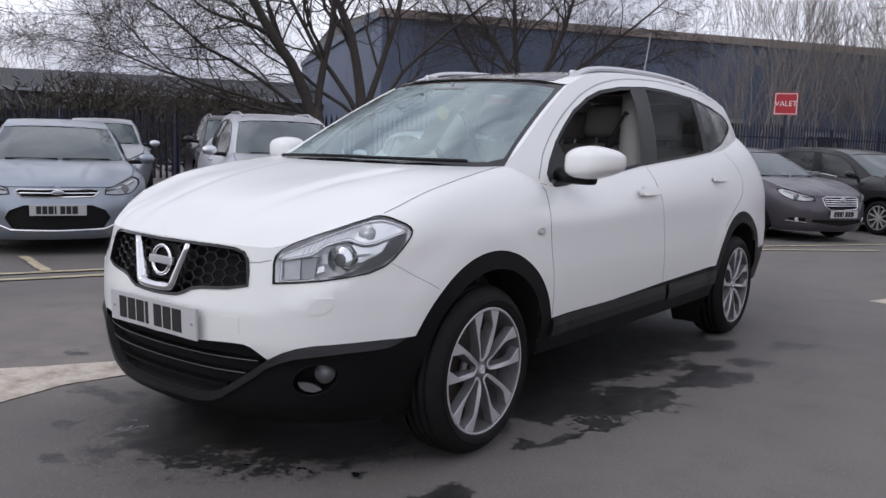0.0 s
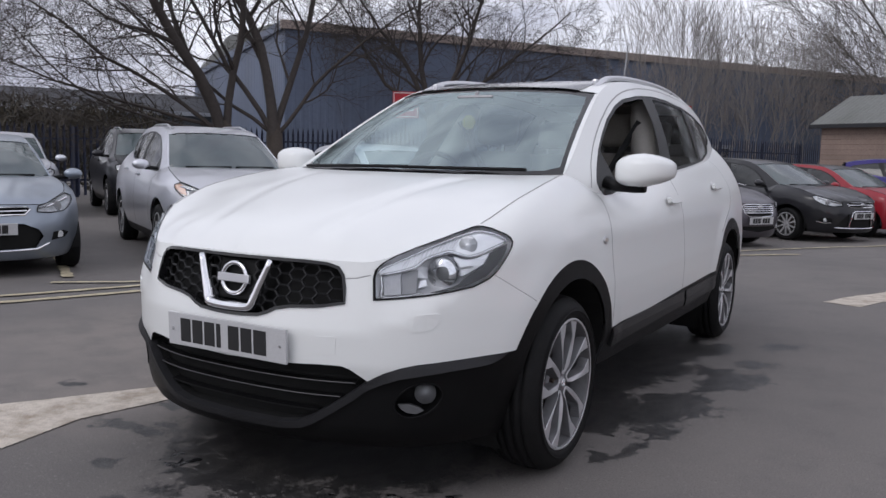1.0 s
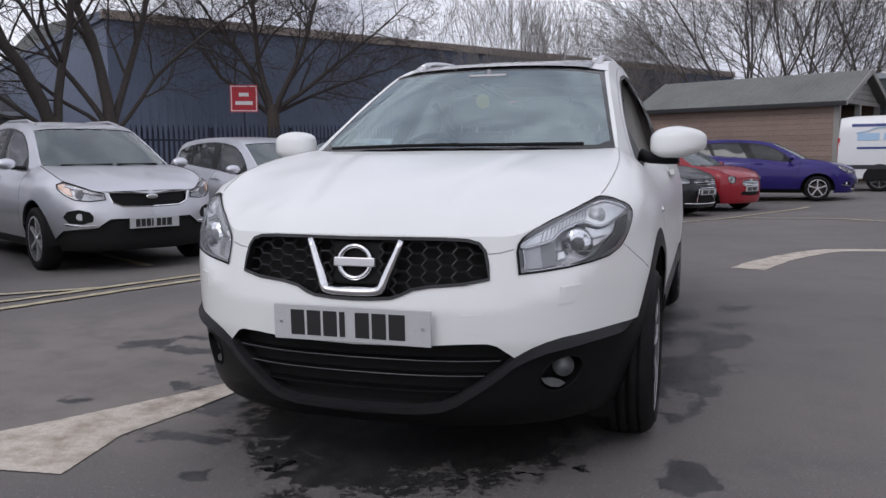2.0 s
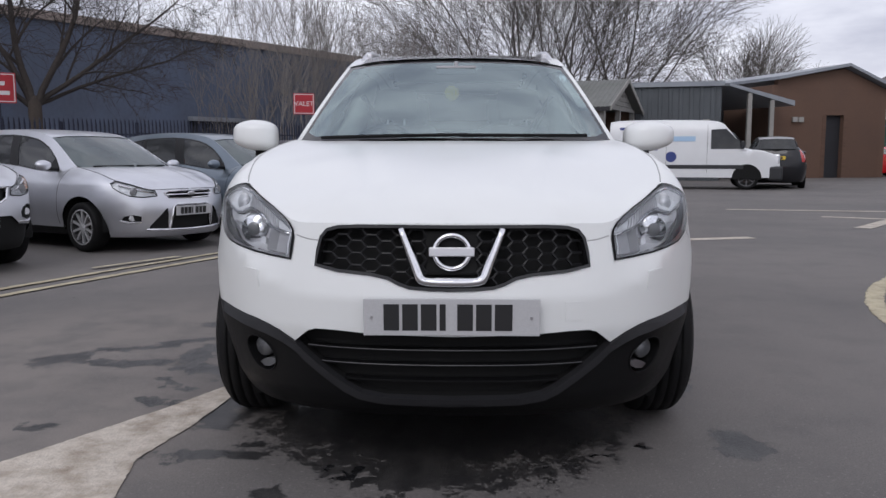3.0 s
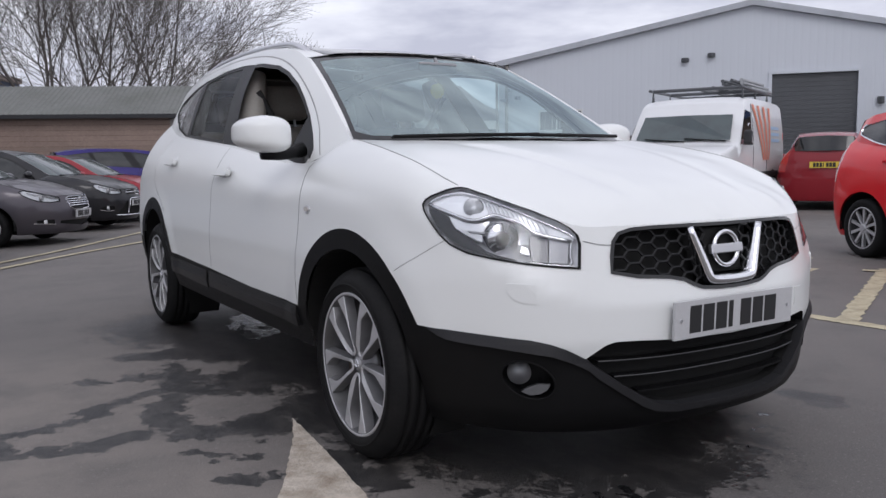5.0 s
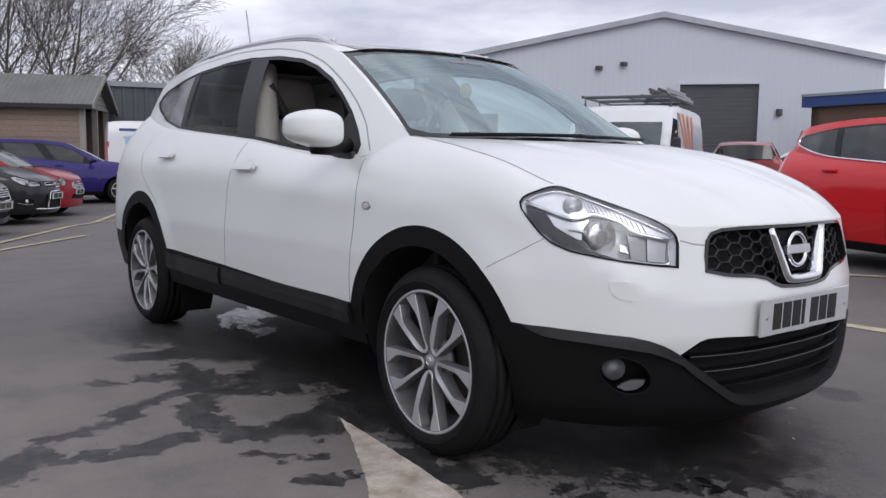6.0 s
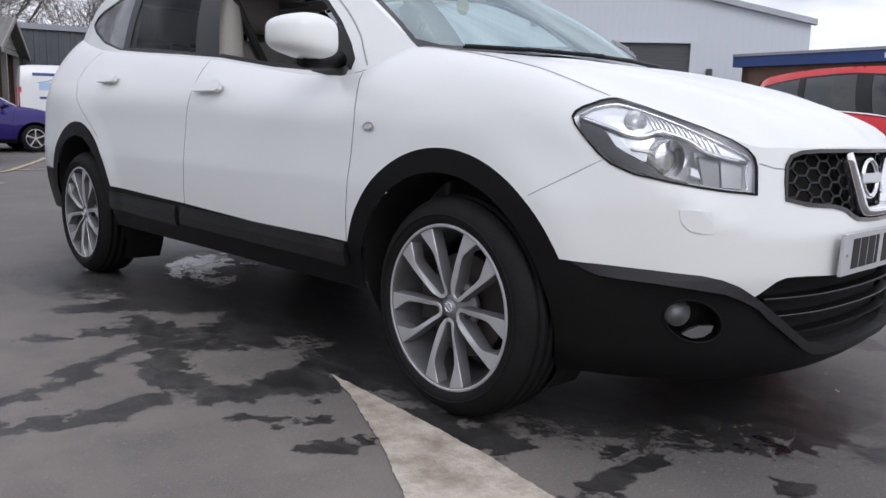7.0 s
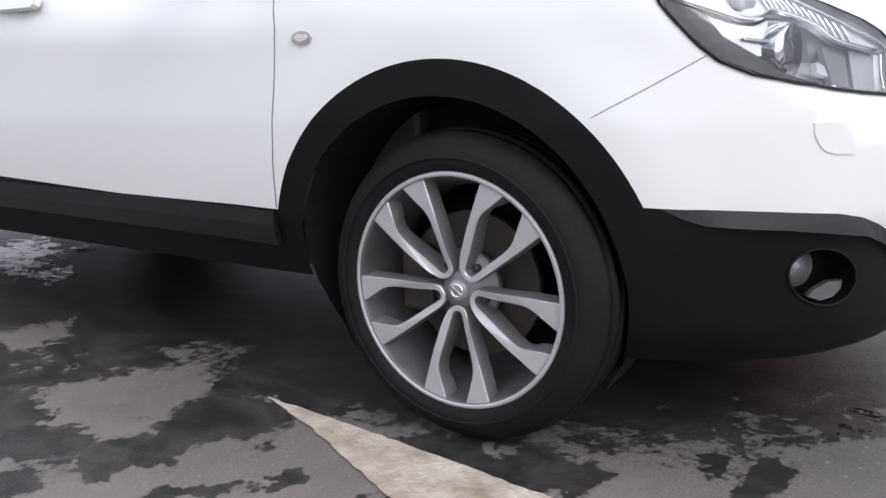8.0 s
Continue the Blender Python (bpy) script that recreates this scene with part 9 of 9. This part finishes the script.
    q = [bm.verts.new(p) for p in ((-0.82, 0.02, 1.30), (0.82, 0.02, 1.30), (0.77, 0.42, 1.74), (0, 0.40, 1.75), (-0.77, 0.42, 1.74))]
    bm.faces.new(q)
    part("windscreen", bm, PARKED_GLASS, v)
    for xx in (-0.35, 0.35):
        bm = bmesh.new()
        add_tube(bm, [(xx + 0.4, 0.0, 1.28), (xx - 0.3, 0.03, 1.34)], 0.010, 5)
        part("wiper", bm, BLACK_PLASTIC, v)
    hold = empty("plate_holder", pose(0, -1.03, 0.50))
    hold.parent = v
    plate(hold)
    if rack:
        r = tagged(empty("roof_rack"), "steel roof rack loaded with ladders")
        r.parent = v
        for yy in (0.95, 2.0, 3.1):
            bm = bmesh.new()
            add_tube(bm, [(-0.80, yy, 2.02), (-0.80, yy, 2.24), (0.80, yy, 2.24), (0.80, yy, 2.02)], 0.032, 6)
            part("cross_bar", bm, SHUTTER, r)
        for xx in (-0.80, 0.80):
            bm = bmesh.new()
            add_tube(bm, [(xx, 0.75, 2.24), (xx, 3.5, 2.24)], 0.030, 6)
            part("side_bar", bm, SHUTTER, r)
        for k, (xx, zz) in enumerate(((0.15, 2.30), (0.50, 2.30), (0.30, 2.37), (0.62, 2.38), (0.42, 2.44), (-0.10, 2.31), (0.22, 2.45), (0.55, 2.46), (-0.25, 2.33), (0.68, 2.31))):
            bm = bmesh.new()
            add_tube(bm, [(xx, 1.5 + 0.07 * k, zz), (xx + 0.03, 3.7 + 0.08 * (k % 6), zz + 0.02)], 0.036, 6)
            part("ladder_rail", bm, POLE_GREY if k % 2 else SHUTTER, r)
        for k in range(6):
            bm = bmesh.new()
            add_tube(bm, [(0.15, 1.8 + 0.35 * k, 2.31), (0.52, 1.8 + 0.35 * k, 2.31)], 0.014, 5)
            part("ladder_rung", bm, POLE_GREY, r)
        for k, (a0, a1) in enumerate(((1.30, 2.05), (1.75, 2.20), (2.25, 2.35), (2.75, 2.5))):
            for s in (1,):
                bm = bmesh.new()
                prev = None
                for f in np.linspace(0, 1, 9):
                    z, mid, w = 0.95 + 1.0 * f, a1 + (a0 - a1) * f, 0.045 + 0.06 * f
                    pair = [bm.verts.new((s * (half(a, z) + 0.009), a, z)) for a in (mid - w, mid + w)]
                    if prev:
                        bm.faces.new((prev[0], prev[1], pair[1], pair[0]))
                    prev = pair
                part("orange_stripe", bm, ORANGE, v, "orange vinyl stripe")
        for k in range(3):
            bm = bmesh.new()
            q = [bm.verts.new((half(2.9, b) + 0.008, a, b)) for a, b in ((2.75, 1.30 + 0.12 * k), (3.6, 1.30 + 0.12 * k), (3.6, 1.36 + 0.12 * k), (2.75, 1.36 + 0.12 * k))]
            bm.faces.new(q)
            part("lettering_bar", bm, SKY_VINYL, v)
    if lettered:
        for s in (1, -1):
            for y0, y1, z0, z1, m in ((3.75, 2.55, 1.80, 1.88, NAVY_VINYL), (3.6, 3.05, 1.42, 1.62, SKY_VINYL), (2.95, 2.45, 1.42, 1.62, SKY_VINYL), (2.3, 1.5, 1.45, 1.60, SKY_VINYL), (3.6, 2.6, 1.18, 1.24, NAVY_VINYL)):
                bm = bmesh.new()
                q = [bm.verts.new((s * (half(2, b) + 0.008), a, b)) for a, b in ((y0, z0), (y1, z0), (y1, z1), (y0, z1))]
                bm.faces.new(q)
                part("lettering_bar", bm, m, v)
            bm = bmesh.new()
            add_tube(bm, [(s * (half(2, 1.7) + 0.01), a, b) for a, b in ((3.65, 1.62), (3.4, 1.66), (3.15, 1.76), (2.75, 1.77), (2.5, 1.67), (2.3, 1.63))], 0.014, 5)
            part("outline_stripe", bm, SKY_VINYL, v)
            bm = bmesh.new()
            add_tube(bm, [(s * (half(2.9, 1.0) - 0.01), 2.2, 0.98), (s * (half(2.9, 1.0) + 0.008), 2.2, 0.98)], 0.16, 20)
            part("round_badge", bm, NAVY_VINYL, v)
    return v


van("panel_van", "white panel van with orange stripes and a loaded roof rack", 9.0, 7.5, 206, True, False)
van("panel_van", "white panel van with pale blue side graphics", 8.8, 22.4, -14, False, True)

# bits of litter and loose stones on the tarmac
rng = random.Random(77)
STONE = mat("pale_stone_chips", (0.42, 0.42, 0.42), 0.8, vary=0.3)
for cx, cy in ((-0.05, 2.48), (-0.02, 2.44)):
    bm = bmesh.new()
    bmesh.ops.create_icosphere(bm, subdivisions=1, radius=0.022, matrix=Matrix.Translation((cx, cy, 0.006)) @ Matrix.Rotation(rng.uniform(0, 3), 4, "Z") @ Matrix.Diagonal((1.3, 0.8, 0.3, 1)))
    o = part("stone_chip", bm, STONE, None)
    tagged(o, "small pale chip lying on the tarmac", "stone")
